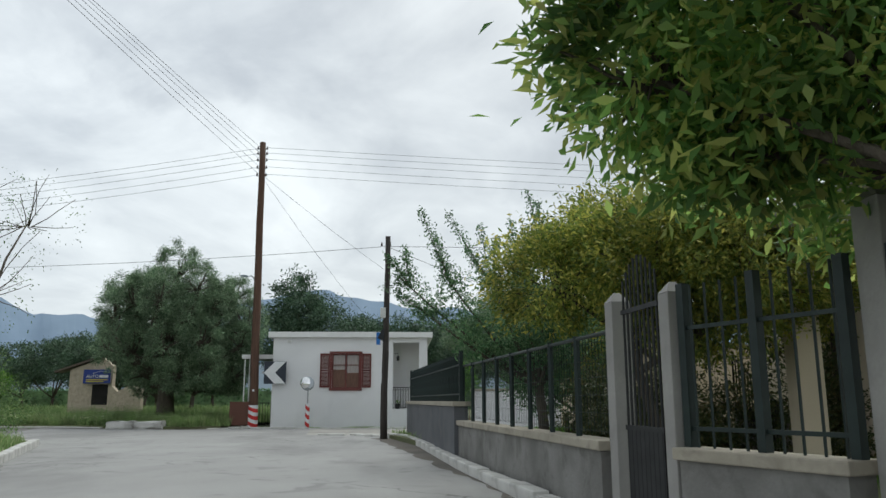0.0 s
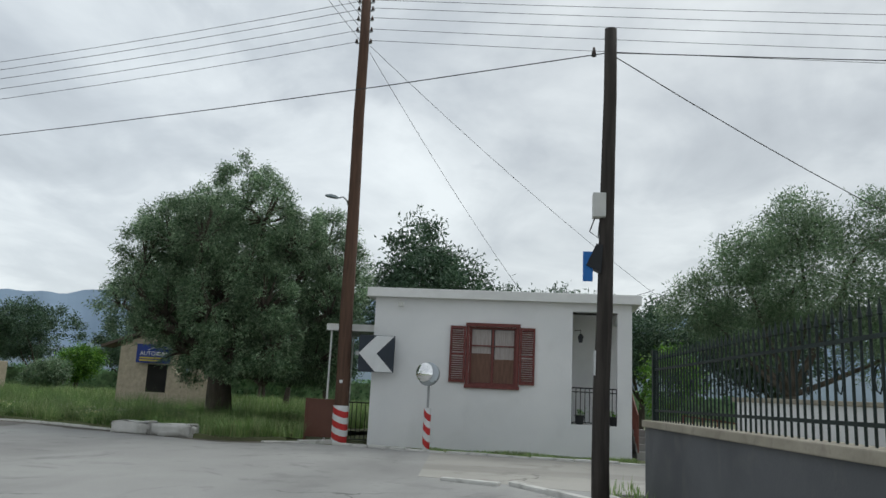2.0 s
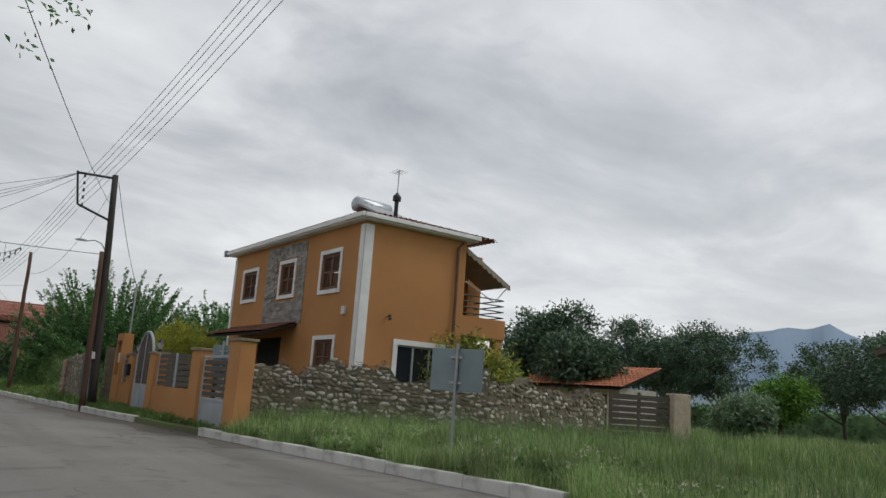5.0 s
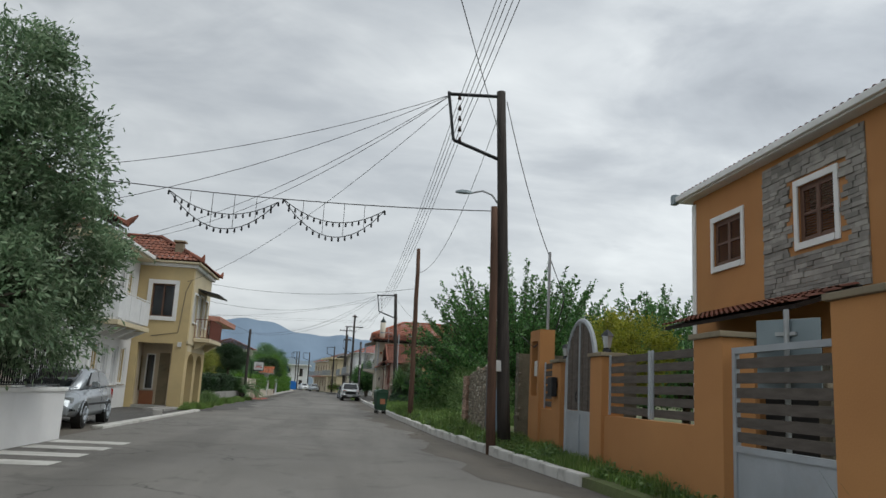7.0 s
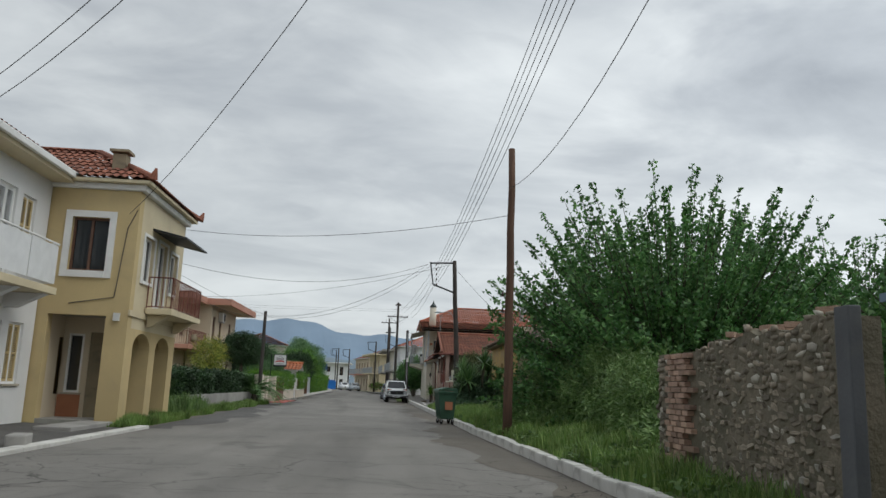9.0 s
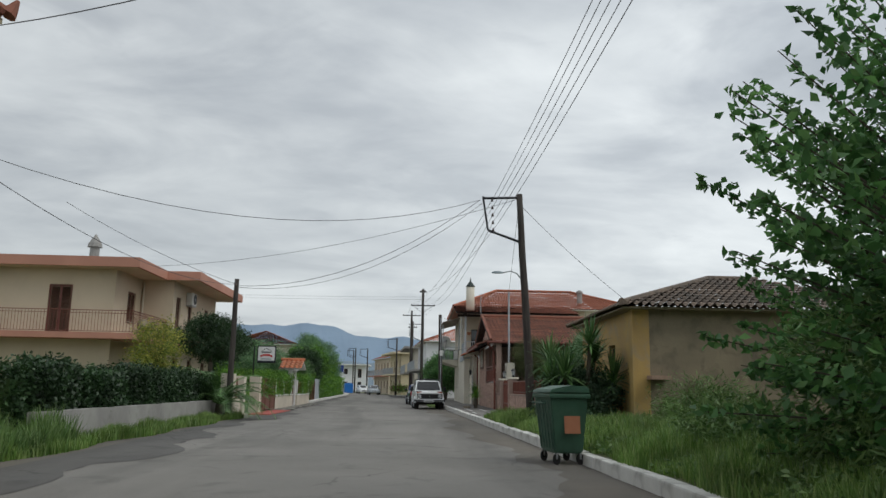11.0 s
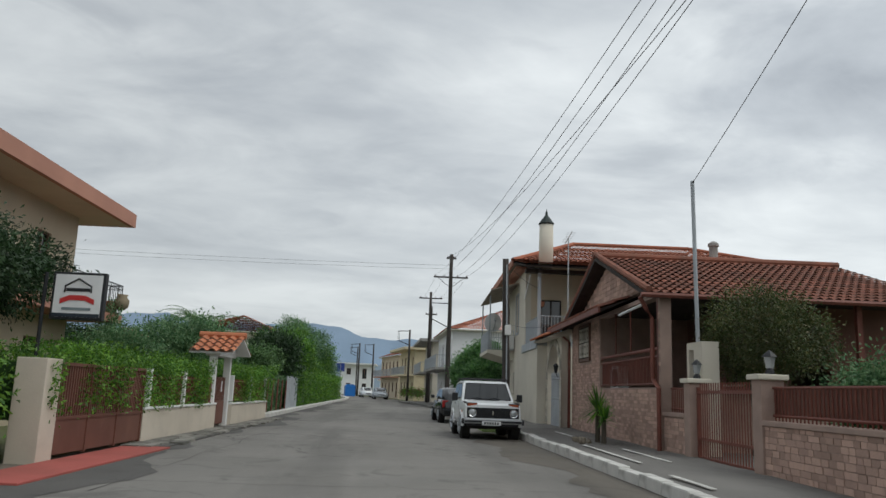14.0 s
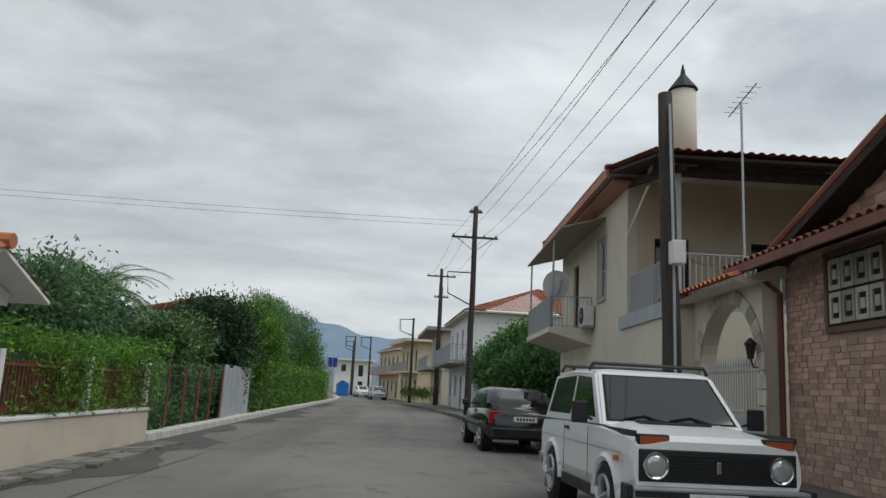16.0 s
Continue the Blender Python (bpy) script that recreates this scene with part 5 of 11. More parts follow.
for k in range(4):
    part("step", B(0, 1.1, 0.28 * k, 1.5, 0.17 * k - 0.1, 0.17 * (k + 1)), M["concrete"], t)
rail(t, [(0.02, 0, 0.15), (0.02, 1.4, 0.75)], 0.9, 0.12, 0.012, M["redbrowniron"], "stair_railing")
rail(t, [(1.1, 0, 0.15), (2.6, -0.1, 0.0)], 0.95, 0.12, 0.012, M["redbrowniron"], "stair_railing")

# ---- orange house and its fence ----
def orange_house():
    t = thing("orange_house", "two-storey orange rendered house with white trim and tiled roof", "house", (-42.85, 39.8, 0.3))
    Z = -0.3
    W1, W2, W3 = (1.1, 2.4, 4.3, 5.4), (4.6, 5.75, 4.25, 5.4), (7.85, 9.1, 4.2, 5.4)
    G1, D1 = (7.85, 9.1, 1.5, 2.6), (3.0, 5.2, 0.0, 2.75)
    part("front_wall", wall(bmesh.new(), "x", 0, 10.55, Z, 6.2, 0, 0.25, [W1, W2, W3, G1, D1]), M["orange"], t)
    part("side_wall", wall(bmesh.new(), "y", 0.25, 3.9, Z, 6.2, 10.3, 10.55, [(1.45, 3.35, 0.0, 2.55)]), M["orange"], t)
    part("side_wall", wall(bmesh.new(), "y", 0.25, 6, Z, 6.2, 0, 0.25), M["orange"], t)
    part("return_wall", wall(bmesh.new(), "x", 8.8, 10.3, Z, 6.2, 3.65, 3.9), M["orange"], t)
    part("balcony_wall", wall(bmesh.new(), "y", 3.9, 6, Z, 6.2, 8.55, 8.8, [(4.4, 5.4, 3.6, 5.7)]), M["orange"], t)
    part("rear_wall", wall(bmesh.new(), "x", 0.25, 8.55, Z, 6.2, 5.75, 6), M["orange"], t)
    part("upper_floor", B(0.25, 10.3, 0.25, 3.65, 2.95, 3.15), M["concrete"], t)
    for w in (W1, W2, W3, G1):
        window(t, "x", 0, -1, *w, frame=M["brownwood"], style="closed", surround=M["whitetrim"], sw=0.13, depth=0.1)
    window(t, "y", 10.55, 1, 1.45, 3.35, 0.0, 2.55, frame=M["greymetal"], style="dark", surround=M["whitetrim"], sw=0.16, depth=0.1, split=3, name="garage_window")
    part("front_door", B(3.05, 5.15, 0.1, 0.15, 0, 2.7), M["dark"], t, "dark glazed entrance door")
    part("corner_strip", B(10.28, 10.575, -0.03, -0.003, Z, 6.1), M["whitetrim"], t, "white corner strip")
    part("corner_strip", B(10.553, 10.58, -0.03, 0.28, Z, 6.1), M["whitetrim"], t, "white corner strip")
    part("corner_strip", B(-0.03, 0.16, -0.03, -0.003, Z, 6.1), M["whitetrim"], t, "white corner strip")
    part("downpipe", T([(10.64, 3.5, Z), (10.64, 3.5, 5.9), (10.75, 3.6, 6.1)], 0.05, 8), M["brownwood"], t)
    # ledger-stone panel between the upper windows
    bm = bmesh.new()
    rng = rng_of(77)
    z = 3.2
    while z < 6.05:
        h = 0.07 + rng.random() * 0.05
        a = 3.35
        while a < 6.65:
            l = 0.18 + rng.random() * 0.3
            b = min(a + l, 6.65)
            if not (a < W2[1] + 0.13 and b > W2[0] - 0.13 and z < W2[3] + 0.13 and z + h > W2[2] - 0.13):
                box(bm, a, b - 0.008, -0.02 - rng.random() * 0.03, -0.003, z, z + h - 0.008)
            a = b
        z += h
    tagged(part("ledger_stone", bm, M["ledge"], t, "grey ledger-stone cladding"), kind="stuff")
    # entrance canopy
    part("canopy", prism(bmesh.new(), [(-1.25, 2.72), (-0.02, 3.12), (-0.02, 3.2), (-1.25, 2.8)], "x", 1.1, 6.4), M["darkwood"], t)
    part("canopy_tile_course", roof(bmesh.new(), (1.1, -1.3, 2.8), (1, 0, 0), (0, 1.25, 0.42), 5.3, 1.35), M["tile"], t)
    # roof with white eaves
    part("eaves_board", B(-0.28, 10.83, -0.28, 4.18, 6.202, 6.33), M["whitetrim"], t, "white eaves board")
    part("gutter", B(-0.36, 10.9, -0.36, -0.27, 6.24, 6.38, bev=0.02), M["whitetrim"], t, "white gutter")
    part("gutter", B(10.84, 10.93, -0.26, 4.23, 6.24, 6.38, bev=0.02), M["whitetrim"], t, "white gutter")
    part("gutter", B(-0.38, -0.29, -0.26, 4.23, 6.24, 6.38, bev=0.02), M["whitetrim"], t, "white gutter")
    part("gutter_end", prism(bmesh.new(), [(-0.5, 6.2), (-0.3, 6.2), (-0.3, 6.45), (-0.5, 6.45)], "y", -0.4, -0.25), M["signback"], t)
    s = 0.3
    run = 2.68
    part("roof_slope", roof(bmesh.new(), (-0.28, -0.28, 6.35), (1, 0, 0), (0, 1, s), 11.11, run * 1.044, lambda a, b: b * 0.96 < a < 11.11 - b * 0.96), M["tile"], t)
    part("roof_slope", roof(bmesh.new(), (10.83, -0.28, 6.35), (0, 1, 0), (-1, 0, s), 5.36, run * 1.044, lambda a, b: b * 0.96 < a < 5.36 - b * 0.96), M["tile"], t)
    part("roof_slope", roof(bmesh.new(), (-0.28, 5.08, 6.35), (0, -1, 0), (1, 0, s), 5.36, run * 1.044, lambda a, b: b * 0.96 < a < 5.36 - b * 0.96), M["tile"], t)
    part("roof_slope", roof(bmesh.new(), (10.83, 5.08, 6.35), (-1, 0, 0), (0, -1, s), 11.11, run * 1.044, lambda a, b: b * 0.96 < a < 11.11 - b * 0.96), M["tile"], t)
    part("ridge", T([(2.4, 2.4, 7.2), (8.15, 2.4, 7.2)], 0.09, 8), M["tile"], t)
    # rear balcony with awning
    part("balcony", B(8.8, 10.55, 3.9, 5.75, 3.1, 3.3), M["orange"], t)
    part("balcony_parapet", B(10.4, 10.55, 3.9, 5.75, 3.3, 3.75), M["orange"], t)
    part("balcony_parapet", B(8.8, 10.4, 5.6, 5.75, 3.3, 3.75), M["orange"], t)
    part("balcony_column", B(10.2, 10.5, 5.4, 5.7, Z, 3.1), M["orange"], t)
    b = part("balcony_railing", bmesh.new(), M["iron"], t)
    for zz in (3.85, 4.05, 4.25, 4.45):
        part("bar", T([(10.48, 3.92, zz), (10.48, 5.7, zz), (8.85, 5.7, zz)], 0.022, 6), M["iron"], b)
    aw = part("awning", prism(bmesh.new(), [(3.95, 6.05), (5.95, 5.0), (5.95, 4.96), (3.95, 6.01)], "x", 8.9, 10.5), M["cloth"], t, "grey-beige sloping fabric awning")
    edge = [(3.95 + 2 * k / 18, 6.02 - 1.05 * k / 18 - (0.2 if k % 2 else 0.12)) for k in range(19)]
    bm = prism(bmesh.new(), [(5.95, 4.97), (3.95, 6.02)] + edge, "x", 10.5, 10.507)
    part("valance", bm, M["cloth"], aw)
    part("awning_arm", T([(10.45, 4.0, 4.9), (10.45, 5.3, 4.35), (10.45, 5.9, 4.98)], 0.02, 6), M["steel"], aw)
    part("wall_box", B(9.55, 9.75, -0.08, -0.003, 3.35, 3.6, bev=0.01), M["white_plastic"], t)
    part("wall_lamp", T([(10.56, 1.0, 3.35), (10.72, 1.0, 3.4), (10.74, 1.0, 3.25)], [0.02, 0.03, 0.06], 8), M["black"], t)
    return t


orange_house()

# solar water heater on the roof
t = thing("solar_water_heater", "rooftop solar water heater with silver tank and flat panel", "solar heater", (-34.6, 41.4, 7.0), 6)
part("tank", T([(-0.2, -0.75, 0.62), (-0.2, -0.7, 0.62), (-0.2, 0.7, 0.62), (-0.2, 0.75, 0.62)], [0.2, 0.26, 0.26, 0.2], 16), M["carsilver"], t, "silver cylindrical tank", True)
part("collector", (lambda b: bmesh.ops.transform(b, matrix=pose(0.85, 0, 0.22, 0, 24, 0), verts=b.verts) or b)(B(-0.9, 0.9, -0.75, 0.75, -0.04, 0.04, bev=0.01)), M["steel"], t, "flat glazed collector panel")
for sy in (-0.6, 0.6):
    part("leg", T([(-0.2, sy, 0.5), (-0.2, sy, -0.2)], 0.02, 5), M["steel"], t)
    part("leg", T([(1.6, sy, -0.1), (1.6, sy, -0.5)], 0.02, 5), M["steel"], t)
t = thing("tv_antenna", "thin rooftop television antenna mast", "antenna", (-33.6, 41.6, 7.1))
part("mast", T([(0, 0, -0.1), (0.03, 0, 1.7)], 0.018, 5), M["steel"], t)
for k in range(4):
    part("dipole", T([(-0.25 + k * 0.15, -0.22, 1.62), (-0.25 + k * 0.15, 0.22, 1.62)], 0.007, 4), M["steel"], t)
part("boom", T([(-0.3, 0, 1.62), (0.25, 0, 1.62)], 0.01, 4), M["steel"], t)
t = thing("chimney_cowl", "small black chimney cowl on the tiled roof", "chimney", (-33.1, 41.3, 7.0))
part("pipe", T([(0, 0, -0.1), (0, 0, 0.55), (0, 0, 0.56), (0, 0, 0.7), (0, 0, 0.85)], [0.07, 0.07, 0.14, 0.14, 0.02], 10), M["black"], t)


def lantern(at, s=1.0, label="small black lantern on a pillar"):
    t = thing("lantern", label, "lantern", at, group="pillar lanterns")
    part("base", T([(0, 0, 0), (0, 0, 0.05 * s), (0, 0, 0.08 * s)], [0.07 * s, 0.06 * s, 0.03 * s], 8), M["black"], t)
    part("glass", T([(0, 0, 0.08 * s), (0, 0, 0.24 * s)], [0.055 * s, 0.085 * s], 6), M["lens"], t, "frosted glass")
    part("cap", T([(0, 0, 0.24 * s), (0, 0, 0.29 * s), (0, 0, 0.34 * s)], [0.11 * s, 0.07 * s, 0.01 * s], 6), M["black"], t)
    return t


def orange_fence():
    """Rendered wall with slatted panels, an arched gate and a sliding gate."""
    ZB = 0.1
    t = thing("orange_garden_wall", "orange rendered front wall with pillars and meter niche", "wall", (-43.05, 35.5, 0.0))
    X = lambda w: w + 43.05
    part("meter_pillar", wall(bmesh.new(), "x", 0.55, X(-41.6), ZB, 2.85, 0, 0.35, [(0.72, 1.28, 1.35, 2.6)]), M["orange"], t)
    part("niche_back", B(0.68, 1.32, 0.3, 0.34, 1.3, 2.65), M["dark"], t)
    part("meter", B(0.8, 1.12, 0.05, 0.2, 1.8, 2.15, bev=0.015), M["white_plastic"], t, "white electricity meter")
    part("junction_box", B(0.95, 1.2, 0.08, 0.2, 1.42, 1.66, bev=0.012), M["white_plastic"], t)
    for a, b in ((-41.6, -40.5), (-37.35, -33.85)):
        part("plinth", B(X(a), X(b), 0.05, 0.3, ZB, 1.08), M["orange"], t)
    for a, b, h in ((-40.5, -39.88, 2.05), (-37.97, -37.35, 2.08), (-33.85, -33.1, 2.15), (-31.05, -30.3, 2.35)):
        part("pillar", B(X(a), X(b), 0, 0.4, ZB, h, bev=0.01), M["orange"], t)
        part("pillar_cap", B(X(a) - 0.05, X(b) + 0.05, -0.05, 0.45, h + 0.002, h + 0.07, bev=0.012), M["oldgrey"], t)
    lantern((-40.19, 35.7, 2.12), 1.0)
    lantern((-37.66, 35.7, 2.15), 1.25)
    part("mailbox", B(X(-40.35), X(-40.05), -0.14, -0.003, 1.35, 1.75, bev=0.03), M["black"], t, "black letter box")
    for a, b in ((-41.55, -40.55), (-37.3, -35.55), (-35.48, -33.9)):
        p = thing("slatted_panel", "weathered horizontal slat fence panel between pillars", "fence panel", (a, 35.65, 1.1), 0, "slatted fence panels")
        L = b - a
        for k in range(6):
            z = 0.03 + k * 0.165
            part("slat", B(0.03, L - 0.02, -0.012, 0.012, z, z + 0.115, bev=0.004), M["slatwood"], p)
        part("upright", B(0, 0.05, -0.04, -0.013, 0, 1.0), M["greymetal"], p, "grey steel upright")
        part("upright", B(L - 0.05, L, -0.04, -0.013, 0, 1.0), M["greymetal"], p, "grey steel upright")
    # arched gate
    g = thing("arched_gate", "pointed-arch garden gate with vertical boards and grey frame", "gate", (-39.8, 35.62, 0.12))
    n = 20
    arch = [(0.0, 0.0)] + [(0.9 - 0.9 * math.cos(math.pi * k / n), 1.55 + 1.15 * math.sin(math.pi * k / n) ** 0.8) for k in range(n + 1)] + [(1.8, 0.0)]
    part("frame", T([(a, 0, z) for a, z in arch], 0.05, 6), M["greymetal"], g, "grey steel arch frame")
    part("mullion", B(0.87, 0.93, -0.04, 0.02, 0.05, 2.66), M["greymetal"], g)
    part("kick_panel", B(0.04, 1.76, -0.012, 0.012, 0.02, 0.92), M["greymetal"], g, "grey sheet kick panel")
    part("rail", B(0.04, 1.76, -0.03, 0.02, 0.92, 0.99), M["greymetal"], g)
    for k in range(10):
        a = 0.09 + k * 0.168
        top = 1.5 + 1.15 * max(0.0, math.sin(math.pi * min(max(math.acos(max(-1, min(1, 1 - (a + 0.05) / 0.9))) / math.pi, 0), 1))) ** 0.8
        if abs(a + 0.05 - 0.9) < 0.05:
            continue
        part("board", B(a, a + 0.115, -0.012 - 0.012 * (k % 2), 0.012, 1.0, top), M["slatwood"], g)
    part("handle", T([(0.82, -0.05, 1.15), (0.82, -0.08, 1.25), (0.82, -0.05, 1.35)], 0.012, 6), M["black"], g)
    # sliding gate
    g = thing("driveway_gate", "grey steel driveway gate with dark slats", "gate", (-33.05, 35.62, 0.12))
    part("frame", (lambda bm: [box(bm, *q) for q in ((0, 0.07, -0.03, 0.03, 0, 1.9), (1.93, 2.0, -0.03, 0.03, 0, 1.9), (0.07, 1.93, -0.03, 0.03, 1.83, 1.9), (0.07, 1.93, -0.03, 0.03, 0.72, 0.79))] and bm)(bmesh.new()), M["greymetal"], g)
    part("kick_panel", B(0.07, 1.93, -0.01, 0.01, 0.02, 0.72), M["greymetal"], g)
    for k in range(6):
        z = 0.83 + k * 0.165
        part("slat", B(0.07, 1.93, -0.01, 0.012, z, z + 0.115), M["slatwood"], g)


orange_fence()


def sign_back(at, w, h, zc, post_h, label, turn=0):
    t = thing("road_sign", label, "road sign", at, turn, "road signs seen from behind")
    part("post", T([(0, 0, -0.2), (0.02, 0, post_h)], 0.03, 8), M["steel"], t)
    part("panel", B(-w / 2, w / 2, 0.035, 0.055, zc - h / 2, zc + h / 2, bev=0.008), M["signback"], t, "grey back of a sign panel")
    for s in (-1, 1):
        part("bracket", B(-0.12, 0.12, 0.0, 0.034, zc + s * h * 0.3 - 0.02, zc + s * h * 0.3 + 0.02), M["steel"], t)
    return t


sign_back((-22.9, 36.45, 0.1), 1.0, 0.72, 1.7, 2.15, "grey back of a road sign on a steel post in grass", 25)
sign_back((-32.2, 35.75, 0.1), 0.75, 0.8, 1.8, 2.3, "grey back of a road sign on a post by the gate", 25)

# tall garden pipe beside the meter pillar
t = thing("service_mast", "thin grey steel service mast with cable", "mast", (-41.9, 35.75, 2.6))
part("pipe", T([(0, 0, -0.3), (0.03, 0, 2.1)], 0.035, 8), M["steel"], t)
part("cable", T([(-0.1, -0.6, 0.1), (-0.05, -0.3, -0.15), (0.05, 0.2, 0.3), (0.3, 0.3, 1.0), (0.0, 0.0, 2.0)], 0.014, 5), M["wire"], t)

# ruined roadside house
t = thing("ruined_house", "roofless pale stone ruin with a sloping gable and faded sign", "ruin", (-18.4, 43.5, 0.0))
bm = bmesh.new()
prism(bm, [(0, -0.2), (3.9, -0.2), (3.9, 1.75), (3.2, 1.95), (2.6, 1.6), (2.3, 1.9), (2.3, 3.0), (1.75, 3.45), (0, 2.78)], "y", 0, 0.45)
part("front_wall", bm, M["ruin"], t)
part("side_wall", prism(bmesh.new(), [(0.45, -0.2), (5, -0.2), (5, 2.0), (3, 2.6), (0.45, 2.75)], "x", 0, 0.45), M["ruin"], t)
part("verge_tile_course", prism(bmesh.new(), [(-0.75, 2.62), (1.75, 3.5), (1.78, 3.6), (-0.78, 2.72)], "y", -0.2, 0.7), M["tileold"], t, "weathered verge tiles")
# The wall is uncut here; a near-black panel paints the opening's darkness.
part("window_opening", B(1.25, 2.1, -0.006, 0.1, 0.9, 2.0), M["dark"], t, "near-black panel standing in for an unlit window opening")
t = thing("shop_sign", "blue shop sign board with white and yellow lettering", "sign", (-17.6, 43.3, 2.05))
part("board", B(0, 1.45, 0.0, 0.04, 0, 0.75, bev=0.005), M["bluesign"], t)
tx = bpy.data.curves.new("lettering", "FONT")
tx.body, tx.size, tx.align_x = "AUTO", 0.235, "LEFT"
tx.extrude = 0.004
o = new("lettering", tx)
o.data.materials.append(M["panelwhite"])
o.parent = t
o.matrix_local = pose(0.16, -0.008, 0.3, 90, 0, 0)
part("stroke", T([(0.5, -0.012, 0.52), (0.7, -0.012, 0.6), (0.95, -0.012, 0.66), (1.2, -0.012, 0.6), (1.35, -0.012, 0.58)], 0.012, 5), M["panelwhite"], t, "white sketched car outline")
part("text_bar", B(0.86, 1.34, -0.01, -0.003, 0.31, 0.45), M["panelwhite"], t)
for zz, w in ((0.17, 1.15), (0.07, 0.95)):
    part("text_bar", B(0.15, 0.15 + w, -0.01, -0.003, zz, zz + 0.06), M["yellowink"], t)

# shed behind the rubble wall
t = thing("tiled_shed", "low shed with a red-orange tiled roof behind the rubble wall", "shed", (-39.6, 53.2, 0), 12)
part("wall_front", wall(bmesh.new(), "x", 0, 5.0, -0.2, 2.3, 0, 0.25, [(2.6, 4.4, 0.2, 2.0)]), M["stonepale"], t)
part("wall_side", wall(bmesh.new(), "y", 0.25, 3.4, -0.2, 2.3, 4.75, 5.0), M["stonepale"], t)
part("wall_side", wall(bmesh.new(), "y", 0.25, 3.4, -0.2, 2.3, 0, 0.25), M["stonepale"], t)
part("roof_slope", roof(bmesh.new(), (-0.3, -0.35, 2.3), (1, 0, 0), (0, 1, 0.28), 5.6, 3.9), M["tilenew"], t)
part("roof_deck", prism(bmesh.new(), [(-0.3, 2.19), (3.4, 3.22), (3.4, 3.27), (-0.3, 2.25)], "x", -0.2, 5.2), M["darkwood"], t)
for k in range(8):
    part("plank", B(2.64, 4.36, 0.08, 0.12, 0.22 + k * 0.22, 0.4 + k * 0.22), M["slatwood"], t)
t = thing("plank_gate", "old dark horizontal plank gate at the end of the rubble wall", "gate", (-29.5, 47.75, 0.0), 72)
for k in range(9):
    part("plank", B(0.0, 2.3, -0.02 + 0.008 * (k % 2), 0.02, 0.1 + k * 0.2, 0.265 + k * 0.2), M["slatwood"], t)
for a in (0.05, 1.1, 2.2):
    part("upright", B(a, a + 0.09, 0.021, 0.1, -0.1, 1.95), M["slatwood"], t)
t = thing("stone_pier", "pale rough stone pier beside the plank gate", "pier", (-28.7, 50.2, 0.0), 72)
part("shaft", B(-0.3, 0.35, -0.25, 0.25, -0.2, 2.0, bev=0.04), M["ruin"], t)

# ---- left side: white house, yellow house ----
def left_white_house():
    t = thing("balcony_house", "two-storey white house with a glazed balcony and tiled roof", "house", (-58.35, 22.2, 0))
    # x runs towards the junction, the street face looks to +y
    up = [(0.75, 1.45, 4.0, 5.45), (1.75, 2.6, 3.3, 5.5), (2.95, 3.8, 3.3, 5.5), (4.25, 5.1, 3.95, 5.5)]
    lo = [(0.55, 1.3, 0.95, 2.4), (1.65, 2.45, 0.9, 2.4), (2.95, 3.75, 0.9, 2.4), (4.15, 4.9, 0.95, 2.4)]
    part("street_wall", wall(bmesh.new(), "x", 0, 5.65, -0.2, 6.1, -0.25, 0, up + lo), M["white"], t)
    part("side_wall", wall(bmesh.new(), "y", -9, -0.25, -0.2, 6.1, 5.4, 5.65, [(-3.2, -2.2, 3.9, 5.3), (-6, -5, 1, 2.3)]), M["white"], t)
    part("side_wall", wall(bmesh.new(), "y", -9, -0.25, -0.2, 6.1, 0, 0.25), M["white"], t)
    part("rear_wall", wall(bmesh.new(), "x", 0.25, 5.4, -0.2, 6.1, -9, -8.75), M["white"], t)
    part("upper_floor", B(0.25, 5.4, -8.75, -0.25, 2.95, 3.15), M["concrete"], t)
    for k, w in enumerate(up):
        window(t, "x", 0, 1, *w, frame=M["whitetrim"], style="closed", shutter=M["yellow"] if k in (0, 3) else M["panelwhite"], depth=0.12)
    for k, w in enumerate(lo):
        window(t, "x", 0, 1, *w, frame=M["whitetrim"], style="closed", shutter=M["yellow"] if k in (0, 3) else M["panelwhite"], depth=0.12)
    window(t, "y", 5.65, 1, -3.2, -2.2, 3.9, 5.3, style="closed", shutter=M["panelwhite"])
    window(t, "y", 5.65, 1, -6, -5, 1, 2.3, style="dark")
    part("balcony_slab", B(1.35, 5.8, 0.002, 1.0, 3.05, 3.22, bev=0.01), M["yellowpale"], t)
    for a in (1.5, 2.9, 4.2, 5.4):
        part("corbel", prism(bmesh.new(), [(0.002, 2.7), (0.25, 2.7), (0.9, 3.04), (0.002, 3.04)], "x", a, a + 0.25), M["white"], t)
    b = part("balcony_railing", bmesh.new(), M["steel"], t)
    for p, q in (((1.4, 0.95), (5.75, 0.95)), ((1.4, 0.02), (1.4, 0.95)), ((5.75, 0.02), (5.75, 0.95))):
        part("top_bar", T([(*p, 4.25), (*q, 4.25)], 0.025, 6), M["whitetrim"], b)
    for a0, a1 in ((1.42, 2.8), (2.85, 4.25), (4.3, 5.72)):
        part("panel", B(a0, a1, 0.93, 0.95, 3.3, 4.2), M["panelwhite"], b, "pale balustrade panel")
    part("panel", B(1.39, 1.41, 0.05, 0.93, 3.3, 4.2), M["panelwhite"], b)
    part("panel", B(5.74, 5.76, 0.05, 0.93, 3.3, 4.2), M["panelwhite"], b)
    part("eaves_board", B(-0.15, 6.15, -9.3, 0.55, 6.102, 6.3), M["yellowpale"], t, "cream eaves soffit")
    part("gutter", B(-0.15, 6.15, 0.552, 0.66, 6.2, 6.36, bev=0.02), M["whitetrim"], t)
    s = 0.36
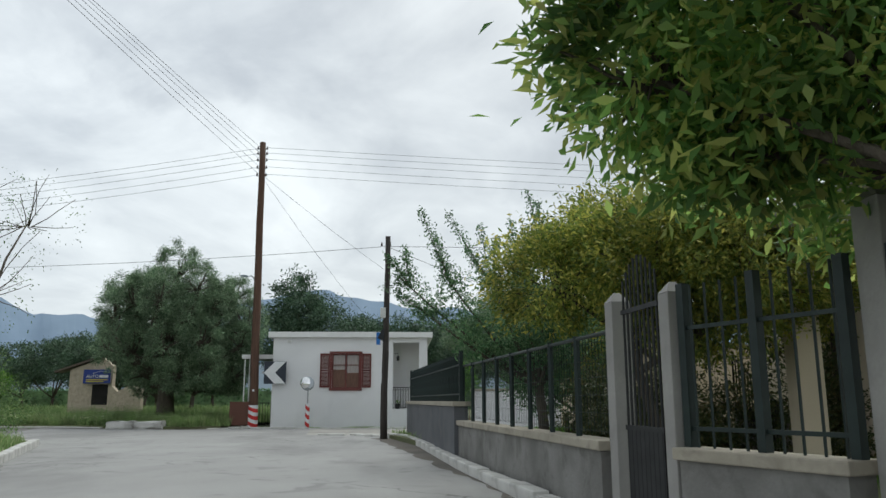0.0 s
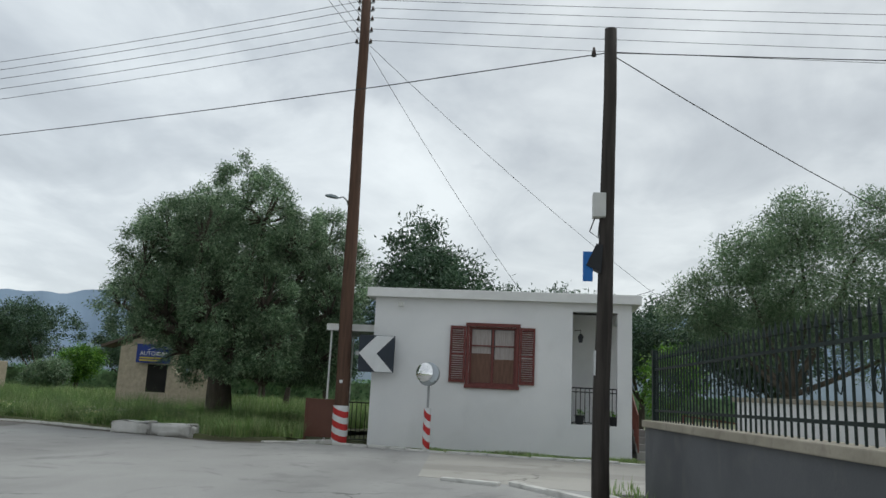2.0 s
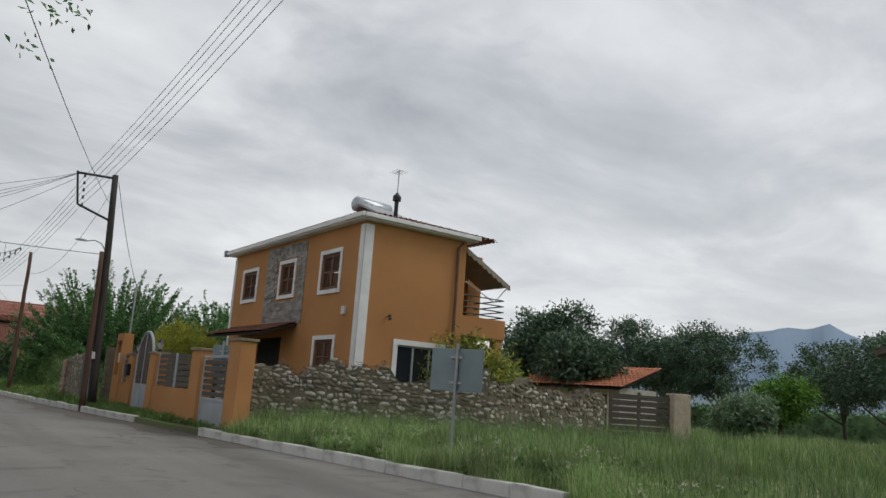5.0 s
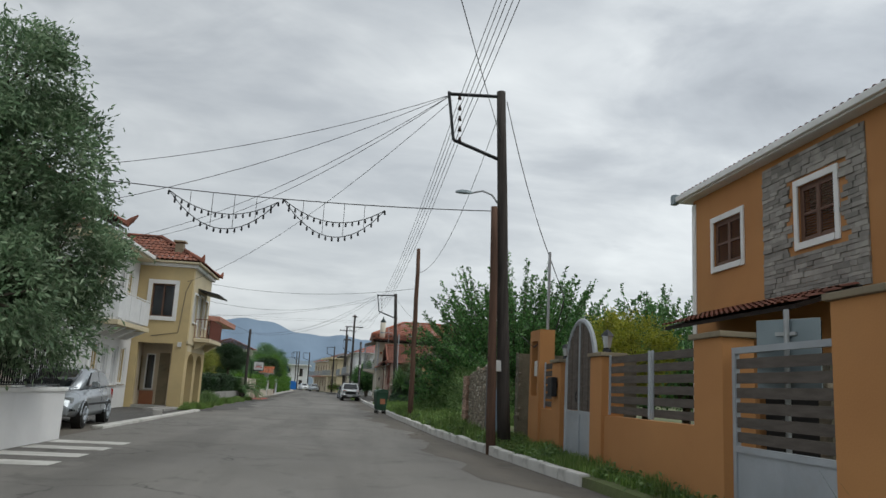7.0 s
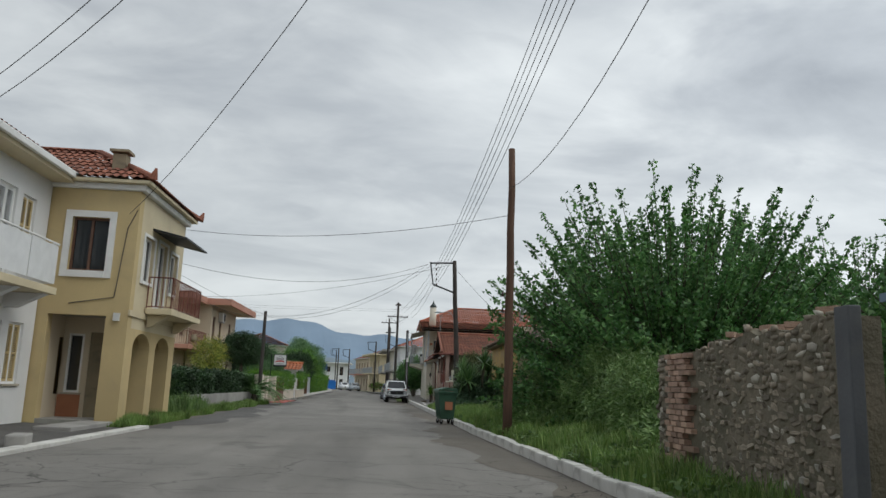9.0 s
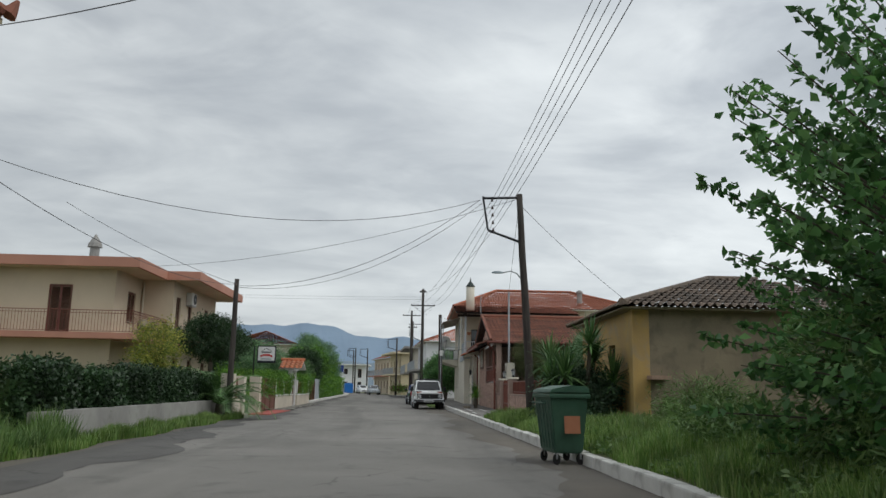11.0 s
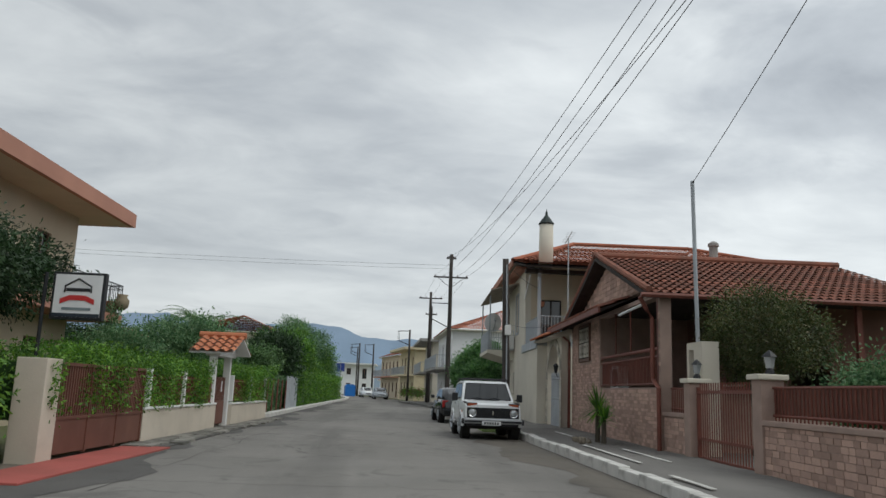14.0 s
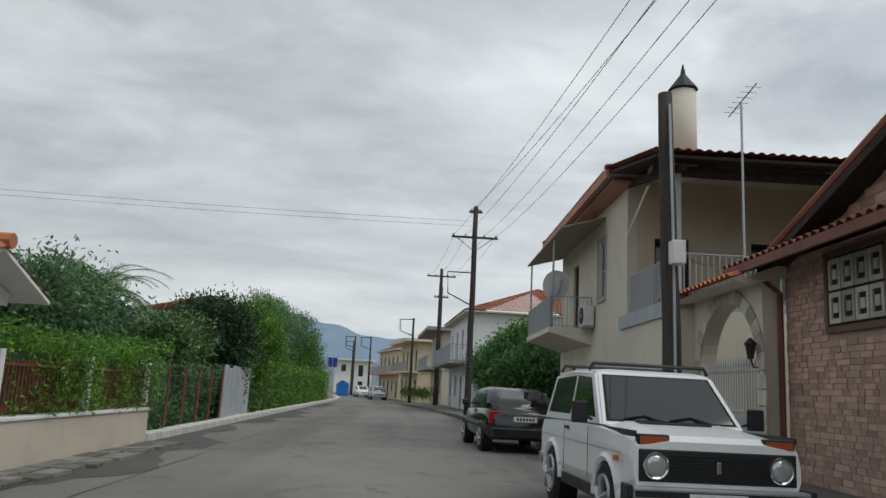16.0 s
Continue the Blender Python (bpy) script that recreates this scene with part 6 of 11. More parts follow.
    part("roof_slope", roof(bmesh.new(), (6.15, 0.6, 6.32), (-1, 0, 0), (0, -1, s), 6.3, 5.0, lambda a, b: a > b * 0.9), M["tile"], t)
    part("roof_slope", roof(bmesh.new(), (6.15, -9.3, 6.32), (0, 1, 0), (-1, 0, s), 9.9, 5.0, lambda a, b: b * 0.93 < a < 9.9 - b * 0.93), M["tile"], t)
    part("roof_slope", roof(bmesh.new(), (-0.15, -9.3, 6.32), (1, 0, 0), (0, 1, s), 6.3, 5.0, lambda a, b: 6.3 - a > b * 0.9), M["tile"], t)
    part("gable_end", prism(bmesh.new(), [(-9.2, 6.3), (0.5, 6.3), (-4.35, 8.0)], "x", 0.0, 0.2), M["white"], t)
    part("chimney", B(3.2, 3.75, -1.6, -1.05, 6.6, 7.9, bev=0.01), M["white"], t)
    part("chimney_cap", T([(3.47, -1.3, 7.9), (3.47, -1.3, 8.02), (3.47, -1.3, 8.05)], [0.36, 0.36, 0.1], 12), M["black"], t)
    part("downpipe", T([(5.5, 0.08, 0.0), (5.5, 0.08, 5.9), (5.5, 0.5, 6.2)], 0.05, 8), M["whitetrim"], t)
    return t


left_white_house()
t = thing("solar_water_heater", "rooftop solar water tank behind the ridge", "solar heater", (-56.2, 20.2, 7.3))
part("tank", T([(-0.7, 0, 0.35), (0.7, 0, 0.35)], 0.27, 14), M["greymetal"], t, smooth=True)
part("stand", B(-0.6, 0.6, -0.3, 0.3, -0.35, 0.08), M["darkwood"], t)


def yellow_house():
    t = thing("yellow_house", "faded yellow two-storey house with ground-floor arcade and tiled roof", "house", (-62.95, 24.45, 0))
    L = 4.55
    # east face (towards the camera's way), x = L
    part("east_wall", wall(bmesh.new(), "y", -8, 0, 0.0, 6.0, L - 0.3, L, [(-1.66, -0.72, 3.85, 5.25), (-1.98, -0.55, -0.1, 2.72)]), M["yellow"], t)
    part("street_wall", wall(bmesh.new(), "x", 0, L - 0.3, 2.45, 6.0, -0.3, 0, [(3.0, 3.9, 3.75, 4.95), (1.75, 2.6, 3.15, 5.0), (0.6, 1.35, 3.7, 4.9)]), M["yellowpale"], t)
    for a0, a1 in ((3.95, L - 0.3), (1.95, 2.5), (0, 0.55)):
        part("arcade_pillar", B(a0, a1, -0.45, 0, -0.1, 2.45), M["yellow"], t)
    for a0, a1 in ((2.5, 3.95), (0.55, 1.95)):
        n = 12
        c, r = (a0 + a1) / 2, (a1 - a0) / 2
        poly = [(a0, 2.45)] + [(c - r * math.cos(math.pi * k / n), 1.95 + 0.42 * math.sin(math.pi * k / n)) for k in range(n + 1)] + [(a1, 2.45)]
        part("arch", prism(bmesh.new(), poly[::-1], "y", -0.3, -0.002), M["yellow"], t)
    part("west_wall", wall(bmesh.new(), "y", -8, -0.3, 0.0, 6.0, 0, 0.3), M["yellow"], t)
    part("rear_wall", wall(bmesh.new(), "x", 0.3, L - 0.3, 0.0, 6.0, -8, -7.7), M["yellow"], t)
    part("inner_wall", wall(bmesh.new(), "x", 0.3, L - 0.3, 0.0, 2.75, -2.2, -2.0, [(0.6, 1.5, 0.0, 2.2), (2.2, 3.6, 0.7, 2.2)]), M["cream"], t, "shaded arcade wall")
    part("upper_floor", B(0.3, L - 0.3, -7.7, -0.3, 2.75, 2.95), M["concrete"], t)
    part("porch_floor", B(0.05, L - 0.02, -2.2, -0.02, -0.1, 0.12), M["concrete"], t)
    # shop front in the recess of the east face
    part("recess_back", wall(bmesh.new(), "y", -2.0, -0.5, 0.0, 2.75, L - 1.3, L - 1.2, [(-1.85, -1.45, 0.75, 2.3), (-1.3, -0.85, 0.05, 2.35)]), M["cream"], t)
    part("dado", B(L - 1.2, L - 1.18, -1.98, -1.4, 0.0, 0.7), M["terracotta"], t, "orange painted dado")
    part("door", B(L - 1.28, L - 1.24, -1.3, -0.85, 0.05, 2.35), M["oldgrey"], t)
    window(t, "y", L - 1.2, 1, -1.85, -1.45, 0.75, 2.3, style="dark", depth=0.06, split=1)
    window(t, "y", L, 1, -1.66, -0.72, 3.85, 5.25, frame=M["brownwood"], style="dark", surround=M["whitetrim"], sw=0.17, depth=0.18)
    window(t, "x", 0, 1, 3.0, 3.9, 3.75, 4.95, frame=M["whitetrim"], style="dark", surround=M["whitetrim"], sw=0.08)
    window(t, "x", 0, 1, 1.75, 2.6, 3.15, 5.0, frame=M["whitetrim"], style="dark", surround=M["whitetrim"], sw=0.08)
    window(t, "x", 0, 1, 0.6, 1.35, 3.7, 4.9, frame=M["whitetrim"], style="dark", surround=M["whitetrim"], sw=0.08)
    part("string_course", B(0.0, L + 0.04, 0.002, 0.05, 2.75, 2.9), M["yellowpale"], t)
    part("balcony_slab", B(0.1, 3.4, 0.052, 0.75, 2.9, 3.06, bev=0.02), M["yellowpale"], t)
    part("balcony_corbel", prism(bmesh.new(), [(0.052, 2.55), (0.2, 2.6), (0.6, 2.89), (0.052, 2.89)], "x", 0.3, 0.55), M["yellowpale"], t)
    part("balcony_corbel", prism(bmesh.new(), [(0.052, 2.55), (0.2, 2.6), (0.6, 2.89), (0.052, 2.89)], "x", 2.9, 3.15), M["yellowpale"], t)
    rail(t, [(3.35, 0.06, 3.06), (3.35, 0.7, 3.06), (0.15, 0.7, 3.06), (0.15, 0.06, 3.06)], 0.85, 0.12, 0.011, M["redbrowniron"], "balcony_railing")
    part("door_hood", prism(bmesh.new(), [(0.002, 5.22), (0.95, 5.02), (0.95, 5.07), (0.002, 5.28)], "x", 0.9, 3.3), M["black"], t, "dark corrugated door hood")
    part("cornice", B(-0.1, L + 0.12, -8.1, 0.14, 6.002, 6.16, bev=0.03), M["whitetrim"], t)
    part("eaves_board", B(-0.3, L + 0.3, -8.4, 0.28, 6.162, 6.24), M["yellowpale"], t)
    s = 0.52
    part("roof_slope", roof(bmesh.new(), (-0.3, 0.3, 6.26), (1, 0, 0), (0, -1, s), L + 0.6, 3.0, lambda a, b: b * 0.88 < a < L + 0.6 - b * 0.88), M["tile"], t)
    part("roof_slope", roof(bmesh.new(), (L + 0.3, -8.4, 6.26), (0, 1, 0), (-1, 0, s), 8.7, 3.0, lambda a, b: a < 8.7 - b * 0.88), M["tile"], t)
    part("roof_slope", roof(bmesh.new(), (-0.3, -8.4, 6.26), (0, 1, 0), (1, 0, s), 8.7, 3.0, lambda a, b: a < 8.7 - b * 0.88), M["tile"], t)
    part("hip_ridge", T([(L + 0.28, 0.3, 6.33), (2.1, -2.1, 7.68), (2.1, -8.4, 7.68)], 0.1, 8), M["tile"], t)
    part("hip_ridge", T([(-0.28, 0.3, 6.33), (2.1, -2.1, 7.68)], 0.1, 8), M["tile"], t)
    part("corner_finial", T([(-0.3, 0.34, 6.3), (-0.34, 0.38, 6.42), (-0.38, 0.42, 6.56)], [0.12, 0.08, 0.03], 8), M["tile"], t)
    part("corner_finial", T([(L + 0.3, 0.34, 6.3), (L + 0.34, 0.38, 6.42), (L + 0.38, 0.42, 6.56)], [0.12, 0.08, 0.03], 8), M["tile"], t)
    part("chimney", B(L - 0.9, L - 0.55, -1.05, -0.7, 6.5, 7.15), M["oldgrey"], t)
    part("chimney_cap", B(L - 0.98, L - 0.47, -1.13, -0.62, 7.2, 7.27), M["oldgrey"], t)
    part("cable", T([(L + 0.012, -0.05, 5.5), (L + 0.02, -0.25, 5.0), (L + 0.02, -0.4, 3.2), (L + 0.02, -1.5, 3.0)], 0.012, 4), M["wire"], t)
    part("junction_box", B(L + 0.002, L + 0.08, -0.35, -0.2, 2.6, 2.8), M["white_plastic"], t)
    return t


yellow_house()

# front yards on the left
yard = part("pavement", slab(bmesh.new(), [(-58.2, 22.3), (-46.5, 22.3), (-46.5, 25.1), (-57.4, 25.1)], -0.2, 0.03), M["patch"])
tagged(yard, "dark asphalt forecourt beside the road", "pavement", kind="structure")
ks = thing("kerb_left", "low whitewashed edge strip of the forecourt", "kerb", (-58.0, 25.1, 0), kind="structure")
for k in range(14):
    part("kerb_stone", B(k * 0.95, k * 0.95 + 0.94, 0, 0.28, -0.1, 0.07, bev=0.02), M["kerb"], ks).rotation_euler = (0, 0, 0)
t = thing("concrete_step", "pale concrete slab step at the yellow house", "step", (-58.2, 24.2, 0))
part("slab", B(0, 2.6, -0.55, 0.25, -0.05, 0.12, bev=0.02), M["concrete"], t)
t = thing("boundary_wall", "low white boundary wall with iron railing", "wall", (-41.2, 25.55, 0))
part("street_wall", B(0, 12.0, -0.22, 0, -0.2, 0.95), M["white"], t)
part("end_wall", B(-0.02, 0.2, -3.2, -0.222, -0.2, 0.95), M["white"], t)
part("coping", B(-0.05, 12.05, -0.26, 0.04, 0.952, 1.02, bev=0.01), M["whitetrim"], t)
rail(t, [(0.1, -0.11, 1.02), (6, -0.11, 1.02), (12, -0.11, 1.02)], 0.8, 0.1, 0.012, M["iron"], "railing")
rail(t, [(0.1, -0.2, 1.02), (0.1, -3.1, 1.02)], 0.8, 0.1, 0.012, M["iron"], "railing")
for k in range(4):
    b = part("road_marking", B(-41.0 + k * 1.3, -40.4 + k * 1.3, 25.62, 27.0, 0.002, 0.006), M["kerb"])
    tagged(b, "worn white painted road bar", "road marking", kind="structure")

def porch_house():
    """Two-storey house at the forecourt: deep tiled eaves over an iron balcony on a post."""
    t = thing("porch_house", "pale two-storey house with deep tiled eaves and an iron balcony", "house", (-46.0, 22.6, 0))
    up, lo = [(1.2, 2.1, 3.3, 5.2), (4.2, 5.2, 4.0, 5.2)], [(1.2, 2.2, 0.1, 2.3), (4.2, 5.2, 1.0, 2.3)]
    part("street_wall", wall(bmesh.new(), "x", 0, 8.5, -0.2, 5.6, -0.25, 0, up + lo), M["creampale"], t)
    part("far_wall", wall(bmesh.new(), "y", -8, -0.25, -0.2, 5.6, 0, 0.25), M["creampale"], t)
    part("near_wall", wall(bmesh.new(), "y", -8, -0.25, -0.2, 5.6, 8.25, 8.5), M["creampale"], t)
    part("rear_wall", wall(bmesh.new(), "x", 0.25, 8.25, -0.2, 5.6, -8, -7.75), M["creampale"], t)
    for w in up + lo:
        window(t, "x", 0, 1, *w, frame=M["brownwood"], style="dark")
    part("balcony_slab", B(-0.1, 5.2, 0.002, 1.75, 2.95, 3.12, bev=0.01), M["whitetrim"], t)
    rail(t, [(-0.05, 0.05, 3.12), (-0.05, 1.7, 3.12), (5.15, 1.7, 3.12)], 0.95, 0.1, 0.012, M["iron"], "balcony_railing", mids=(0.5, 0.8))
    for a in (0.0, 5.1):
        part("eaves_post", T([(a, 1.66, 3.12), (a, 1.66, 5.3)], 0.05, 8), M["iron"], t)
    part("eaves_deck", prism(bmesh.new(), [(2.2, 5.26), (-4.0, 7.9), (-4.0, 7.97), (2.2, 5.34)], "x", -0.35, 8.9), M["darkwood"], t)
    part("roof_slope", roof(bmesh.new(), (-0.4, 2.25, 5.36), (1, 0, 0), (0, -1, 0.425), 9.35, 6.75), M["tile"], t)
    part("rear_slope", roof(bmesh.new(), (-0.4, -8.4, 6.05), (1, 0, 0), (0, 1, 0.425), 9.35, 4.8), M["tile"], t)
    part("verge_tile_course", T([(-0.38, 2.3, 5.45), (-0.38, -4.0, 8.1)], 0.08, 8), M["tile"], t)
    part("corner_finial", T([(-0.38, 2.2, 5.45), (-0.42, 2.35, 5.6), (-0.45, 2.5, 5.75)], [0.1, 0.08, 0.02], 7), M["tile"], t)
    return t


porch_house()
t = thing("white_picket_fence", "white painted steel fence beside the white house", "fence", (-52.5, 22.75, 0.0), 2)
for z in (0.25, 1.2):
    part("rail", B(0, 5.6, -0.015, 0.015, z, z + 0.05), M["whitetrim"], t)
for k in range(44):
    part("picket", B(0.05 + k * 0.127, 0.085 + k * 0.127, -0.03, -0.016, 0.05, 1.35), M["whitetrim"], t)
t = thing("kerb_block", "loose pale concrete block on the forecourt edge", "concrete block", (-52.0, 25.0, 0.03), 14)
part("block", B(-0.3, 0.3, -0.16, 0.16, 0, 0.2, bev=0.03), M["concrete"], t)

# ---- third stretch, left: cream house with salmon slabs ----
def salmon_house():
    t = thing("salmon_trim_house", "cream two-storey house with salmon slab edges and balconies", "house", (-98.0, 19.5, 0))
    # street face along x from 0 (far) to 17 (near), looking to +y; the near half stands back
    up = [(1.6, 2.4, 3.95, 5.2), (4.9, 5.6, 3.95, 5.2), (6.95, 7.7, 3.2, 5.3)]
    lo = [(1.6, 2.4, 0.9, 2.3), (4.4, 5.1, 0.9, 2.35), (6.9, 7.7, 0.9, 2.35)]
    part("street_wall", wall(bmesh.new(), "x", 0, 8.2, -0.2, 6.0, -0.25, 0, up + lo), M["cream"], t)
    part("return_wall", wall(bmesh.new(), "y", -1.498, -0.252, -0.2, 6.0, 7.95, 8.2), M["cream"], t)
    up2 = [(9.0, 10.0, 3.9, 5.25)]
    side = [(-4.3, -3.3, 3.2, 5.3), (-8.2, -7.2, 3.9, 5.2)]
    part("street_wall", wall(bmesh.new(), "x", 8.2, 11.6, -0.2, 6.0, -1.75, -1.5, up2), M["cream"], t)
    part("side_wall", wall(bmesh.new(), "y", -10, -1.75, -0.2, 6.0, 11.35, 11.6, side), M["cream"], t)
    part("side_wall", wall(bmesh.new(), "y", -10, -0.25, -0.2, 6.0, 0, 0.25, [(-2.6, -1.6, 3.9, 5.1)]), M["cream"], t)
    part("rear_wall", wall(bmesh.new(), "x", 0.25, 11.35, -0.2, 6.0, -10, -9.75), M["cream"], t)
    for w in up[:2] + lo:
        window(t, "x", 0, 1, *w, frame=M["brownwood"], style="dark", depth=0.12)
    for w in up[2:]:
        window(t, "x", 0, 1, *w, frame=M["brownwood"], style="closed", depth=0.12, name="balcony_door")
    window(t, "x", -1.5, 1, *up2[0], frame=M["brownwood"], style="closed", depth=0.12)
    window(t, "y", 11.6, 1, *side[0], frame=M["redwood"], style="closed", depth=0.12, name="balcony_door", sill=False)
    window(t, "y", 11.6, 1, *side[1], frame=M["brownwood"], style="dark", depth=0.12)
    window(t, "y", 0, -1, -2.6, -1.6, 3.9, 5.1, frame=M["brownwood"], style="dark")
    # thick roof slab with salmon rim
    part("roof_slab", B(-1.05, 8.5, -10.3, 1.25, 6.002, 6.08), M["cream"], t, "cream soffit")
    part("roof_slab", B(8.5, 12.4, -10.3, -0.3, 6.002, 6.08), M["cream"], t, "cream soffit")
    for q in ((-1.1, 8.6, 1.15, 1.3), (8.5, 8.6, -0.25, 1.15), (8.5, 12.5, -0.38, -0.25), (12.4, 12.5, -10.3, -0.38), (-1.1, -1.0, -10.3, 1.15)):
        part("roof_rim", B(q[0], q[1], q[2], q[3], 6.0, 6.42), M["pinkslab"], t, "salmon-painted roof edge")
    part("roof_top", B(-1.0, 8.5, -10.3, 1.15, 6.1, 6.3), M["concrete"], t)
    part("roof_top", B(8.5, 12.4, -10.3, -0.4, 6.1, 6.3), M["concrete"], t)
    part("balcony_slab", B(0.6, 8.1, 0.002, 1.15, 2.95, 3.2), M["pinkslab"], t, "salmon balcony slab")
    part("balcony_slab", B(8.11, 12.7, -1.498, -0.2, 2.95, 3.2), M["pinkslab"], t, "salmon balcony slab")
    part("balcony_slab", B(11.602, 12.7, -9.5, -1.5, 2.95, 3.2), M["pinkslab"], t, "salmon balcony slab")
    part("balcony_slab", B(-1.2, 0.6, -6.0, 1.15, 2.95, 3.2), M["pinkslab"], t, "salmon balcony slab")
    rail(t, [(8.0, 1.1, 3.2), (-1.15, 1.1, 3.2), (-1.15, -6.0, 3.2)], 0.92, 0.13, 0.01, M["iron"], "balcony_railing", mids=(0.8,))
    rail(t, [(12.65, -9.4, 3.2), (12.65, -0.25, 3.2), (8.2, -0.25, 3.2)], 0.92, 0.13, 0.01, M["redbrowniron"], "balcony_railing", mids=(0.8,))
    part("downpipe", T([(8.28, -1.4, 0), (8.28, -1.4, 5.9)], 0.045, 8), M["creampale"], t)
    part("chimney", T([(8.0, -4, 6.3), (8.0, -4, 7.55), (8.0, -4, 7.57), (8.0, -4, 7.75), (8.0, -4, 8.2)], [0.22, 0.22, 0.34, 0.3, 0.03], 10), M["concrete"], t)
    return t


salmon_house()
t = thing("air_conditioner", "grey outdoor air-conditioning unit on the house wall", "air conditioner", (-92.75, 19.51, 5.08), group="air conditioners")


def ac_unit(t, w=0.85, h=0.62, d=0.3):
    part("casing", B(0, w, 0, d, 0, h, bev=0.02), M["white_plastic"], t)
    part("grille", T([(w * 0.4, d + 0.002, h / 2), (w * 0.4, d + 0.02, h / 2)], [h * 0.42, h * 0.4], 20), M["black"], t, "round dark fan grille")
    part("hub", T([(w * 0.4, d + 0.02, h / 2), (w * 0.4, d + 0.03, h / 2)], 0.06, 10), M["greymetal"], t)
    part("foot", B(0.05, w - 0.05, 0.0, d, -0.06, -0.002), M["steel"], t)


ac_unit(t)
flower_pot((-90.6, 20.4, 3.2), 0.2, 0.36, M["terracotta"], "terracotta flower pot on the balcony")
flower_pot((-98.9, 20.4, 3.2), 0.2, 0.4, M["terracotta"], "terracotta flower pot on the balcony")
for x in (-86.2, -98.9, -99.0):
    u = thing("urn", "grey clay urn hanging at the balcony rail", "urn", (x, 19.35 if x > -90 else (20.72 if x > -98.95 else 18.2), 3.55), group="balcony urns")
    part("bowl", T([(0, 0, -0.2), (0, 0, -0.1), (0, 0, 0.1), (0, 0, 0.2), (0, 0, 0.28)], [0.08, 0.2, 0.22, 0.14, 0.17], 12), M["oldgrey"], u, smooth=True)

lp = pole(-81.1, 24.35, 0.0, 5.0, 0.1, "short black wooden pole at the garden corner")
insulators(lp, [(0.13, 0, 4.75), (-0.13, 0, 4.75)], 0.035)

t = thing("hedge_wall", "low grey plastered garden wall below a clipped dark hedge", "wall", (-81.3, 24.0, 0))
part("body", B(0, 14, -0.2, 0, -0.2, 0.62), M["concrete"], t)


def pillar_fence():
    """Beige wall with white posts and brown infill, sliding gate, small roofed gateway."""
    t = thing("beige_garden_wall", "beige garden wall with white posts and brown iron infill", "wall", (-104.4, 24.4, 0.0))
    X = lambda w: w + 104.4
    part("plinth", B(X(-96.78), X(-90.9), -0.2, 0, -0.1, 0.66), M["beige"], t)
    part("plinth", B(0, X(-98.72), -0.2, 0, -0.1, 0.62), M["beige"], t)
    part("coping", B(X(-96.78), X(-90.9), -0.23, 0.03, 0.662, 0.71, bev=0.01), M["whitetrim"], t)
    part("coping", B(0, X(-98.72), -0.23, 0.03, 0.622, 0.67, bev=0.01), M["whitetrim"], t)
    posts = (-104.3, -101.6, -98.9, -96.6, -93.8, -91.3)
    for p in posts:
        part("post", B(X(p) - 0.06, X(p) + 0.06, -0.16, -0.03, 0.712, 1.5, bev=0.006), M["whitetrim"], t, "slim white post")
    for a, b in ((-96.5, -93.9), (-93.7, -91.4), (-104.2, -101.7), (-101.5, -99.0)):
        for k in range(int((b - a) / 0.1)):
            part("infill_bar", B(X(a) + k * 0.1, X(a) + k * 0.1 + 0.03, -0.11, -0.09, 0.712, 1.38), M["redbrowniron"], t)
        part("infill_rail", B(X(a), X(b), -0.12, -0.08, 1.3, 1.34), M["redbrowniron"], t)
    part("gate_pier", B(X(-86.9), X(-86.4), -0.4, 0.05, -0.1, 1.52, bev=0.015), M["beige"], t)
    part("gate_pier", B(X(-83.5), X(-83.05), -0.4, 0.05, -0.1, 1.5, bev=0.015), M["beige"], t)
    part("gate_pier", B(X(-81.6), X(-81.15), -0.4, 0.05, -0.1, 1.56, bev=0.015), M["beige"], t)
    part("return_plinth", B(X(-83.05), X(-81.6), -0.3, -0.05, -0.1, 0.62), M["beige"], t)
    for k in range(12):
        part("infill_bar", B(X(-83.0) + k * 0.115, X(-83.0) + k * 0.115 + 0.03, -0.2, -0.17, 0.622, 1.42), M["redbrowniron"], t)
    g = thing("sliding_gate", "brown sheet-metal sliding gate with vertical bars", "gate", (-90.85, 24.38, 0.05), group="brown gates")
    part("kick_panel", B(0.05, 3.95, -0.03, 0.0, 0.03, 0.55), M["brownplate"], g)
    for k in range(4):
        part("stile", B(k * 1.3, k * 1.3 + 0.06, -0.05, 0.02, 0.0, 1.42), M["brownplate"], g)
    for z in (0.55, 1.38):
        part("rail", B(0, 3.98, -0.045, 0.015, z, z + 0.05), M["brownplate"], g)
    for k in range(44):
        part("bar", B(0.07 + k * 0.089, 0.07 + k * 0.089 + 0.045, -0.03, -0.005, 0.6, 1.38), M["brownplate"], g)
    # gateway with a little tiled roof
    k = thing("roofed_gateway", "small garden gateway with a bright tiled pitched roof", "gateway", (-97.75, 24.3, 0.0))
    for a in (-0.95, 0.78):
        part("post", B(a, a + 0.17, -0.2, 0.0, -0.1, 2.0, bev=0.01), M["whitetrim"], k, "white masonry post")
    part("lintel", B(-1.0, 1.0, -0.3, 0.1, 2.0, 2.12), M["whitetrim"], k)
    part("pediment", prism(bmesh.new(), [(-1.02, 2.12), (1.02, 2.12), (0, 2.5)], "y", -0.3, 0.12), M["whitetrim"], k)
    part("tiled_slope", roof(bmesh.new(), (-1.25, -0.75, 2.1), (0, 1, 0), (1, 0, 0.38), 1.3, 1.32, amp=0.06, pitch=0.24, row=0.32), M["tilenew"], k)
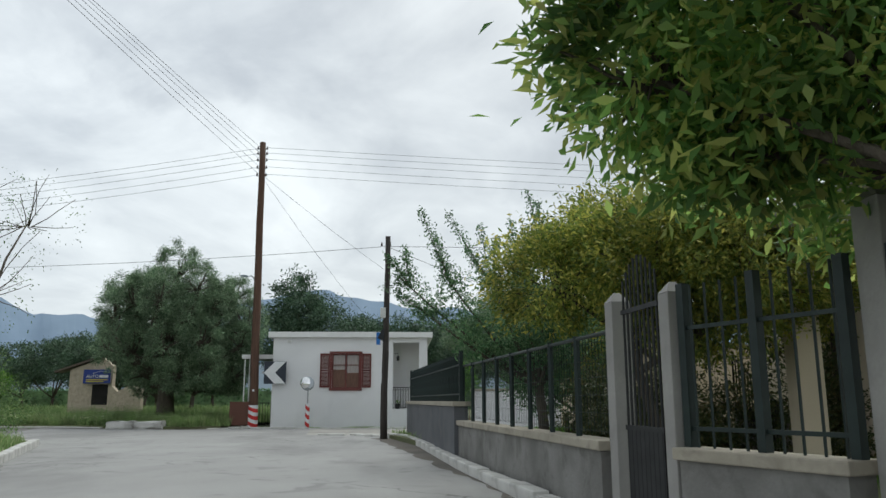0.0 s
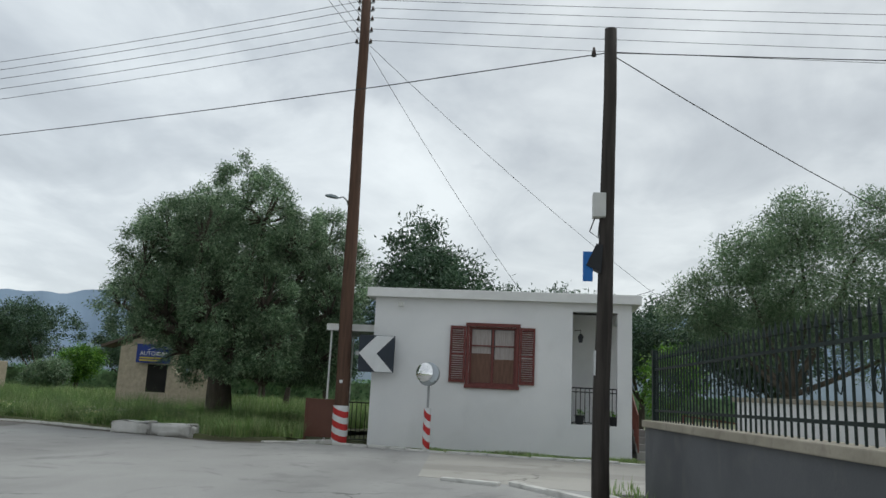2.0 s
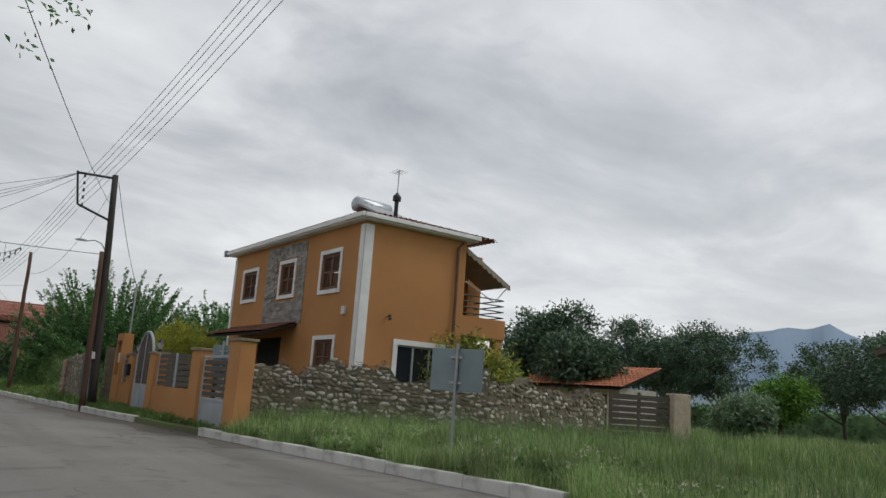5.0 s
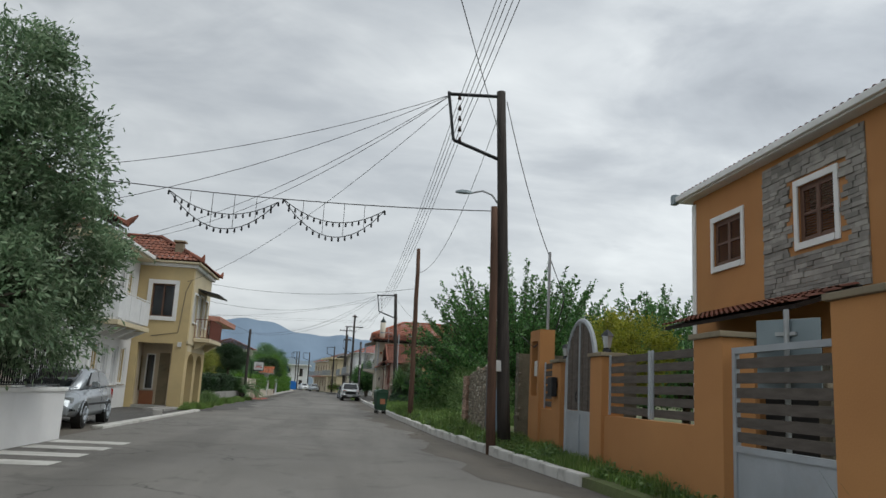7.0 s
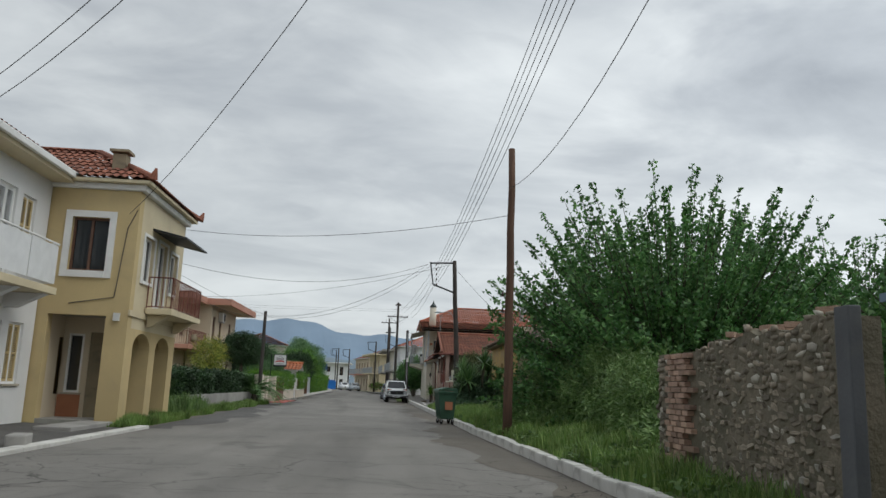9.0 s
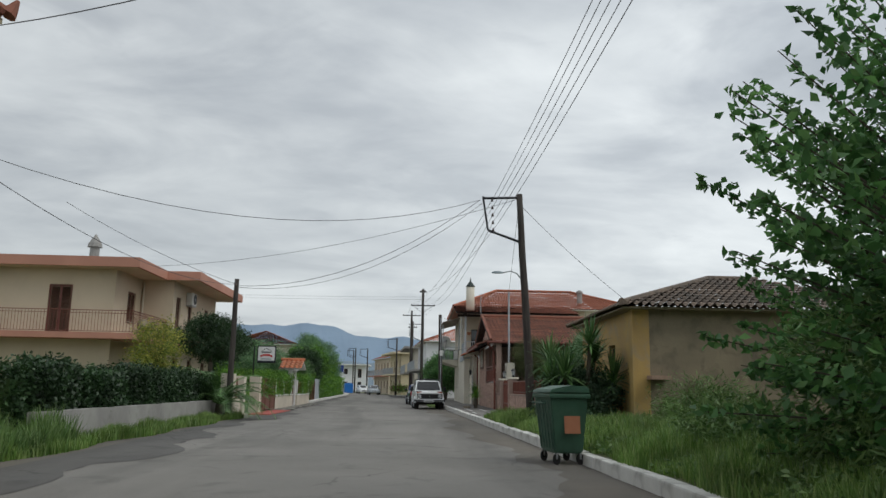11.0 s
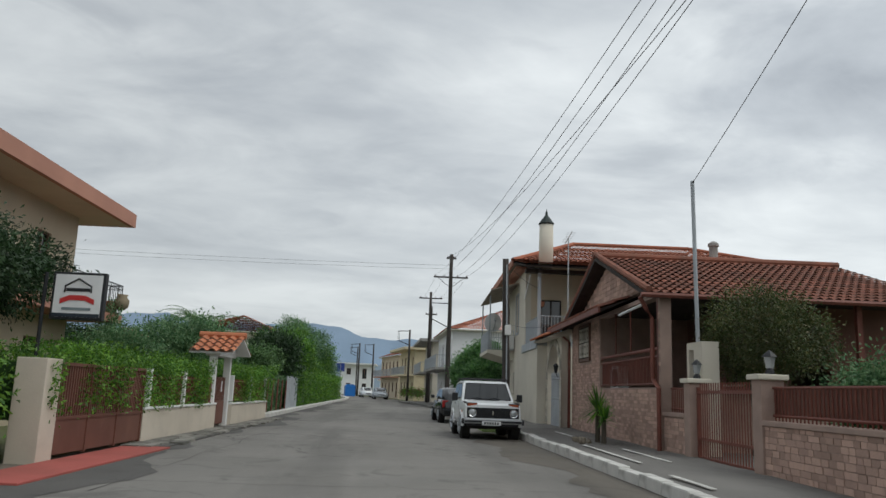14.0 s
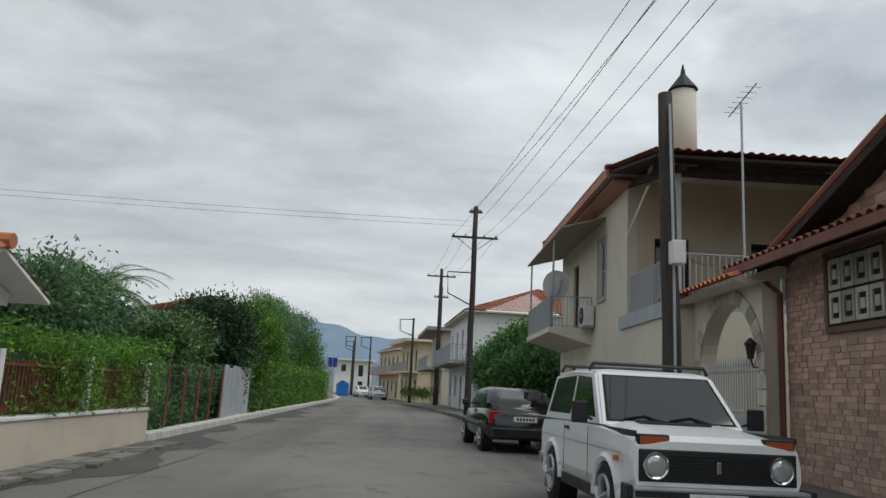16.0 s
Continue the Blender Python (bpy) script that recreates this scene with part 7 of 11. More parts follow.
    part("tiled_slope", roof(bmesh.new(), (1.25, 0.55, 2.1), (0, -1, 0), (-1, 0, 0.38), 1.3, 1.32, amp=0.06, pitch=0.24, row=0.32), M["tilenew"], k)
    part("roof_deck", prism(bmesh.new(), [(-1.22, 2.06), (0, 2.53), (1.22, 2.06), (1.22, 2.1), (0, 2.57), (-1.22, 2.1)], "y", -0.7, 0.5), M["whitetrim"], k)
    part("ridge_tile", T([(0, -0.78, 2.64), (0, 0.58, 2.64)], 0.09, 8), M["tilenew"], k)
    d = part("gate_leaf", B(-0.76, 0.76, -0.14, -0.1, 0.08, 0.75), M["brownplate"], k, "brown double gate leaf")
    for i in range(16):
        part("bar", B(-0.75 + i * 0.095, -0.75 + i * 0.095 + 0.045, -0.135, -0.105, 0.75, 1.42), M["brownplate"], d)
    part("notice", B(-0.38, -0.26, -0.098, -0.092, 1.0, 1.3), M["panelwhite"], k, "small white notice")


pillar_fence()
t = thing("shop_sign", "white hanging shop sign with red ribbon emblem on a pole", "sign", (-86.9, 24.15, 0))
part("post", T([(0, -0.12, 0), (0, -0.12, 2.85)], 0.03, 8), M["black"], t)
part("panel", B(-0.06, 0.06, 0.02, 0.82, 2.12, 2.86, bev=0.01), M["black"], t, "dark sign frame")
part("face", B(0.062, 0.068, 0.06, 0.78, 2.16, 2.82), M["panelwhite"], t, "white printed face")
part("ribbon", (lambda bm: prism(bm, [(0.16, 2.36), (0.3, 2.42), (0.54, 2.42), (0.68, 2.36), (0.68, 2.44), (0.54, 2.5), (0.3, 2.5), (0.16, 2.44)], "x", 0.07, 0.074))(bmesh.new()), M["red"], t, "red ribbon mark")
part("emblem", T([(0.072, 0.22, 2.54), (0.072, 0.22, 2.64), (0.072, 0.42, 2.76), (0.072, 0.62, 2.64), (0.072, 0.62, 2.54)], 0.014, 5), M["black"], t, "dark house outline mark")
part("text_bar", B(0.07, 0.074, 0.24, 0.6, 2.56, 2.61), M["black"], t)
part("text_bar", B(0.07, 0.074, 0.2, 0.64, 2.27, 2.31), M["signback"], t)
part("footer", B(0.07, 0.074, 0.06, 0.78, 2.16, 2.22), M["navy"], t)

# red ramp, flagstones along the wall
ramp = part("driveway_ramp", B(-89.9, -84.2, 24.45, 25.3, -0.05, 0.035, bev=0.01), M["redmat"])
tagged(ramp, "worn red painted driveway ramp", "ramp", kind="structure")
fl = thing("flagstone_pavement", "uneven grey flagstone pavement along the beige wall", "pavement", (0, 0, 0), kind="structure")
rng = rng_of(31)
base = part("bed", slab(bmesh.new(), [(-104.6, 24.38), (-90.0, 24.42), (-90.0, 25.2), (-104.6, 24.95)], -0.1, 0.03), M["patch"], fl)
x = -104.5
while x < -90.2:
    w = rng.uniform(0.35, 0.75)
    y = 24.44
    while y < 25.0 - (-90 - x) * 0.004:
        h = rng.uniform(0.22, 0.42)
        j = rng.uniform(-0.03, 0.03, 8)
        p = [(x + 0.02 + j[0], y + 0.02 + j[1]), (x + w - 0.02 + j[2], y + 0.02 + j[3]), (x + w - 0.02 + j[4], y + h - 0.02 + j[5]), (x + 0.02 + j[6], y + h - 0.02 + j[7])]
        part("flagstone", slab(bmesh.new(), p, 0.0, 0.045 + rng.uniform(0, 0.015)), M["flag"], fl)
        y += h
    x += w

# ---- right side of the street ----
def stone_kinds(seed, n=12):
    """Shared rough field stones, about one metre across, to be scaled."""
    rng = rng_of(seed)
    out = []
    for k in range(n):
        bm = bmesh.new()
        bmesh.ops.create_icosphere(bm, subdivisions=1, radius=0.62)
        cut = [Vector((rng.normal(0, 0.25), sy, rng.normal(0, 0.25))).normalized() for sy in (1, -1)] + [Vector((math.cos(q * 1.57 + rng.normal(0, 0.35)), 0.1, math.sin(q * 1.57 + rng.normal(0, 0.35)))).normalized() for q in range(4)]
        for v in bm.verts:
            for c in cut:
                d = v.co.dot(c)
                if d > 0.36:
                    v.co -= c * (d - 0.36)
            v.co += Vector(rng.normal(0, 0.03, 3))
        me = bpy.data.meshes.new("stone")
        bm.to_mesh(me)
        bm.free()
        out.append(me)
    return out


STONES, STONES_PALE = stone_kinds(5), stone_kinds(6)
for me in STONES:
    me.materials.append(M["stone"])
for me in STONES_PALE:
    me.materials.append(M["stonepale"])


def stone_points(me):
    v = np.empty(len(me.vertices) * 3, np.float32)
    me.vertices.foreach_get("co", v)
    return v.reshape(-1, 3), np.array([tuple(p.vertices) for p in me.polygons])


def rubble(t, a0, a1, z0, top, d, s, size, seed, pale=0.3, limit=290, bare=0.06):
    """Field stones of uneven size bedded in a wall face at depth d, outside towards s; top(a) gives the broken top. Past the limit they are joined."""
    rng = rng_of(seed)
    made = 0
    V, F, W, G, nv, ng = [], [], [], [], 0, 0
    z = z0
    while z < z0 + 2.6:
        h = size * rng.uniform(0.45, 0.8)
        a = a0 - rng.uniform(0.0, size)
        while a < a1:
            w = size * rng.choice([0.5, 0.75, 1.0, 1.3, 1.75], p=[0.2, 0.27, 0.27, 0.18, 0.08])
            ac, zc = a + w / 2, z + h / 2 + rng.normal(0, 0.12 * size)
            if a0 < ac < a1 and zc + h * 0.3 < top(ac) and rng.random() > bare:
                pl = rng.random() < pale
                me = (STONES_PALE if pl else STONES)[int(rng.integers(12))]
                loc = Vector((ac, d - s * rng.uniform(0.005, 0.035), zc))
                rot = Euler((rng.normal(0, 0.06), rng.normal(0, 0.22), rng.normal(0, 0.06)))
                sc = Vector((w * 1.05, 0.075, h * rng.uniform(0.95, 1.25)))
                if made < limit:
                    o = new("stone", me)
                    o.parent, o.location, o.rotation_euler, o.scale = t, loc, rot, sc
                    made += 1
                else:
                    v, f = stone_points(me)
                    v = (v * np.array(sc)) @ np.array(rot.to_matrix()).T + np.array(loc)
                    (W if pl else V).append(v)
                    (G if pl else F).append(f + (ng if pl else nv))
                    ng, nv = ng + len(v) * pl, nv + len(v) * (not pl)
            a += w
        z += h * 0.95
    for v, f, m in ((V, F, "stone"), (W, G, "stonepale")):
        if v:
            tagged(mesh_np("stone_course", np.concatenate(v), np.concatenate(f), M[m + "j"], t), kind="stuff")


def rough_core(bm, a0, a1, d0, d1, z0, top, seed, axis="x", n=24):
    pts = [(a0 + (a1 - a0) * k / n) for k in range(n + 1)]
    poly = [(a0, z0)] + [(a1, z0)] + [(a, top(a) - 0.05) for a in pts[::-1]]
    prism(bm, poly, "y" if axis == "x" else "x", d0, d1)
    return bm


def field_wall():
    runs = (((-31.9, 37.0), (-28.9, 42.2), 11, 1.0), ((-28.9, 42.2), (-29.5, 47.6), 12, 0.92))
    for (x0, y0), (x1, y1), seed, k in runs:
        L = math.hypot(x1 - x0, y1 - y0)
        t = thing("rubble_wall", "old tumbledown rubble stone wall in tall grass", "stone wall", (x0, y0, 0.1), math.degrees(math.atan2(y1 - y0, x1 - x0)), "rubble walls")
        top = lambda a: k * (1.84 + 0.16 * math.sin(a * 1.5 + seed) + 0.12 * math.sin(a * 4.3 + 1) + 0.08 * math.sin(a * 9 + seed))
        part("core", rough_core(bmesh.new(), 0, L, 0.03, 0.42, -0.3, top, 3, n=60), M["mortar"], t)
        rubble(t, 0.0, L, 0.05, top, 0.02, -1, 0.2, seed, 0.48 if seed == 11 else 0.3, 240)
        rng = rng_of(9)
        n = 700
        a = rng.uniform(0, L, n)
        a = a[np.sin(a * 3.1) > -0.2]
        n = len(a)
        c = np.stack([a, rng.uniform(0.0, 0.4, n), np.array([top(x) for x in a]) + rng.normal(0, 0.05, n)], 1)
        leaves("dry_growth", c, np.tile([0.0, 0, 1.0], (n, 1)), 0.16, 0.02, M["twig"], t, rng)
    w2 = thing("rubble_wall", "dark end of the rubble wall beside the gate", "stone wall", (-32.1, 36.2, 0.1), 76, "rubble walls")
    part("core", rough_core(bmesh.new(), 0, 0.9, 0.03, 0.4, -0.3, lambda a: 1.8, 3), M["mortar"], w2)
    rubble(w2, 0, 0.9, 0.0, lambda a: 1.8, 0.02, -1, 0.2, 17, 0.1)


field_wall()


def lot_wall():
    t = thing("rubble_wall", "mossy rubble stone wall with a patch of exposed brick", "stone wall", (-49.6, 35.0, 0.3), -1, "rubble walls")
    top = lambda a: 1.66 + 0.05 * math.sin(a * 3) + 0.03 * math.sin(a * 9) + (0.1 if a > 3 else 0)
    part("core", rough_core(bmesh.new(), 1.6, 4.82, 0.02, 0.42, -0.4, top, 3, n=40), M["mortar"], t)
    rubble(t, 1.72, 4.75, 0.0, top, 0.012, -1, 0.13, 21, 0.13, bare=0.24)
    part("brick_pier_core", B(0.15, 1.62, 0.04, 0.4, -0.4, 1.56), M["mortar"], t)
    rng = rng_of(4)
    bmesh_brick = bpy.data.meshes.new("brick")
    bm = B(-0.5, 0.5, -0.5, 0.5, -0.5, 0.5)
    bm.to_mesh(bmesh_brick)
    bm.free()
    bmesh_brick.materials.append(M["brick"])
    for r in range(21):
        a = 0.75 if r % 2 else 0.65
        while a < 1.35 + 0.15 * math.sin(r * 1.9):
            o = new("brick", bmesh_brick)
            o.parent = t
            w = 0.2
            o.location, o.scale = (a + 0.1, 0.0 + rng.normal(0, 0.008), 0.03 + r * 0.074), (w - 0.012, 0.1, 0.062)
            a += 0.205
    rubble(t, 0.15, 0.75, 0.0, lambda a: 1.56, 0.02, -1, 0.15, 22, 0.2, 60)
    for k in range(10):
        o = new("brick", bmesh_brick)
        o.parent = t
        o.location, o.scale, o.rotation_euler = (1.7 + k * 0.3, 0.2, top(1.7 + k * 0.3) + 0.01), (0.22, 0.1, 0.06), (0, 0, rng.normal(0, 0.4))
    part("end_pier", B(4.84, 5.06, -0.02, 0.1, -0.4, 1.8, bev=0.015), M["darkgrey"], t, "cracked dark grey concrete pier")
    g = thing("blue_gate", "faded blue sheet-metal yard gate with barred top", "gate", (-44.38, 35.1, 0.35), -1)
    part("leaf", B(0.02, 0.56, -0.02, 0.02, 0, 1.1), M["bluegate"], g)
    part("leaf", B(0.58, 1.12, -0.02, 0.02, 0, 1.1), M["bluegate"], g)
    part("top_rail", B(0.0, 1.14, -0.03, 0.03, 1.76, 1.83), M["bluegate"], g)
    for k in range(10):
        part("bar", T([(0.06 + k * 0.113, 0, 1.1), (0.06 + k * 0.113, 0, 1.77)], 0.012, 5), M["bluegate"], g)
    for k in range(3):
        part("scroll", T([(0.2 + k * 0.33 + 0.07 * math.cos(q), 0, 1.28 + 0.1 * math.sin(q)) for q in [i * 0.7 for i in range(10)]], 0.009, 4), M["bluegate"], g)
    w = thing("rubble_wall", "tall mossy rubble wall beside the pillar", "stone wall", (-43.2, 35.35, 0.3), 0, "rubble walls")
    part("core", rough_core(bmesh.new(), -0.1, 0.2, 0, 3.0, -0.4, lambda a: 2.1, 3), M["mortar"], w)
    rubble(w, -0.1, 0.2, 0.0, lambda a: 2.1, 0.0, -1, 0.17, 28, 0.1)
    part("core_side", B(0.2, 3.0, 1.2, 1.6, -0.4, 2.0), M["mortar"], w)
    rubble(w, 0.25, 3.0, 0.0, lambda a: 2.05 + 0.06 * math.sin(a * 4), 1.2, -1, 0.18, 29, 0.1)


lot_wall()


def wheelie_bin(at, turn, label="large dark green plastic wheeled refuse container", group="refuse containers"):
    t = thing("refuse_container", label, "refuse container", at, turn, group)
    bm = bmesh.new()
    lo = [(-0.5, -0.36), (0.5, -0.36), (0.5, 0.36), (-0.5, 0.36)]
    hi = [(-0.62, -0.5), (0.62, -0.5), (0.62, 0.46), (-0.62, 0.46)]
    a = [bm.verts.new((x, y, 0.18)) for x, y in lo]
    b = [bm.verts.new((x, y, 1.08)) for x, y in hi]
    bm.faces.new(a[::-1])
    bm.faces.new(b)
    for i in range(4):
        bm.faces.new((a[i], a[(i + 1) % 4], b[(i + 1) % 4], b[i]))
    bmesh.ops.bevel(bm, geom=bm.edges[:], offset=0.03, segments=2, affect="EDGES")
    part("body", bm, M["binplastic"], t)
    for k in range(5):
        x = -0.42 + k * 0.21
        bm = prism(bmesh.new(), [(-0.375, 0.25), (-0.515, 1.02), (-0.53, 1.02), (-0.395, 0.25)], "x", x - 0.02, x + 0.02)
        part("rib", bm, M["binplastic"], t)
    part("rim", B(-0.66, 0.66, -0.54, 0.5, 1.06, 1.13, bev=0.02), M["binplastic"], t)
    lid = prism(bmesh.new(), [(-0.55, 1.14), (-0.5, 1.2), (0.0, 1.27), (0.45, 1.25), (0.5, 1.14)], "x", -0.66, 0.66)
    bmesh.ops.bevel(lid, geom=lid.edges[:], offset=0.02, segments=2, affect="EDGES")
    part("lid", lid, M["binplastic"], t, "domed lid")
    for x in (-0.45, 0.45):
        for y in (-0.3, 0.3):
            w = part("wheel", T([(x - 0.025, y, 0.09), (x + 0.025, y, 0.09)], 0.09, 14), M["rubber"], t)
            part("fork", B(x - 0.04, x + 0.04, y - 0.02, y + 0.02, 0.09, 0.19), M["steel"], w)
    part("handle", T([(-0.4, -0.56, 0.98), (-0.4, -0.62, 0.98), (0.4, -0.62, 0.98), (0.4, -0.56, 0.98)], 0.018, 6), M["binplastic"], t)
    return t


bin1 = wheelie_bin((-65.85, 33.24, 0.0), 6)
bin1.scale = (0.8, 0.66, 1.0)
part("sticker", (lambda b: bmesh.ops.transform(b, matrix=pose(0.585, 0.05, 0.7, 0, -8, 0), verts=b.verts) or b)(B(0.0, 0.006, -0.2, 0.2, -0.2, 0.2)), M["terracotta"], bin1, "faded reddish sticker")


def old_house():
    t = thing("old_ochre_house", "derelict single-storey ochre house with weathered tiled roof", "house", (-79.0, 36.7, 0.3), -1.5)
    part("street_wall", wall(bmesh.new(), "x", 0, 6.5, -0.3, 3.1, 0, 0.4, [(3.75, 4.5, 0.2, 2.2)]), M["oldyellow"], t)
    part("near_wall", wall(bmesh.new(), "y", 0.4, 8, -0.3, 3.1, 6.1, 6.5), M["oldgrey"], t)
    part("far_wall", wall(bmesh.new(), "y", 0.4, 8, -0.3, 3.1, 0, 0.4), M["oldgrey"], t)
    part("rear_wall", wall(bmesh.new(), "x", 0.4, 6.1, -0.3, 3.1, 7.6, 8), M["oldgrey"], t)
    # No door leaf: a near-black panel replaces the unlit room behind.
    part("door", B(3.77, 4.48, 0.12, 0.16, 0.2, 2.13), M["dark"], t, "near-black panel standing in for the unlit doorway")
    part("pilaster", B(6.2, 6.56, -0.06, -0.003, -0.3, 3.1), M["oldyellow"], t)
    keep = lambda W: (lambda a, b: b * 0.947 < a < W - b * 0.947)
    part("street_slope", roof(bmesh.new(), (-0.45, -0.45, 3.05), (1, 0, 0), (0, 1, 0.34), 7.4, 3.9, keep(7.4), amp=0.06), M["tileold"], t)
    part("near_slope", roof(bmesh.new(), (6.95, -0.45, 3.05), (0, 1, 0), (-1, 0, 0.34), 8.9, 3.9, keep(8.9), amp=0.06), M["tileold"], t)
    part("far_slope", roof(bmesh.new(), (-0.45, 8.45, 3.05), (0, -1, 0), (1, 0, 0.34), 8.9, 3.9, keep(8.9), amp=0.06), M["tileold"], t)
    part("ridge_cap", T([(6.95, -0.45, 3.12), (3.25, 3.25, 4.36), (3.25, 4.75, 4.36)], 0.09, 7), M["tileold"], t)
    part("ridge_cap", T([(-0.45, -0.45, 3.12), (3.25, 3.25, 4.36)], 0.09, 7), M["tileold"], t)
    part("ceiling", B(-0.35, 6.85, -0.35, 8.35, 3.0, 3.04), M["oldgrey"], t)
    part("eaves_finial", prism(bmesh.new(), [(-0.55, 3.05), (-0.25, 3.1), (-0.42, 3.26)], "x", 6.75, 7.0), M["tileold"], t)
    part("lean_wall", B(6.52, 7.5, 1.4, 1.7, -0.3, 1.2), M["oldgrey"], t)
    part("brick_ledge", B(6.52, 7.0, 0.3, 0.8, 1.2, 1.3), M["brick"], t)
    return t


old_house()


def courses(t, f, a0, a1, z0, z1, holes, L, H, n_parts, seed, proud=0.018):
    """Split-stone courses on a wall face: the first n_parts as pieces, the rest joined."""
    rng = rng_of(seed)
    me = bpy.data.meshes.new("facing_stone")
    bm = B(-0.5, 0.5, -0.5, 0.5, -0.5, 0.5)
    bmesh.ops.bevel(bm, geom=[e for e in bm.edges], offset=0.07, segments=1, affect="EDGES")
    bm.to_mesh(me)
    bm.free()
    me.materials.append(M["facing"])
    rest = bmesh.new()
    made, z, r = 0, z0, 0
    while z < z1 - 0.03:
        h = min(H * rng.uniform(0.85, 1.15), z1 - z)
        a = a0
        while a < a1 - 0.02:
            w = min(L * rng.uniform(0.55, 1.4), a1 - a)
            if a1 - (a + w) < 0.08:
                w = a1 - a
            if not any(a < q[1] and a + w > q[0] and z < q[3] and z + h > q[2] for q in holes):
                o0 = rng.uniform(0.4, 1) * proud
                p, q = f(a + 0.006, 0.002, z + 0.006), f(a + w - 0.006, o0, z + h - 0.006)
                if made < n_parts and z > 0.35:
                    o = new("facing_stone", me)
                    o.parent = t
                    o.location = [(u + v) / 2 for u, v in zip(p, q)]
                    o.scale = [max(abs(u - v), 0.004) for u, v in zip(p, q)]
                    made += 1
                else:
                    box(rest, p[0], q[0], p[1], q[1], p[2], q[2])
            a += w
        z += h
        r += 1
    tagged(part("facing_course", rest, M["facingj"], t), kind="stuff")


def brick_house():
    t = thing("stone_faced_house", "house faced in pinkish split stone with veranda and red tiled roof", "house", (-101.4, 35.35, 0.1), -0.6)
    # street face at y = 0; x runs from the far corner (0) to the veranda's near end (10)
    WIN = (1.35, 2.75, 2.35, 3.35)
    VER = (4.1, 9.6, 1.42, 3.45)
    part("street_wall", wall(bmesh.new(), "x", 0, 9.75, -0.3, 3.55, 0, 0.25, [VER]), M["facingm"], t)
    part("far_wall", wall(bmesh.new(), "y", 0.25, 6.6, -0.3, 3.55, 0, 0.25), M["facingm"], t)
    part("near_wall", wall(bmesh.new(), "y", 0.25, 6.6, -0.3, 1.42, 9.5, 9.75), M["facingm"], t)
    part("veranda_back", wall(bmesh.new(), "x", 4.1, 8.3, -0.2, 3.5, 2.6, 2.8, [(5.0, 6.0, 1.3, 3.2), (6.9, 8.0, 1.6, 3.1)]), M["brownplate"], t, "shaded red-brown inner wall")
    part("veranda_side", wall(bmesh.new(), "y", 0.25, 2.6, 1.3, 3.5, 4.0, 4.1), M["facingm"], t)
    part("veranda_floor", B(4.1, 9.5, 0.25, 2.6, 1.2, 1.36), M["concrete"], t)
    part("rear_wall", wall(bmesh.new(), "x", 0.25, 8.3, -0.3, 3.5, 6.4, 6.6), M["facingm"], t)
    part("inner_wall", wall(bmesh.new(), "y", 2.8, 6.4, -0.2, 3.5, 8.1, 8.3, [(3.6, 4.6, 1.3, 3.1)]), M["brownplate"], t, "shaded red-brown inner wall")
    part("veranda_floor", B(8.3, 9.5, 2.6, 6.6, 1.2, 1.36), M["concrete"], t)
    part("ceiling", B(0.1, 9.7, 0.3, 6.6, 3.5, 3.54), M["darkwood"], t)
    for y in (2.6, 4.6, 6.5):
        part("veranda_post", B(9.5, 9.62, y - 0.06, y + 0.06, 1.42, 3.5), M["redbrowniron"], t)
    f = oriented("x", 0, -1)
    courses(t, f, 0, 9.75, -0.1, 3.55, [(VER[0], VER[1], VER[2], 9), (WIN[0] - 0.1, WIN[1] + 0.1, WIN[2] - 0.1, WIN[3] + 0.1)], 0.21, 0.085, 300, 41)
    # gable
    part("gable", prism(bmesh.new(), [(0.9, 3.75), (8.5, 3.75), (4.9, 4.95)], "y", 0.05, 0.25), M["facingm"], t)
    bm = bmesh.new()
    rng = rng_of(8)
    z = 3.78
    while z < 4.8:
        lo, hi = 0.9 + (z - 3.75) * (4.0 / 1.2) + 0.4, 8.5 - (z - 3.75) * (3.6 / 1.2) - 0.45
        a = lo
        while a < hi - 0.1:
            w = min(rng.uniform(0.2, 0.42), hi - a)
            box(bm, a, a + w - 0.01, 0.03 - rng.random() * 0.012, 0.048, z, z + 0.12)
            a += w
        z += 0.13
    tagged(part("gable_course", bm, M["facingj"], t), kind="stuff")
    # breeze-block window
    bm = bmesh.new()
    g = part("grille_window", B(WIN[0], WIN[1], -0.03, -0.004, WIN[2], WIN[3]), M["dark"], t, "pierced concrete ventilation window")
    part("frame", (lambda b: [obox(b, f, *q) for q in ((WIN[0] - 0.09, WIN[0], 0.004, 0.06, WIN[2] - 0.09, WIN[3] + 0.09), (WIN[1], WIN[1] + 0.09, 0.004, 0.06, WIN[2] - 0.09, WIN[3] + 0.09), (WIN[0], WIN[1], 0.004, 0.06, WIN[2] - 0.09, WIN[2]), (WIN[0], WIN[1], 0.004, 0.06, WIN[3], WIN[3] + 0.09))] and b)(bmesh.new()), M["brownwood"], g)
    for i in range(4):
        for j in range(2):
            a, z = WIN[0] + 0.04 + i * 0.335, WIN[2] + 0.04 + j * 0.48
            part("block", (lambda b: [obox(b, f, *q) for q in ((a, a + 0.06, 0.03, 0.06, z, z + 0.44), (a + 0.25, a + 0.31, 0.03, 0.06, z, z + 0.44), (a + 0.06, a + 0.25, 0.03, 0.06, z, z + 0.07), (a + 0.06, a + 0.25, 0.03, 0.06, z + 0.37, z + 0.44), (a + 0.1, a + 0.21, 0.03, 0.055, z + 0.15, z + 0.29))] and b)(bmesh.new()), M["stonepale"], g)
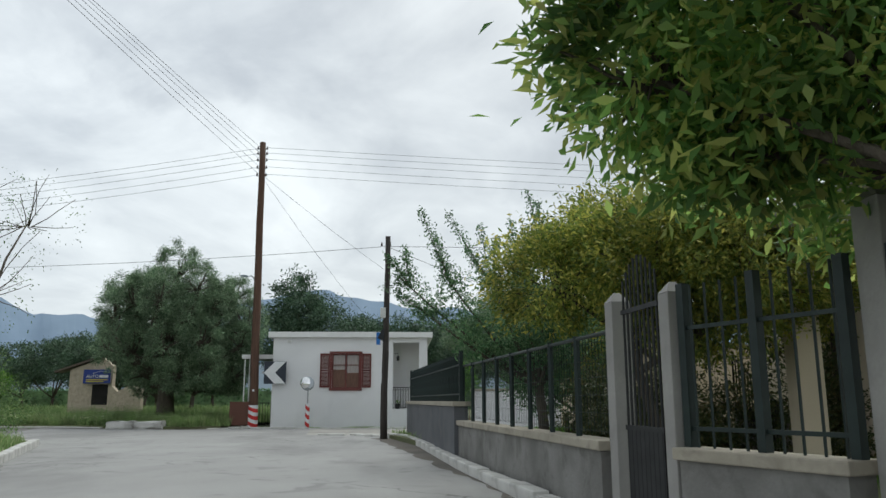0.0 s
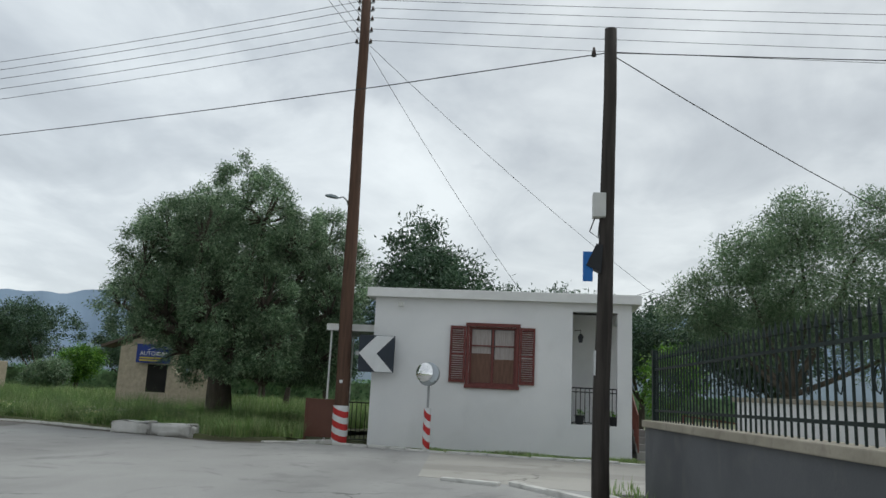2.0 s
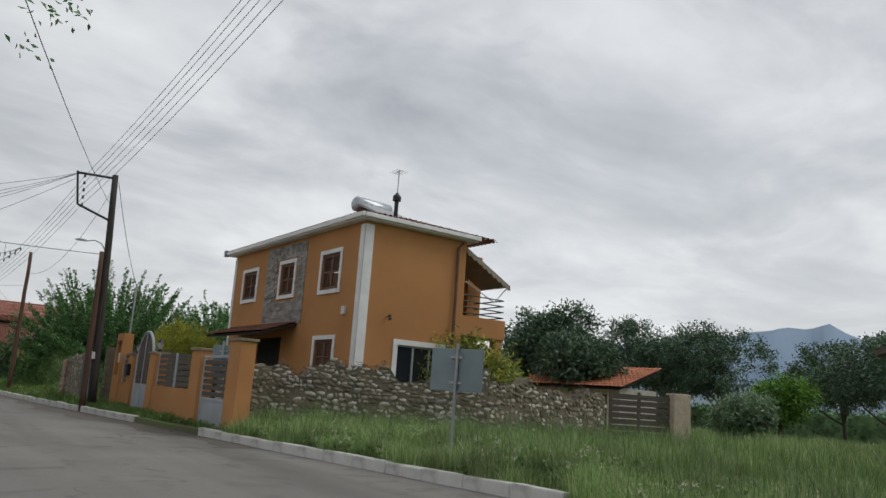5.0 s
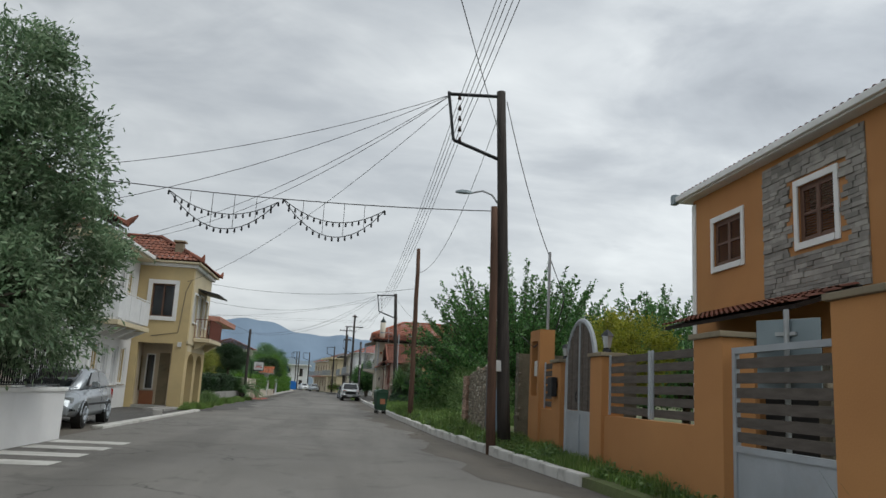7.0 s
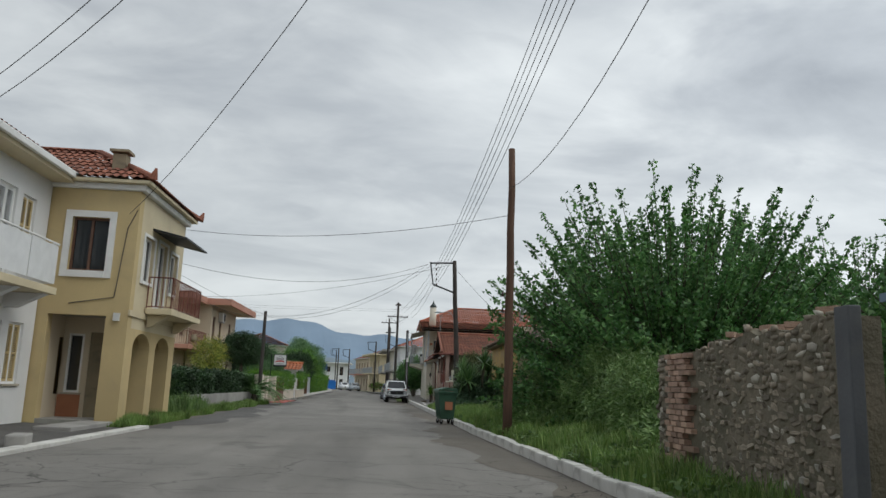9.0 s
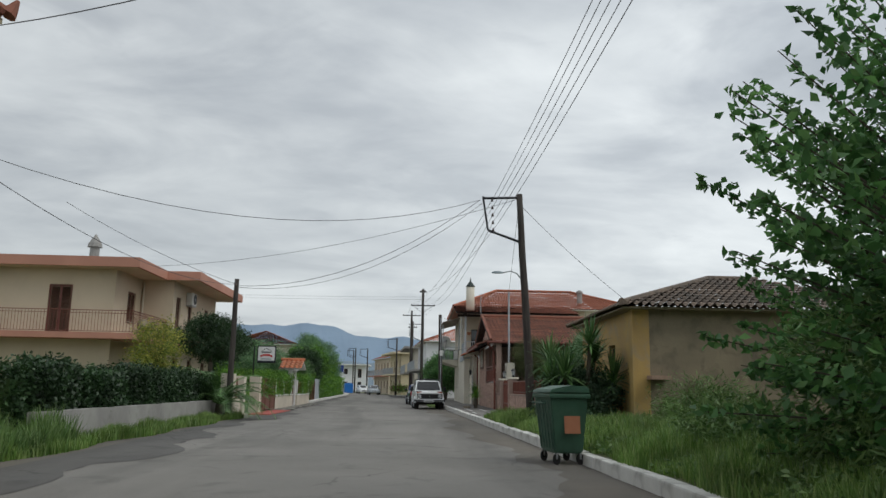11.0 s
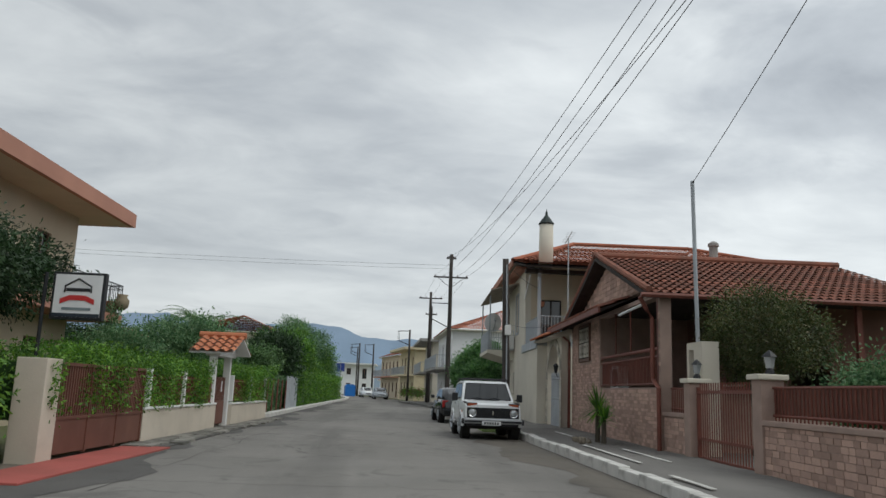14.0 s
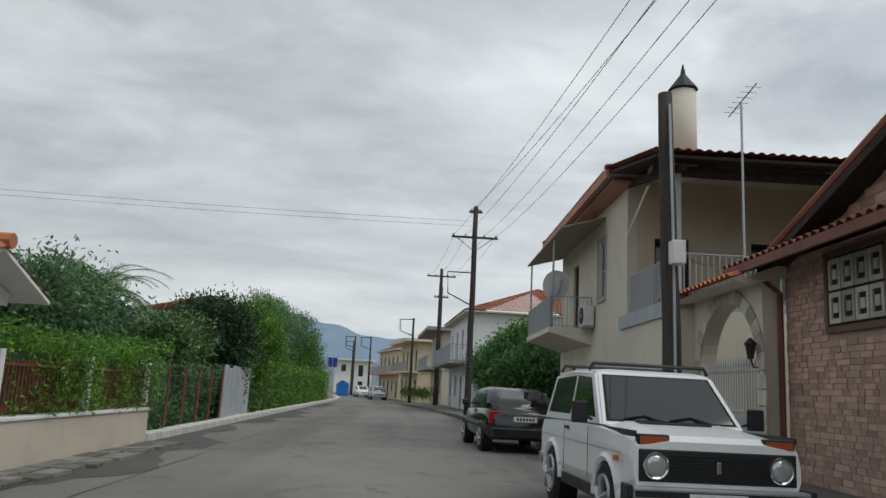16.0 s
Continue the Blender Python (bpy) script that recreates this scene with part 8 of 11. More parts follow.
    # pent roof under the gable
    part("pent_tile_course", roof(bmesh.new(), (-0.6, -0.75, 3.42), (1, 0, 0), (0, 0.8, 0.3), 7.8, 0.9, amp=0.05), M["tile"], t)
    part("pent_fascia", B(-0.6, 7.2, -0.8, -0.74, 3.3, 3.44), M["redbrowniron"], t, "red-brown gutter board")
    part("pent_soffit", prism(bmesh.new(), [(-0.73, 3.34), (-0.02, 3.62), (-0.02, 3.66), (-0.73, 3.4)], "x", -0.55, 7.15), M["darkwood"], t)
    # main roof: ridge runs away from the gable's apex
    part("main_slope", roof(bmesh.new(), (9.95, -0.35, 3.45), (0, 1, 0), (-1, 0, 0.33), 7.15, 5.32), M["tile"], t)
    part("far_slope", roof(bmesh.new(), (-0.3, 6.8, 3.4), (0, -1, 0), (1, 0, 0.33), 7.15, 5.48), M["tile"], t)
    part("verge_board", prism(bmesh.new(), [(-0.3, 3.31), (4.9, 5.03), (9.95, 3.36), (9.95, 3.47), (4.9, 5.14), (-0.3, 3.42)], "y", -0.35, -0.2), M["darkwood"], t, "dark verge board")
    part("ridge_cap", T([(4.9, -0.41, 5.2), (4.9, 6.8, 5.2)], 0.1, 8), M["tile"], t)
    part("verge_tile_course", T([(-0.35, -0.31, 3.5), (4.9, -0.31, 5.22)], 0.075, 8), M["tile"], t)
    part("verge_tile_course", T([(10.0, -0.31, 3.55), (4.9, -0.31, 5.22)], 0.075, 8), M["tile"], t)
    part("roof_deck", prism(bmesh.new(), [(-0.25, 3.32), (4.9, 5.02), (9.9, 3.37), (9.9, 3.42), (4.9, 5.08), (-0.25, 3.38)], "y", -0.19, 6.75), M["darkwood"], t)
    part("rear_gable", prism(bmesh.new(), [(0.2, 3.5), (9.6, 3.5), (4.9, 4.95)], "y", 6.3, 6.5), M["facingm"], t)
    part("gutter", T([(10.02, -0.5, 3.42), (10.02, 6.8, 3.42)], 0.06, 6), M["redbrowniron"], t)
    # veranda rail
    part("veranda_rail", T([(4.12, 0.05, 2.28), (9.6, 0.05, 2.28)], 0.05, 8), M["redbrowniron"], t)
    part("veranda_rail", T([(4.12, 0.05, 2.12), (9.6, 0.05, 2.12)], 0.03, 8), M["redbrowniron"], t)
    part("veranda_rail", T([(4.12, 0.05, 1.5), (9.6, 0.05, 1.5)], 0.025, 8), M["redbrowniron"], t)
    for k in range(46):
        a = 4.2 + k * 0.118
        part("baluster", T([(a, 0.05, 1.5), (a, 0.05, 2.12)], 0.014, 5), M["redbrowniron"], t)
    for a in (5.5, 7.0):
        part("veranda_stay", T([(a, 0.1, 2.28), (a, 0.1, 3.5)], 0.025, 6), M["redbrowniron"], t)
    part("veranda_corner_post", B(9.5, 9.62, 0.0, 0.12, 1.42, 3.5), M["redbrowniron"], t)
    part("door", B(5.02, 5.98, 2.52, 2.57, 1.3, 3.18), M["darkwood"], t)
    window(t, "x", 2.6, -1, 6.9, 8.0, 1.6, 3.1, frame=M["brownwood"], style="dark")
    part("strip_lamp", T([(7.6, -0.35, 3.2), (8.7, -0.1, 3.35)], 0.035, 8), M["panelwhite"], t, "white strip lamp under the eave")
    part("downpipe", T([(9.9, -0.1, -0.05), (9.9, -0.1, 1.4), (9.55, -0.12, 1.6), (9.55, -0.12, 2.95), (9.7, -0.3, 3.15), (9.75, -0.45, 3.4)], 0.05, 8), M["redbrowniron"], t, "red-brown downpipe")
    part("downpipe", T([(0.02, -0.12, -0.05), (0.02, -0.12, 3.0), (-0.05, -0.4, 3.25)], 0.05, 8), M["redbrowniron"], t, "red-brown downpipe")
    return t


brick_house()
t = thing("air_conditioner", "white outdoor air-conditioning unit on the veranda", "air conditioner", (-95.9, 35.75, 1.5), 180, "air conditioners")
ac_unit(t)


def stone_fence():
    t = thing("stone_faced_wall", "low pinkish stone-faced front wall with red-brown railing", "wall", (-91.6, 35.3, 0.1), -0.6)
    X = lambda w: w + 91.6
    runs = ((0.0, X(-90.25)), (X(-86.75), X(-76.85)))
    f = oriented("x", 0, -1)
    for i, (a, b) in enumerate(runs):
        part("body", B(a, b, 0, 0.28, -0.3, 0.82), M["facingm"], t)
        part("coping", B(a, b, -0.05, 0.33, 0.822, 0.9, bev=0.012), M["facingm"], t)
        courses(t, f, a, b, -0.1, 0.82, [], 0.23, 0.092, 130, 51 + i)
    for a, h in ((X(-90.22), 1.5), (X(-87.05), 1.52)):
        part("gate_pier", B(a, a + 0.34, -0.05, 0.32, -0.3, h, bev=0.01), M["facingm"], t)
        part("pier_cap", B(a - 0.06, a + 0.4, -0.11, 0.38, h + 0.002, h + 0.09, bev=0.02), M["creampale"], t, "cream pier cap")
    for a, b in ((0.05, X(-90.28)), (X(-86.7), X(-76.85))):
        n = int((b - a) / 0.11)
        for z in (0.98, 1.4):
            part("rail", T([(a, 0.14, z), (b, 0.14, z)], 0.022, 6), M["redbrowniron"], t)
        for k in range(n):
            part("baluster", T([(a + (k + 0.5) * (b - a) / n, 0.14, 0.9), (a + (k + 0.5) * (b - a) / n, 0.14, 1.42)], 0.013, 5), M["redbrowniron"], t)
    part("privacy_sheet", B(X(-86.7), X(-76.85), 0.17, 0.175, 0.95, 1.38), M["brownplate"], t, "dark red-brown backing sheet")
    g = thing("iron_gate", "red-brown iron gate with vertical bars", "gate", (-89.88, 35.4, 0.1), -0.6, "brown gates")
    part("frame", (lambda bm: [box(bm, *q) for q in ((0, 0.07, -0.03, 0.03, 0.03, 1.42), (2.72, 2.8, -0.03, 0.03, 0.03, 1.42), (0.07, 2.72, -0.025, 0.025, 0.05, 0.12), (0.07, 2.72, -0.025, 0.025, 0.42, 0.47), (0.07, 2.72, -0.025, 0.025, 1.3, 1.36))] and bm)(bmesh.new()), M["redbrowniron"], g)
    for k in range(24):
        part("bar", T([(0.13 + k * 0.112, 0, 0.1), (0.13 + k * 0.112, 0, 1.5)], [0.013, 0.011], 5), M["redbrowniron"], g)


stone_fence()
lantern((-90.05, 35.45, 1.7), 1.1)
lantern((-86.85, 35.42, 1.72), 1.1)
t = thing("meter_cabinet", "cream plastered meter cabinet with a steel mast", "meter cabinet", (-91.0, 35.75, 0.1))
part("cabinet", wall(bmesh.new(), "x", 0, 0.85, -0.1, 2.35, -0.15, 0.2, [(0.12, 0.4, 1.25, 2.2)]), M["creampale"], t)
part("niche", B(0.1, 0.45, 0.1, 0.16, 1.2, 2.25), M["dark"], t)
part("meter", B(0.16, 0.37, -0.05, 0.1, 1.3, 1.75, bev=0.01), M["greymetal"], t)
part("mast", T([(0.2, 0.02, 2.3), (0.14, 0.0, 5.9)], 0.045, 8), M["greymetal"], t, "pale grey steel mast")
part("mast_hook", T([(0.14, 0, 5.85), (0.28, 0, 5.9)], 0.012, 5), M["steel"], t)


def cream_house():
    t = thing("cream_balcony_house", "cream two-storey house with balconies, arched gateway and tiled roof", "house", (-117.5, 34.85, 0.1), -1.0)
    # street face y = 0, x from the far end (0) to the near corner (13); open loggia on the near corner
    up = [(6.0, 6.9, 4.0, 5.75), (2.2, 3.1, 3.3, 5.6)]
    E = 6.8
    part("street_wall", wall(bmesh.new(), "x", 0, 9.2, -0.3, E, 0, 0.25, up + [(2.0, 2.8, 1.2, 2.2), (5.0, 5.6, 1.2, 2.2)]), M["creampale"], t)
    part("street_wall", wall(bmesh.new(), "x", 9.2, 13, -0.3, 3.05, 0, 0.25), M["creampale"], t)
    part("near_wall", wall(bmesh.new(), "y", 0.25, 9, -0.3, 3.05, 12.75, 13), M["creampale"], t)
    part("loggia_back", wall(bmesh.new(), "y", 0.25, 9, 3.05, E, 8.95, 9.2, [(0.7, 1.6, 3.27, 5.3), (3.2, 4.2, 3.27, 5.3)]), M["cream"], t)
    part("loggia_end", wall(bmesh.new(), "x", 9.2, 13, 3.05, 6.1, 6.4, 6.6), M["cream"], t)
    part("far_wall", wall(bmesh.new(), "y", 0.25, 13, -0.3, E, 0, 0.25), M["creampale"], t)
    part("rear_wall", wall(bmesh.new(), "x", 0.25, 9.2, -0.3, E, 12.75, 13), M["creampale"], t)
    part("yard_wall", wall(bmesh.new(), "y", 9, 12.75, -0.3, E, 8.95, 9.2), M["creampale"], t)
    part("loggia_rear_wall", wall(bmesh.new(), "x", 9.2, 12.75, -0.3, 6.1, 8.75, 9), M["creampale"], t)
    part("loggia_floor", B(9.2, 13.0, 0.0, 6.4, 3.052, 3.25), M["greymetal"], t)
    part("floor_band", B(8.6, 13.02, -0.06, -0.003, 2.95, 3.28), M["greymetal"], t, "pale grey floor band")
    window(t, "x", 0, -1, *up[0], frame=M["greymetal"], style="closed", shutter=M["greymetal"], surround=M["greymetal"], sw=0.09)
    window(t, "x", 0, -1, *up[1], frame=M["brownwood"], style="dark", name="balcony_door")
    window(t, "x", 0, -1, 2.0, 2.8, 1.2, 2.2, frame=M["brownwood"], style="dark")
    window(t, "x", 0, -1, 5.0, 5.6, 1.2, 2.2, frame=M["brownwood"], style="dark")
    window(t, "y", 9.2, 1, 0.7, 1.6, 3.27, 5.3, frame=M["darkwood"], style="dark", name="balcony_door", sill=False)
    window(t, "y", 9.2, 1, 3.2, 4.2, 3.27, 5.3, frame=M["darkwood"], style="dark", name="balcony_door", sill=False)
    rail(t, [(9.3, 0.05, 3.25), (12.95, 0.05, 3.25), (12.95, 6.3, 3.25)], 0.95, 0.125, 0.014, M["greymetal"], "loggia_railing")
    for a, y in ((12.85, 0.0), (12.85, 3.2)):
        part("loggia_post", B(a, a + 0.12, y, y + 0.12, 3.25, 6.12), M["greymetal"], t, "slim grey post")
    part("diagonal_stay", T([(9.4, -0.05, 5.3), (11.4, -0.1, 6.05)], 0.03, 6), M["whitetrim"], t)
    part("flower_basket", T([(11.3, 0.4, 4.75), (11.3, 0.4, 4.95)], [0.1, 0.14], 8), M["terracotta"], t, "hanging terracotta pot")
    part("balcony_slab", prism(bmesh.new(), [(0.0, 2.75), (-1.3, 3.1), (-1.3, 3.25), (0.0, 3.25)], "x", 0.2, 5.2), M["creampale"], t, "cream balcony slab")
    rail(t, [(5.15, -0.02, 3.25), (5.15, -1.25, 3.25), (0.25, -1.25, 3.25), (0.25, -0.02, 3.25)], 0.95, 0.125, 0.012, M["greymetal"], "balcony_railing")
    part("canopy_post", T([(0.3, -1.2, 3.25), (0.3, -1.2, 5.95)], 0.035, 6), M["greymetal"], t)
    part("canopy_post", T([(5.1, -1.2, 3.25), (5.1, -1.2, 5.95)], 0.035, 6), M["greymetal"], t)
    part("balcony_canopy", prism(bmesh.new(), [(0.0, 6.3), (-1.3, 5.95), (-1.3, 6.0), (0.0, 6.36)], "x", -0.2, 6.9), M["cloth"], t, "lean-to balcony canopy")
    # main hipped roof over the far part, lower roof over the loggia
    W, D, s = 10.2, 14.3, 0.36
    part("eaves_board", B(-0.5, 9.7, -0.6, 13.6, E + 0.002, E + 0.07), M["creampale"], t)
    part("street_slope", roof(bmesh.new(), (-0.5, -0.65, E + 0.09), (1, 0, 0), (0, 1, 0.5), W, 3.7, lambda a, b: b * 1.34 < a < W - b * 1.34), M["tilered"], t)
    part("near_slope", roof(bmesh.new(), (9.7, -0.65, E + 0.09), (0, 1, 0), (-1, 0, s), D, 5.1, lambda a, b: b * 0.71 < a < D - b * 0.94), M["tilered"], t)
    part("far_slope", roof(bmesh.new(), (-0.5, D - 0.65, E + 0.09), (0, -1, 0), (1, 0, s), D, 5.1, lambda a, b: b * 0.94 < a < D - b * 0.71), M["tilered"], t)
    part("rear_slope", roof(bmesh.new(), (9.7, D - 0.65, E + 0.09), (-1, 0, 0), (0, -1, s), W, 5.1, lambda a, b: b < a < W - b), M["tilered"], t)
    part("rear_chimney", T([(8.0, 8.9, 7.2), (8.0, 8.9, 8.25), (8.0, 8.9, 8.27), (8.0, 8.9, 8.4), (8.0, 8.9, 8.5)], [0.2, 0.2, 0.26, 0.24, 0.1], 10), M["concrete"], t, "small grey chimney")
    part("fascia", B(-0.55, 9.75, -0.7, -0.62, E - 0.12, E + 0.1), M["pinkslab"], t, "reddish eaves board")
    part("cornice", B(-0.4, 9.6, -0.5, -0.003, E - 0.2, E - 0.122), M["pinkslab"], t, "reddish stepped cornice")
    part("ridge_cap", T([(9.7, -0.65, E + 0.15), (4.6, 2.97, E + 1.98), (-0.5, -0.65, E + 0.15)], 0.1, 8), M["tilered"], t)
    part("ridge_cap", T([(4.6, 2.97, E + 1.98), (4.6, 8.85, E + 1.98), (9.7, D - 0.65, E + 0.15)], 0.1, 8), M["tilered"], t)
    part("loggia_slope", roof(bmesh.new(), (13.7, -0.7, 6.12), (0, 1, 0), (-1, 0, 0.2), 8.5, 4.45), M["tilered"], t)
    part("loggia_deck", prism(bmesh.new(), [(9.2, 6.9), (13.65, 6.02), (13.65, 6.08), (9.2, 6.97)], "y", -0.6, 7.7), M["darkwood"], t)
    part("loggia_beam", B(12.7, 13.05, -0.5, 6.6, 5.9, 6.04), M["darkwood"], t, "dark wooden eaves beam")
    part("loggia_beam", prism(bmesh.new(), [(9.2, 6.6), (13.4, 5.86), (13.4, 6.0), (9.2, 6.82)], "y", -0.02, 0.1), M["darkwood"], t, "dark wooden eaves beam")
    # chimney with a green cowl
    c = part("chimney", T([(12.3, 0.4, 6.0), (12.3, 0.4, 8.0)], [0.3, 0.28], 16), M["creampale"], t, "round cream chimney", True)
    part("cowl", T([(12.3, 0.4, 8.0), (12.3, 0.4, 8.04), (12.3, 0.4, 8.4), (12.3, 0.4, 8.48), (12.3, 0.4, 8.65)], [0.3, 0.33, 0.06, 0.05, 0.01], 12), M["greeniron"], c, "dark green conical cowl")
    return t


cream_house()
t = thing("satellite_dish", "large white satellite dish on the balcony", "satellite dish", (-113.2, 33.75, 4.75), 0)
bm = bmesh.new()
bmesh.ops.create_uvsphere(bm, u_segments=24, v_segments=14, radius=1.1)
bmesh.ops.delete(bm, geom=[v for v in bm.verts if v.co.z < 0.88], context="VERTS")
bmesh.ops.transform(bm, matrix=pose(0, 0, 0, 0, 100, 20) @ pose(0, 0, -0.9, 0, 0, 0), verts=bm.verts)
part("reflector", bm, M["panelwhite"], t, "white bowl", True)
part("arm", T([(-0.2, 0, -0.5), (0.35, 0.1, -0.25), (0.5, 0.12, 0.1)], 0.02, 6), M["steel"], t)
part("feed", T([(0.5, 0.12, 0.05), (0.42, 0.1, 0.12)], 0.05, 8), M["greymetal"], t)
part("mast", T([(-0.25, 0, -1.4), (-0.25, 0, 0.0)], 0.035, 8), M["steel"], t)
t = thing("air_conditioner", "white outdoor air-conditioning unit on the balcony", "air conditioner", (-111.8, 34.7, 3.4), 180, "air conditioners")
ac_unit(t)
t = thing("tv_antenna", "rooftop television antenna on a grey mast", "antenna", (-103.5, 35.6, 3.2))
part("mast", T([(0, 0, 0), (0, 0, 4.0)], 0.025, 6), M["steel"], t)
part("boom", T([(-0.6, 0, 3.95), (0.7, 0, 4.15)], 0.014, 5), M["steel"], t)
for k in range(6):
    part("dipole", T([(-0.45 + k * 0.2, -0.16, 3.98 + k * 0.03), (-0.45 + k * 0.2, 0.16, 3.98 + k * 0.03)], 0.006, 4), M["steel"], t)


def gateway():
    """Stone arch with grey iron gates between the stone-faced house and the cream one."""
    t = thing("arched_gateway", "pale stone arched gateway with tiled coping", "gateway", (-104.75, 35.0, 0.1), -0.6)
    n, c, r, spring = 20, 1.85, 1.3, 1.75
    poly = [(0.1, -0.3), (c - r, -0.3)] + [(c - r * math.cos(math.pi * k / n), spring + r * 0.95 * math.sin(math.pi * k / n)) for k in range(n + 1)] + [(c + r, -0.3), (3.3, -0.3), (3.3, 3.25), (0.1, 3.25)]
    bm = prism(bmesh.new(), poly, "y", 0, 0.3)
    part("wall", bm, M["creampale"], t)
    for k in range(15):
        a0, a1 = math.pi * k / 15, math.pi * (k + 0.94) / 15
        q = [(c - rr * math.cos(a), spring + rr * 0.95 * math.sin(a)) for rr, a in ((r, a0), (r, a1), (r + 0.26, a1), (r + 0.26, a0))]
        part("voussoir", prism(bmesh.new(), q, "y", -0.035, -0.003), M["stonepale"], t)
    for s, x in ((0, c - r - 0.28), (1, c + r)):
        for k in range(7):
            part("quoin", B(x, x + 0.28, -0.035, -0.003, -0.1 + k * 0.26, 0.14 + k * 0.26), M["stonepale"], t)
    part("coping_tile_course", roof(bmesh.new(), (-0.2, -0.55, 3.2), (1, 0, 0), (0, 0.6, 0.25), 3.7, 0.95, amp=0.055), M["tilenew"], t)
    part("coping_bed", prism(bmesh.new(), [(-0.5, 3.16), (0.35, 3.5), (0.35, 3.25), (-0.3, 3.12)], "x", -0.15, 3.45), M["creampale"], t)
    g = thing("iron_gate", "pale grey double iron gate with spear tips", "gate", (-104.15, 35.12, 0.1), -0.6)
    part("kick_panel", B(0.05, 2.5, -0.01, 0.01, 0.05, 0.95), M["greymetal"], g)
    for k in range(22):
        part("bar", T([(0.1 + k * 0.112, 0, 0.95), (0.1 + k * 0.112, 0, 1.85), (0.1 + k * 0.112, 0, 1.86), (0.1 + k * 0.112, 0, 2.02)], [0.012, 0.012, 0.022, 0.003], 5), M["greymetal"], g)
    for z in (0.95, 1.05, 1.75):
        part("rail", B(0.05, 2.5, -0.018, 0.018, z, z + 0.04), M["greymetal"], g)
    for x in (-105.0, -101.55):
        l = thing("wall_lantern", "black iron wall lantern beside the arch", "lantern", (x, 34.8, 2.15), group="wall lanterns")
        part("body", T([(0, 0, -0.12), (0, 0, 0.1), (0, 0, 0.12), (0, 0, 0.22)], [0.05, 0.09, 0.12, 0.02], 6), M["black"], l)
        part("bracket", T([(0, 0.22, -0.25), (0, 0.05, -0.25), (0, 0.0, -0.12)], 0.014, 5), M["black"], l)


gateway()

# ---- parked vehicles ----
def loft(bm, rings, caps=True):
    vs = [[bm.verts.new(p) for p in r] for r in rings]
    n = len(rings[0])
    for a, b in zip(vs, vs[1:]):
        for k in range(n):
            bm.faces.new((a[k], a[(k + 1) % n], b[(k + 1) % n], b[k]))
    if caps:
        bm.faces.new(vs[0][::-1])
        bm.faces.new(vs[-1])
    bmesh.ops.recalc_face_normals(bm, faces=bm.faces)
    return bm


def car_wheel(t, x, y, side, r, w, rimm, spokes=5):
    """side is +1 or -1: which way the hub looks."""
    wh = part("wheel", bmesh.new(), M["rubber"], t)
    o = y + side * w / 2
    i = y - side * w / 2
    part("tyre", T([(x, i, r), (x, i + side * 0.03, r), (x, o - side * 0.03, r), (x, o, r)], [r * 0.88, r, r, r * 0.86], 24), M["rubber"], wh, smooth=False)
    part("rim", T([(x, o - side * 0.02, r), (x, o + side * 0.006, r)], [r * 0.66, r * 0.62], 20), M["black"], wh)
    bm = bmesh.new()
    for k in range(spokes):
        a = 2 * math.pi * k / spokes + 0.3
        p, q = Vector((x, o + side * 0.012, r)), Vector((x + math.cos(a) * r * 0.6, o + side * 0.012, r + math.sin(a) * r * 0.6))
        tube(bm, [p, q], [r * 0.16, r * 0.11], 4)
    tube(bm, [(x, o, r), (x, o + side * 0.03, r)], r * 0.2, 12)
    part("wheel_disc", bm, rimm, wh, "pale alloy wheel")
    part("rim_ring", T([(x + math.cos(a) * r * 0.62, o + side * 0.008, r + math.sin(a) * r * 0.62) for a in [2 * math.pi * k / 24 for k in range(25)]], 0.018, 5), rimm, wh)


def arch_flare(t, x, y, side, r, material, wd=0.05):
    pts = [(x + math.cos(a) * r, y, r * 0.88 + math.sin(a) * r) for a in [math.pi * k / 14 for k in range(15)]]
    part("wheel_arch", T(pts, wd, 6), material, t)
    # Dark disc on the uncut flank stands in for the shaded wheel hollow.
    part("wheel_well", T([(x, y - side * 0.22, r * 0.86), (x, y + side * 0.004, r * 0.86)], [r * 0.97, r * 0.97], 22), M["dark"], t)


def plate(t, x, y, z, sx):
    p = part("number_plate", B(x, x + sx * 0.012, y - 0.26, y + 0.26, z - 0.055, z + 0.055), M["panelwhite"], t, "white number plate")
    for k in range(6):
        part("plate_bar", B(x + sx * 0.013, x + sx * 0.016, y - 0.2 + k * 0.07, y - 0.155 + k * 0.07, z - 0.03, z + 0.03), M["black"], p)


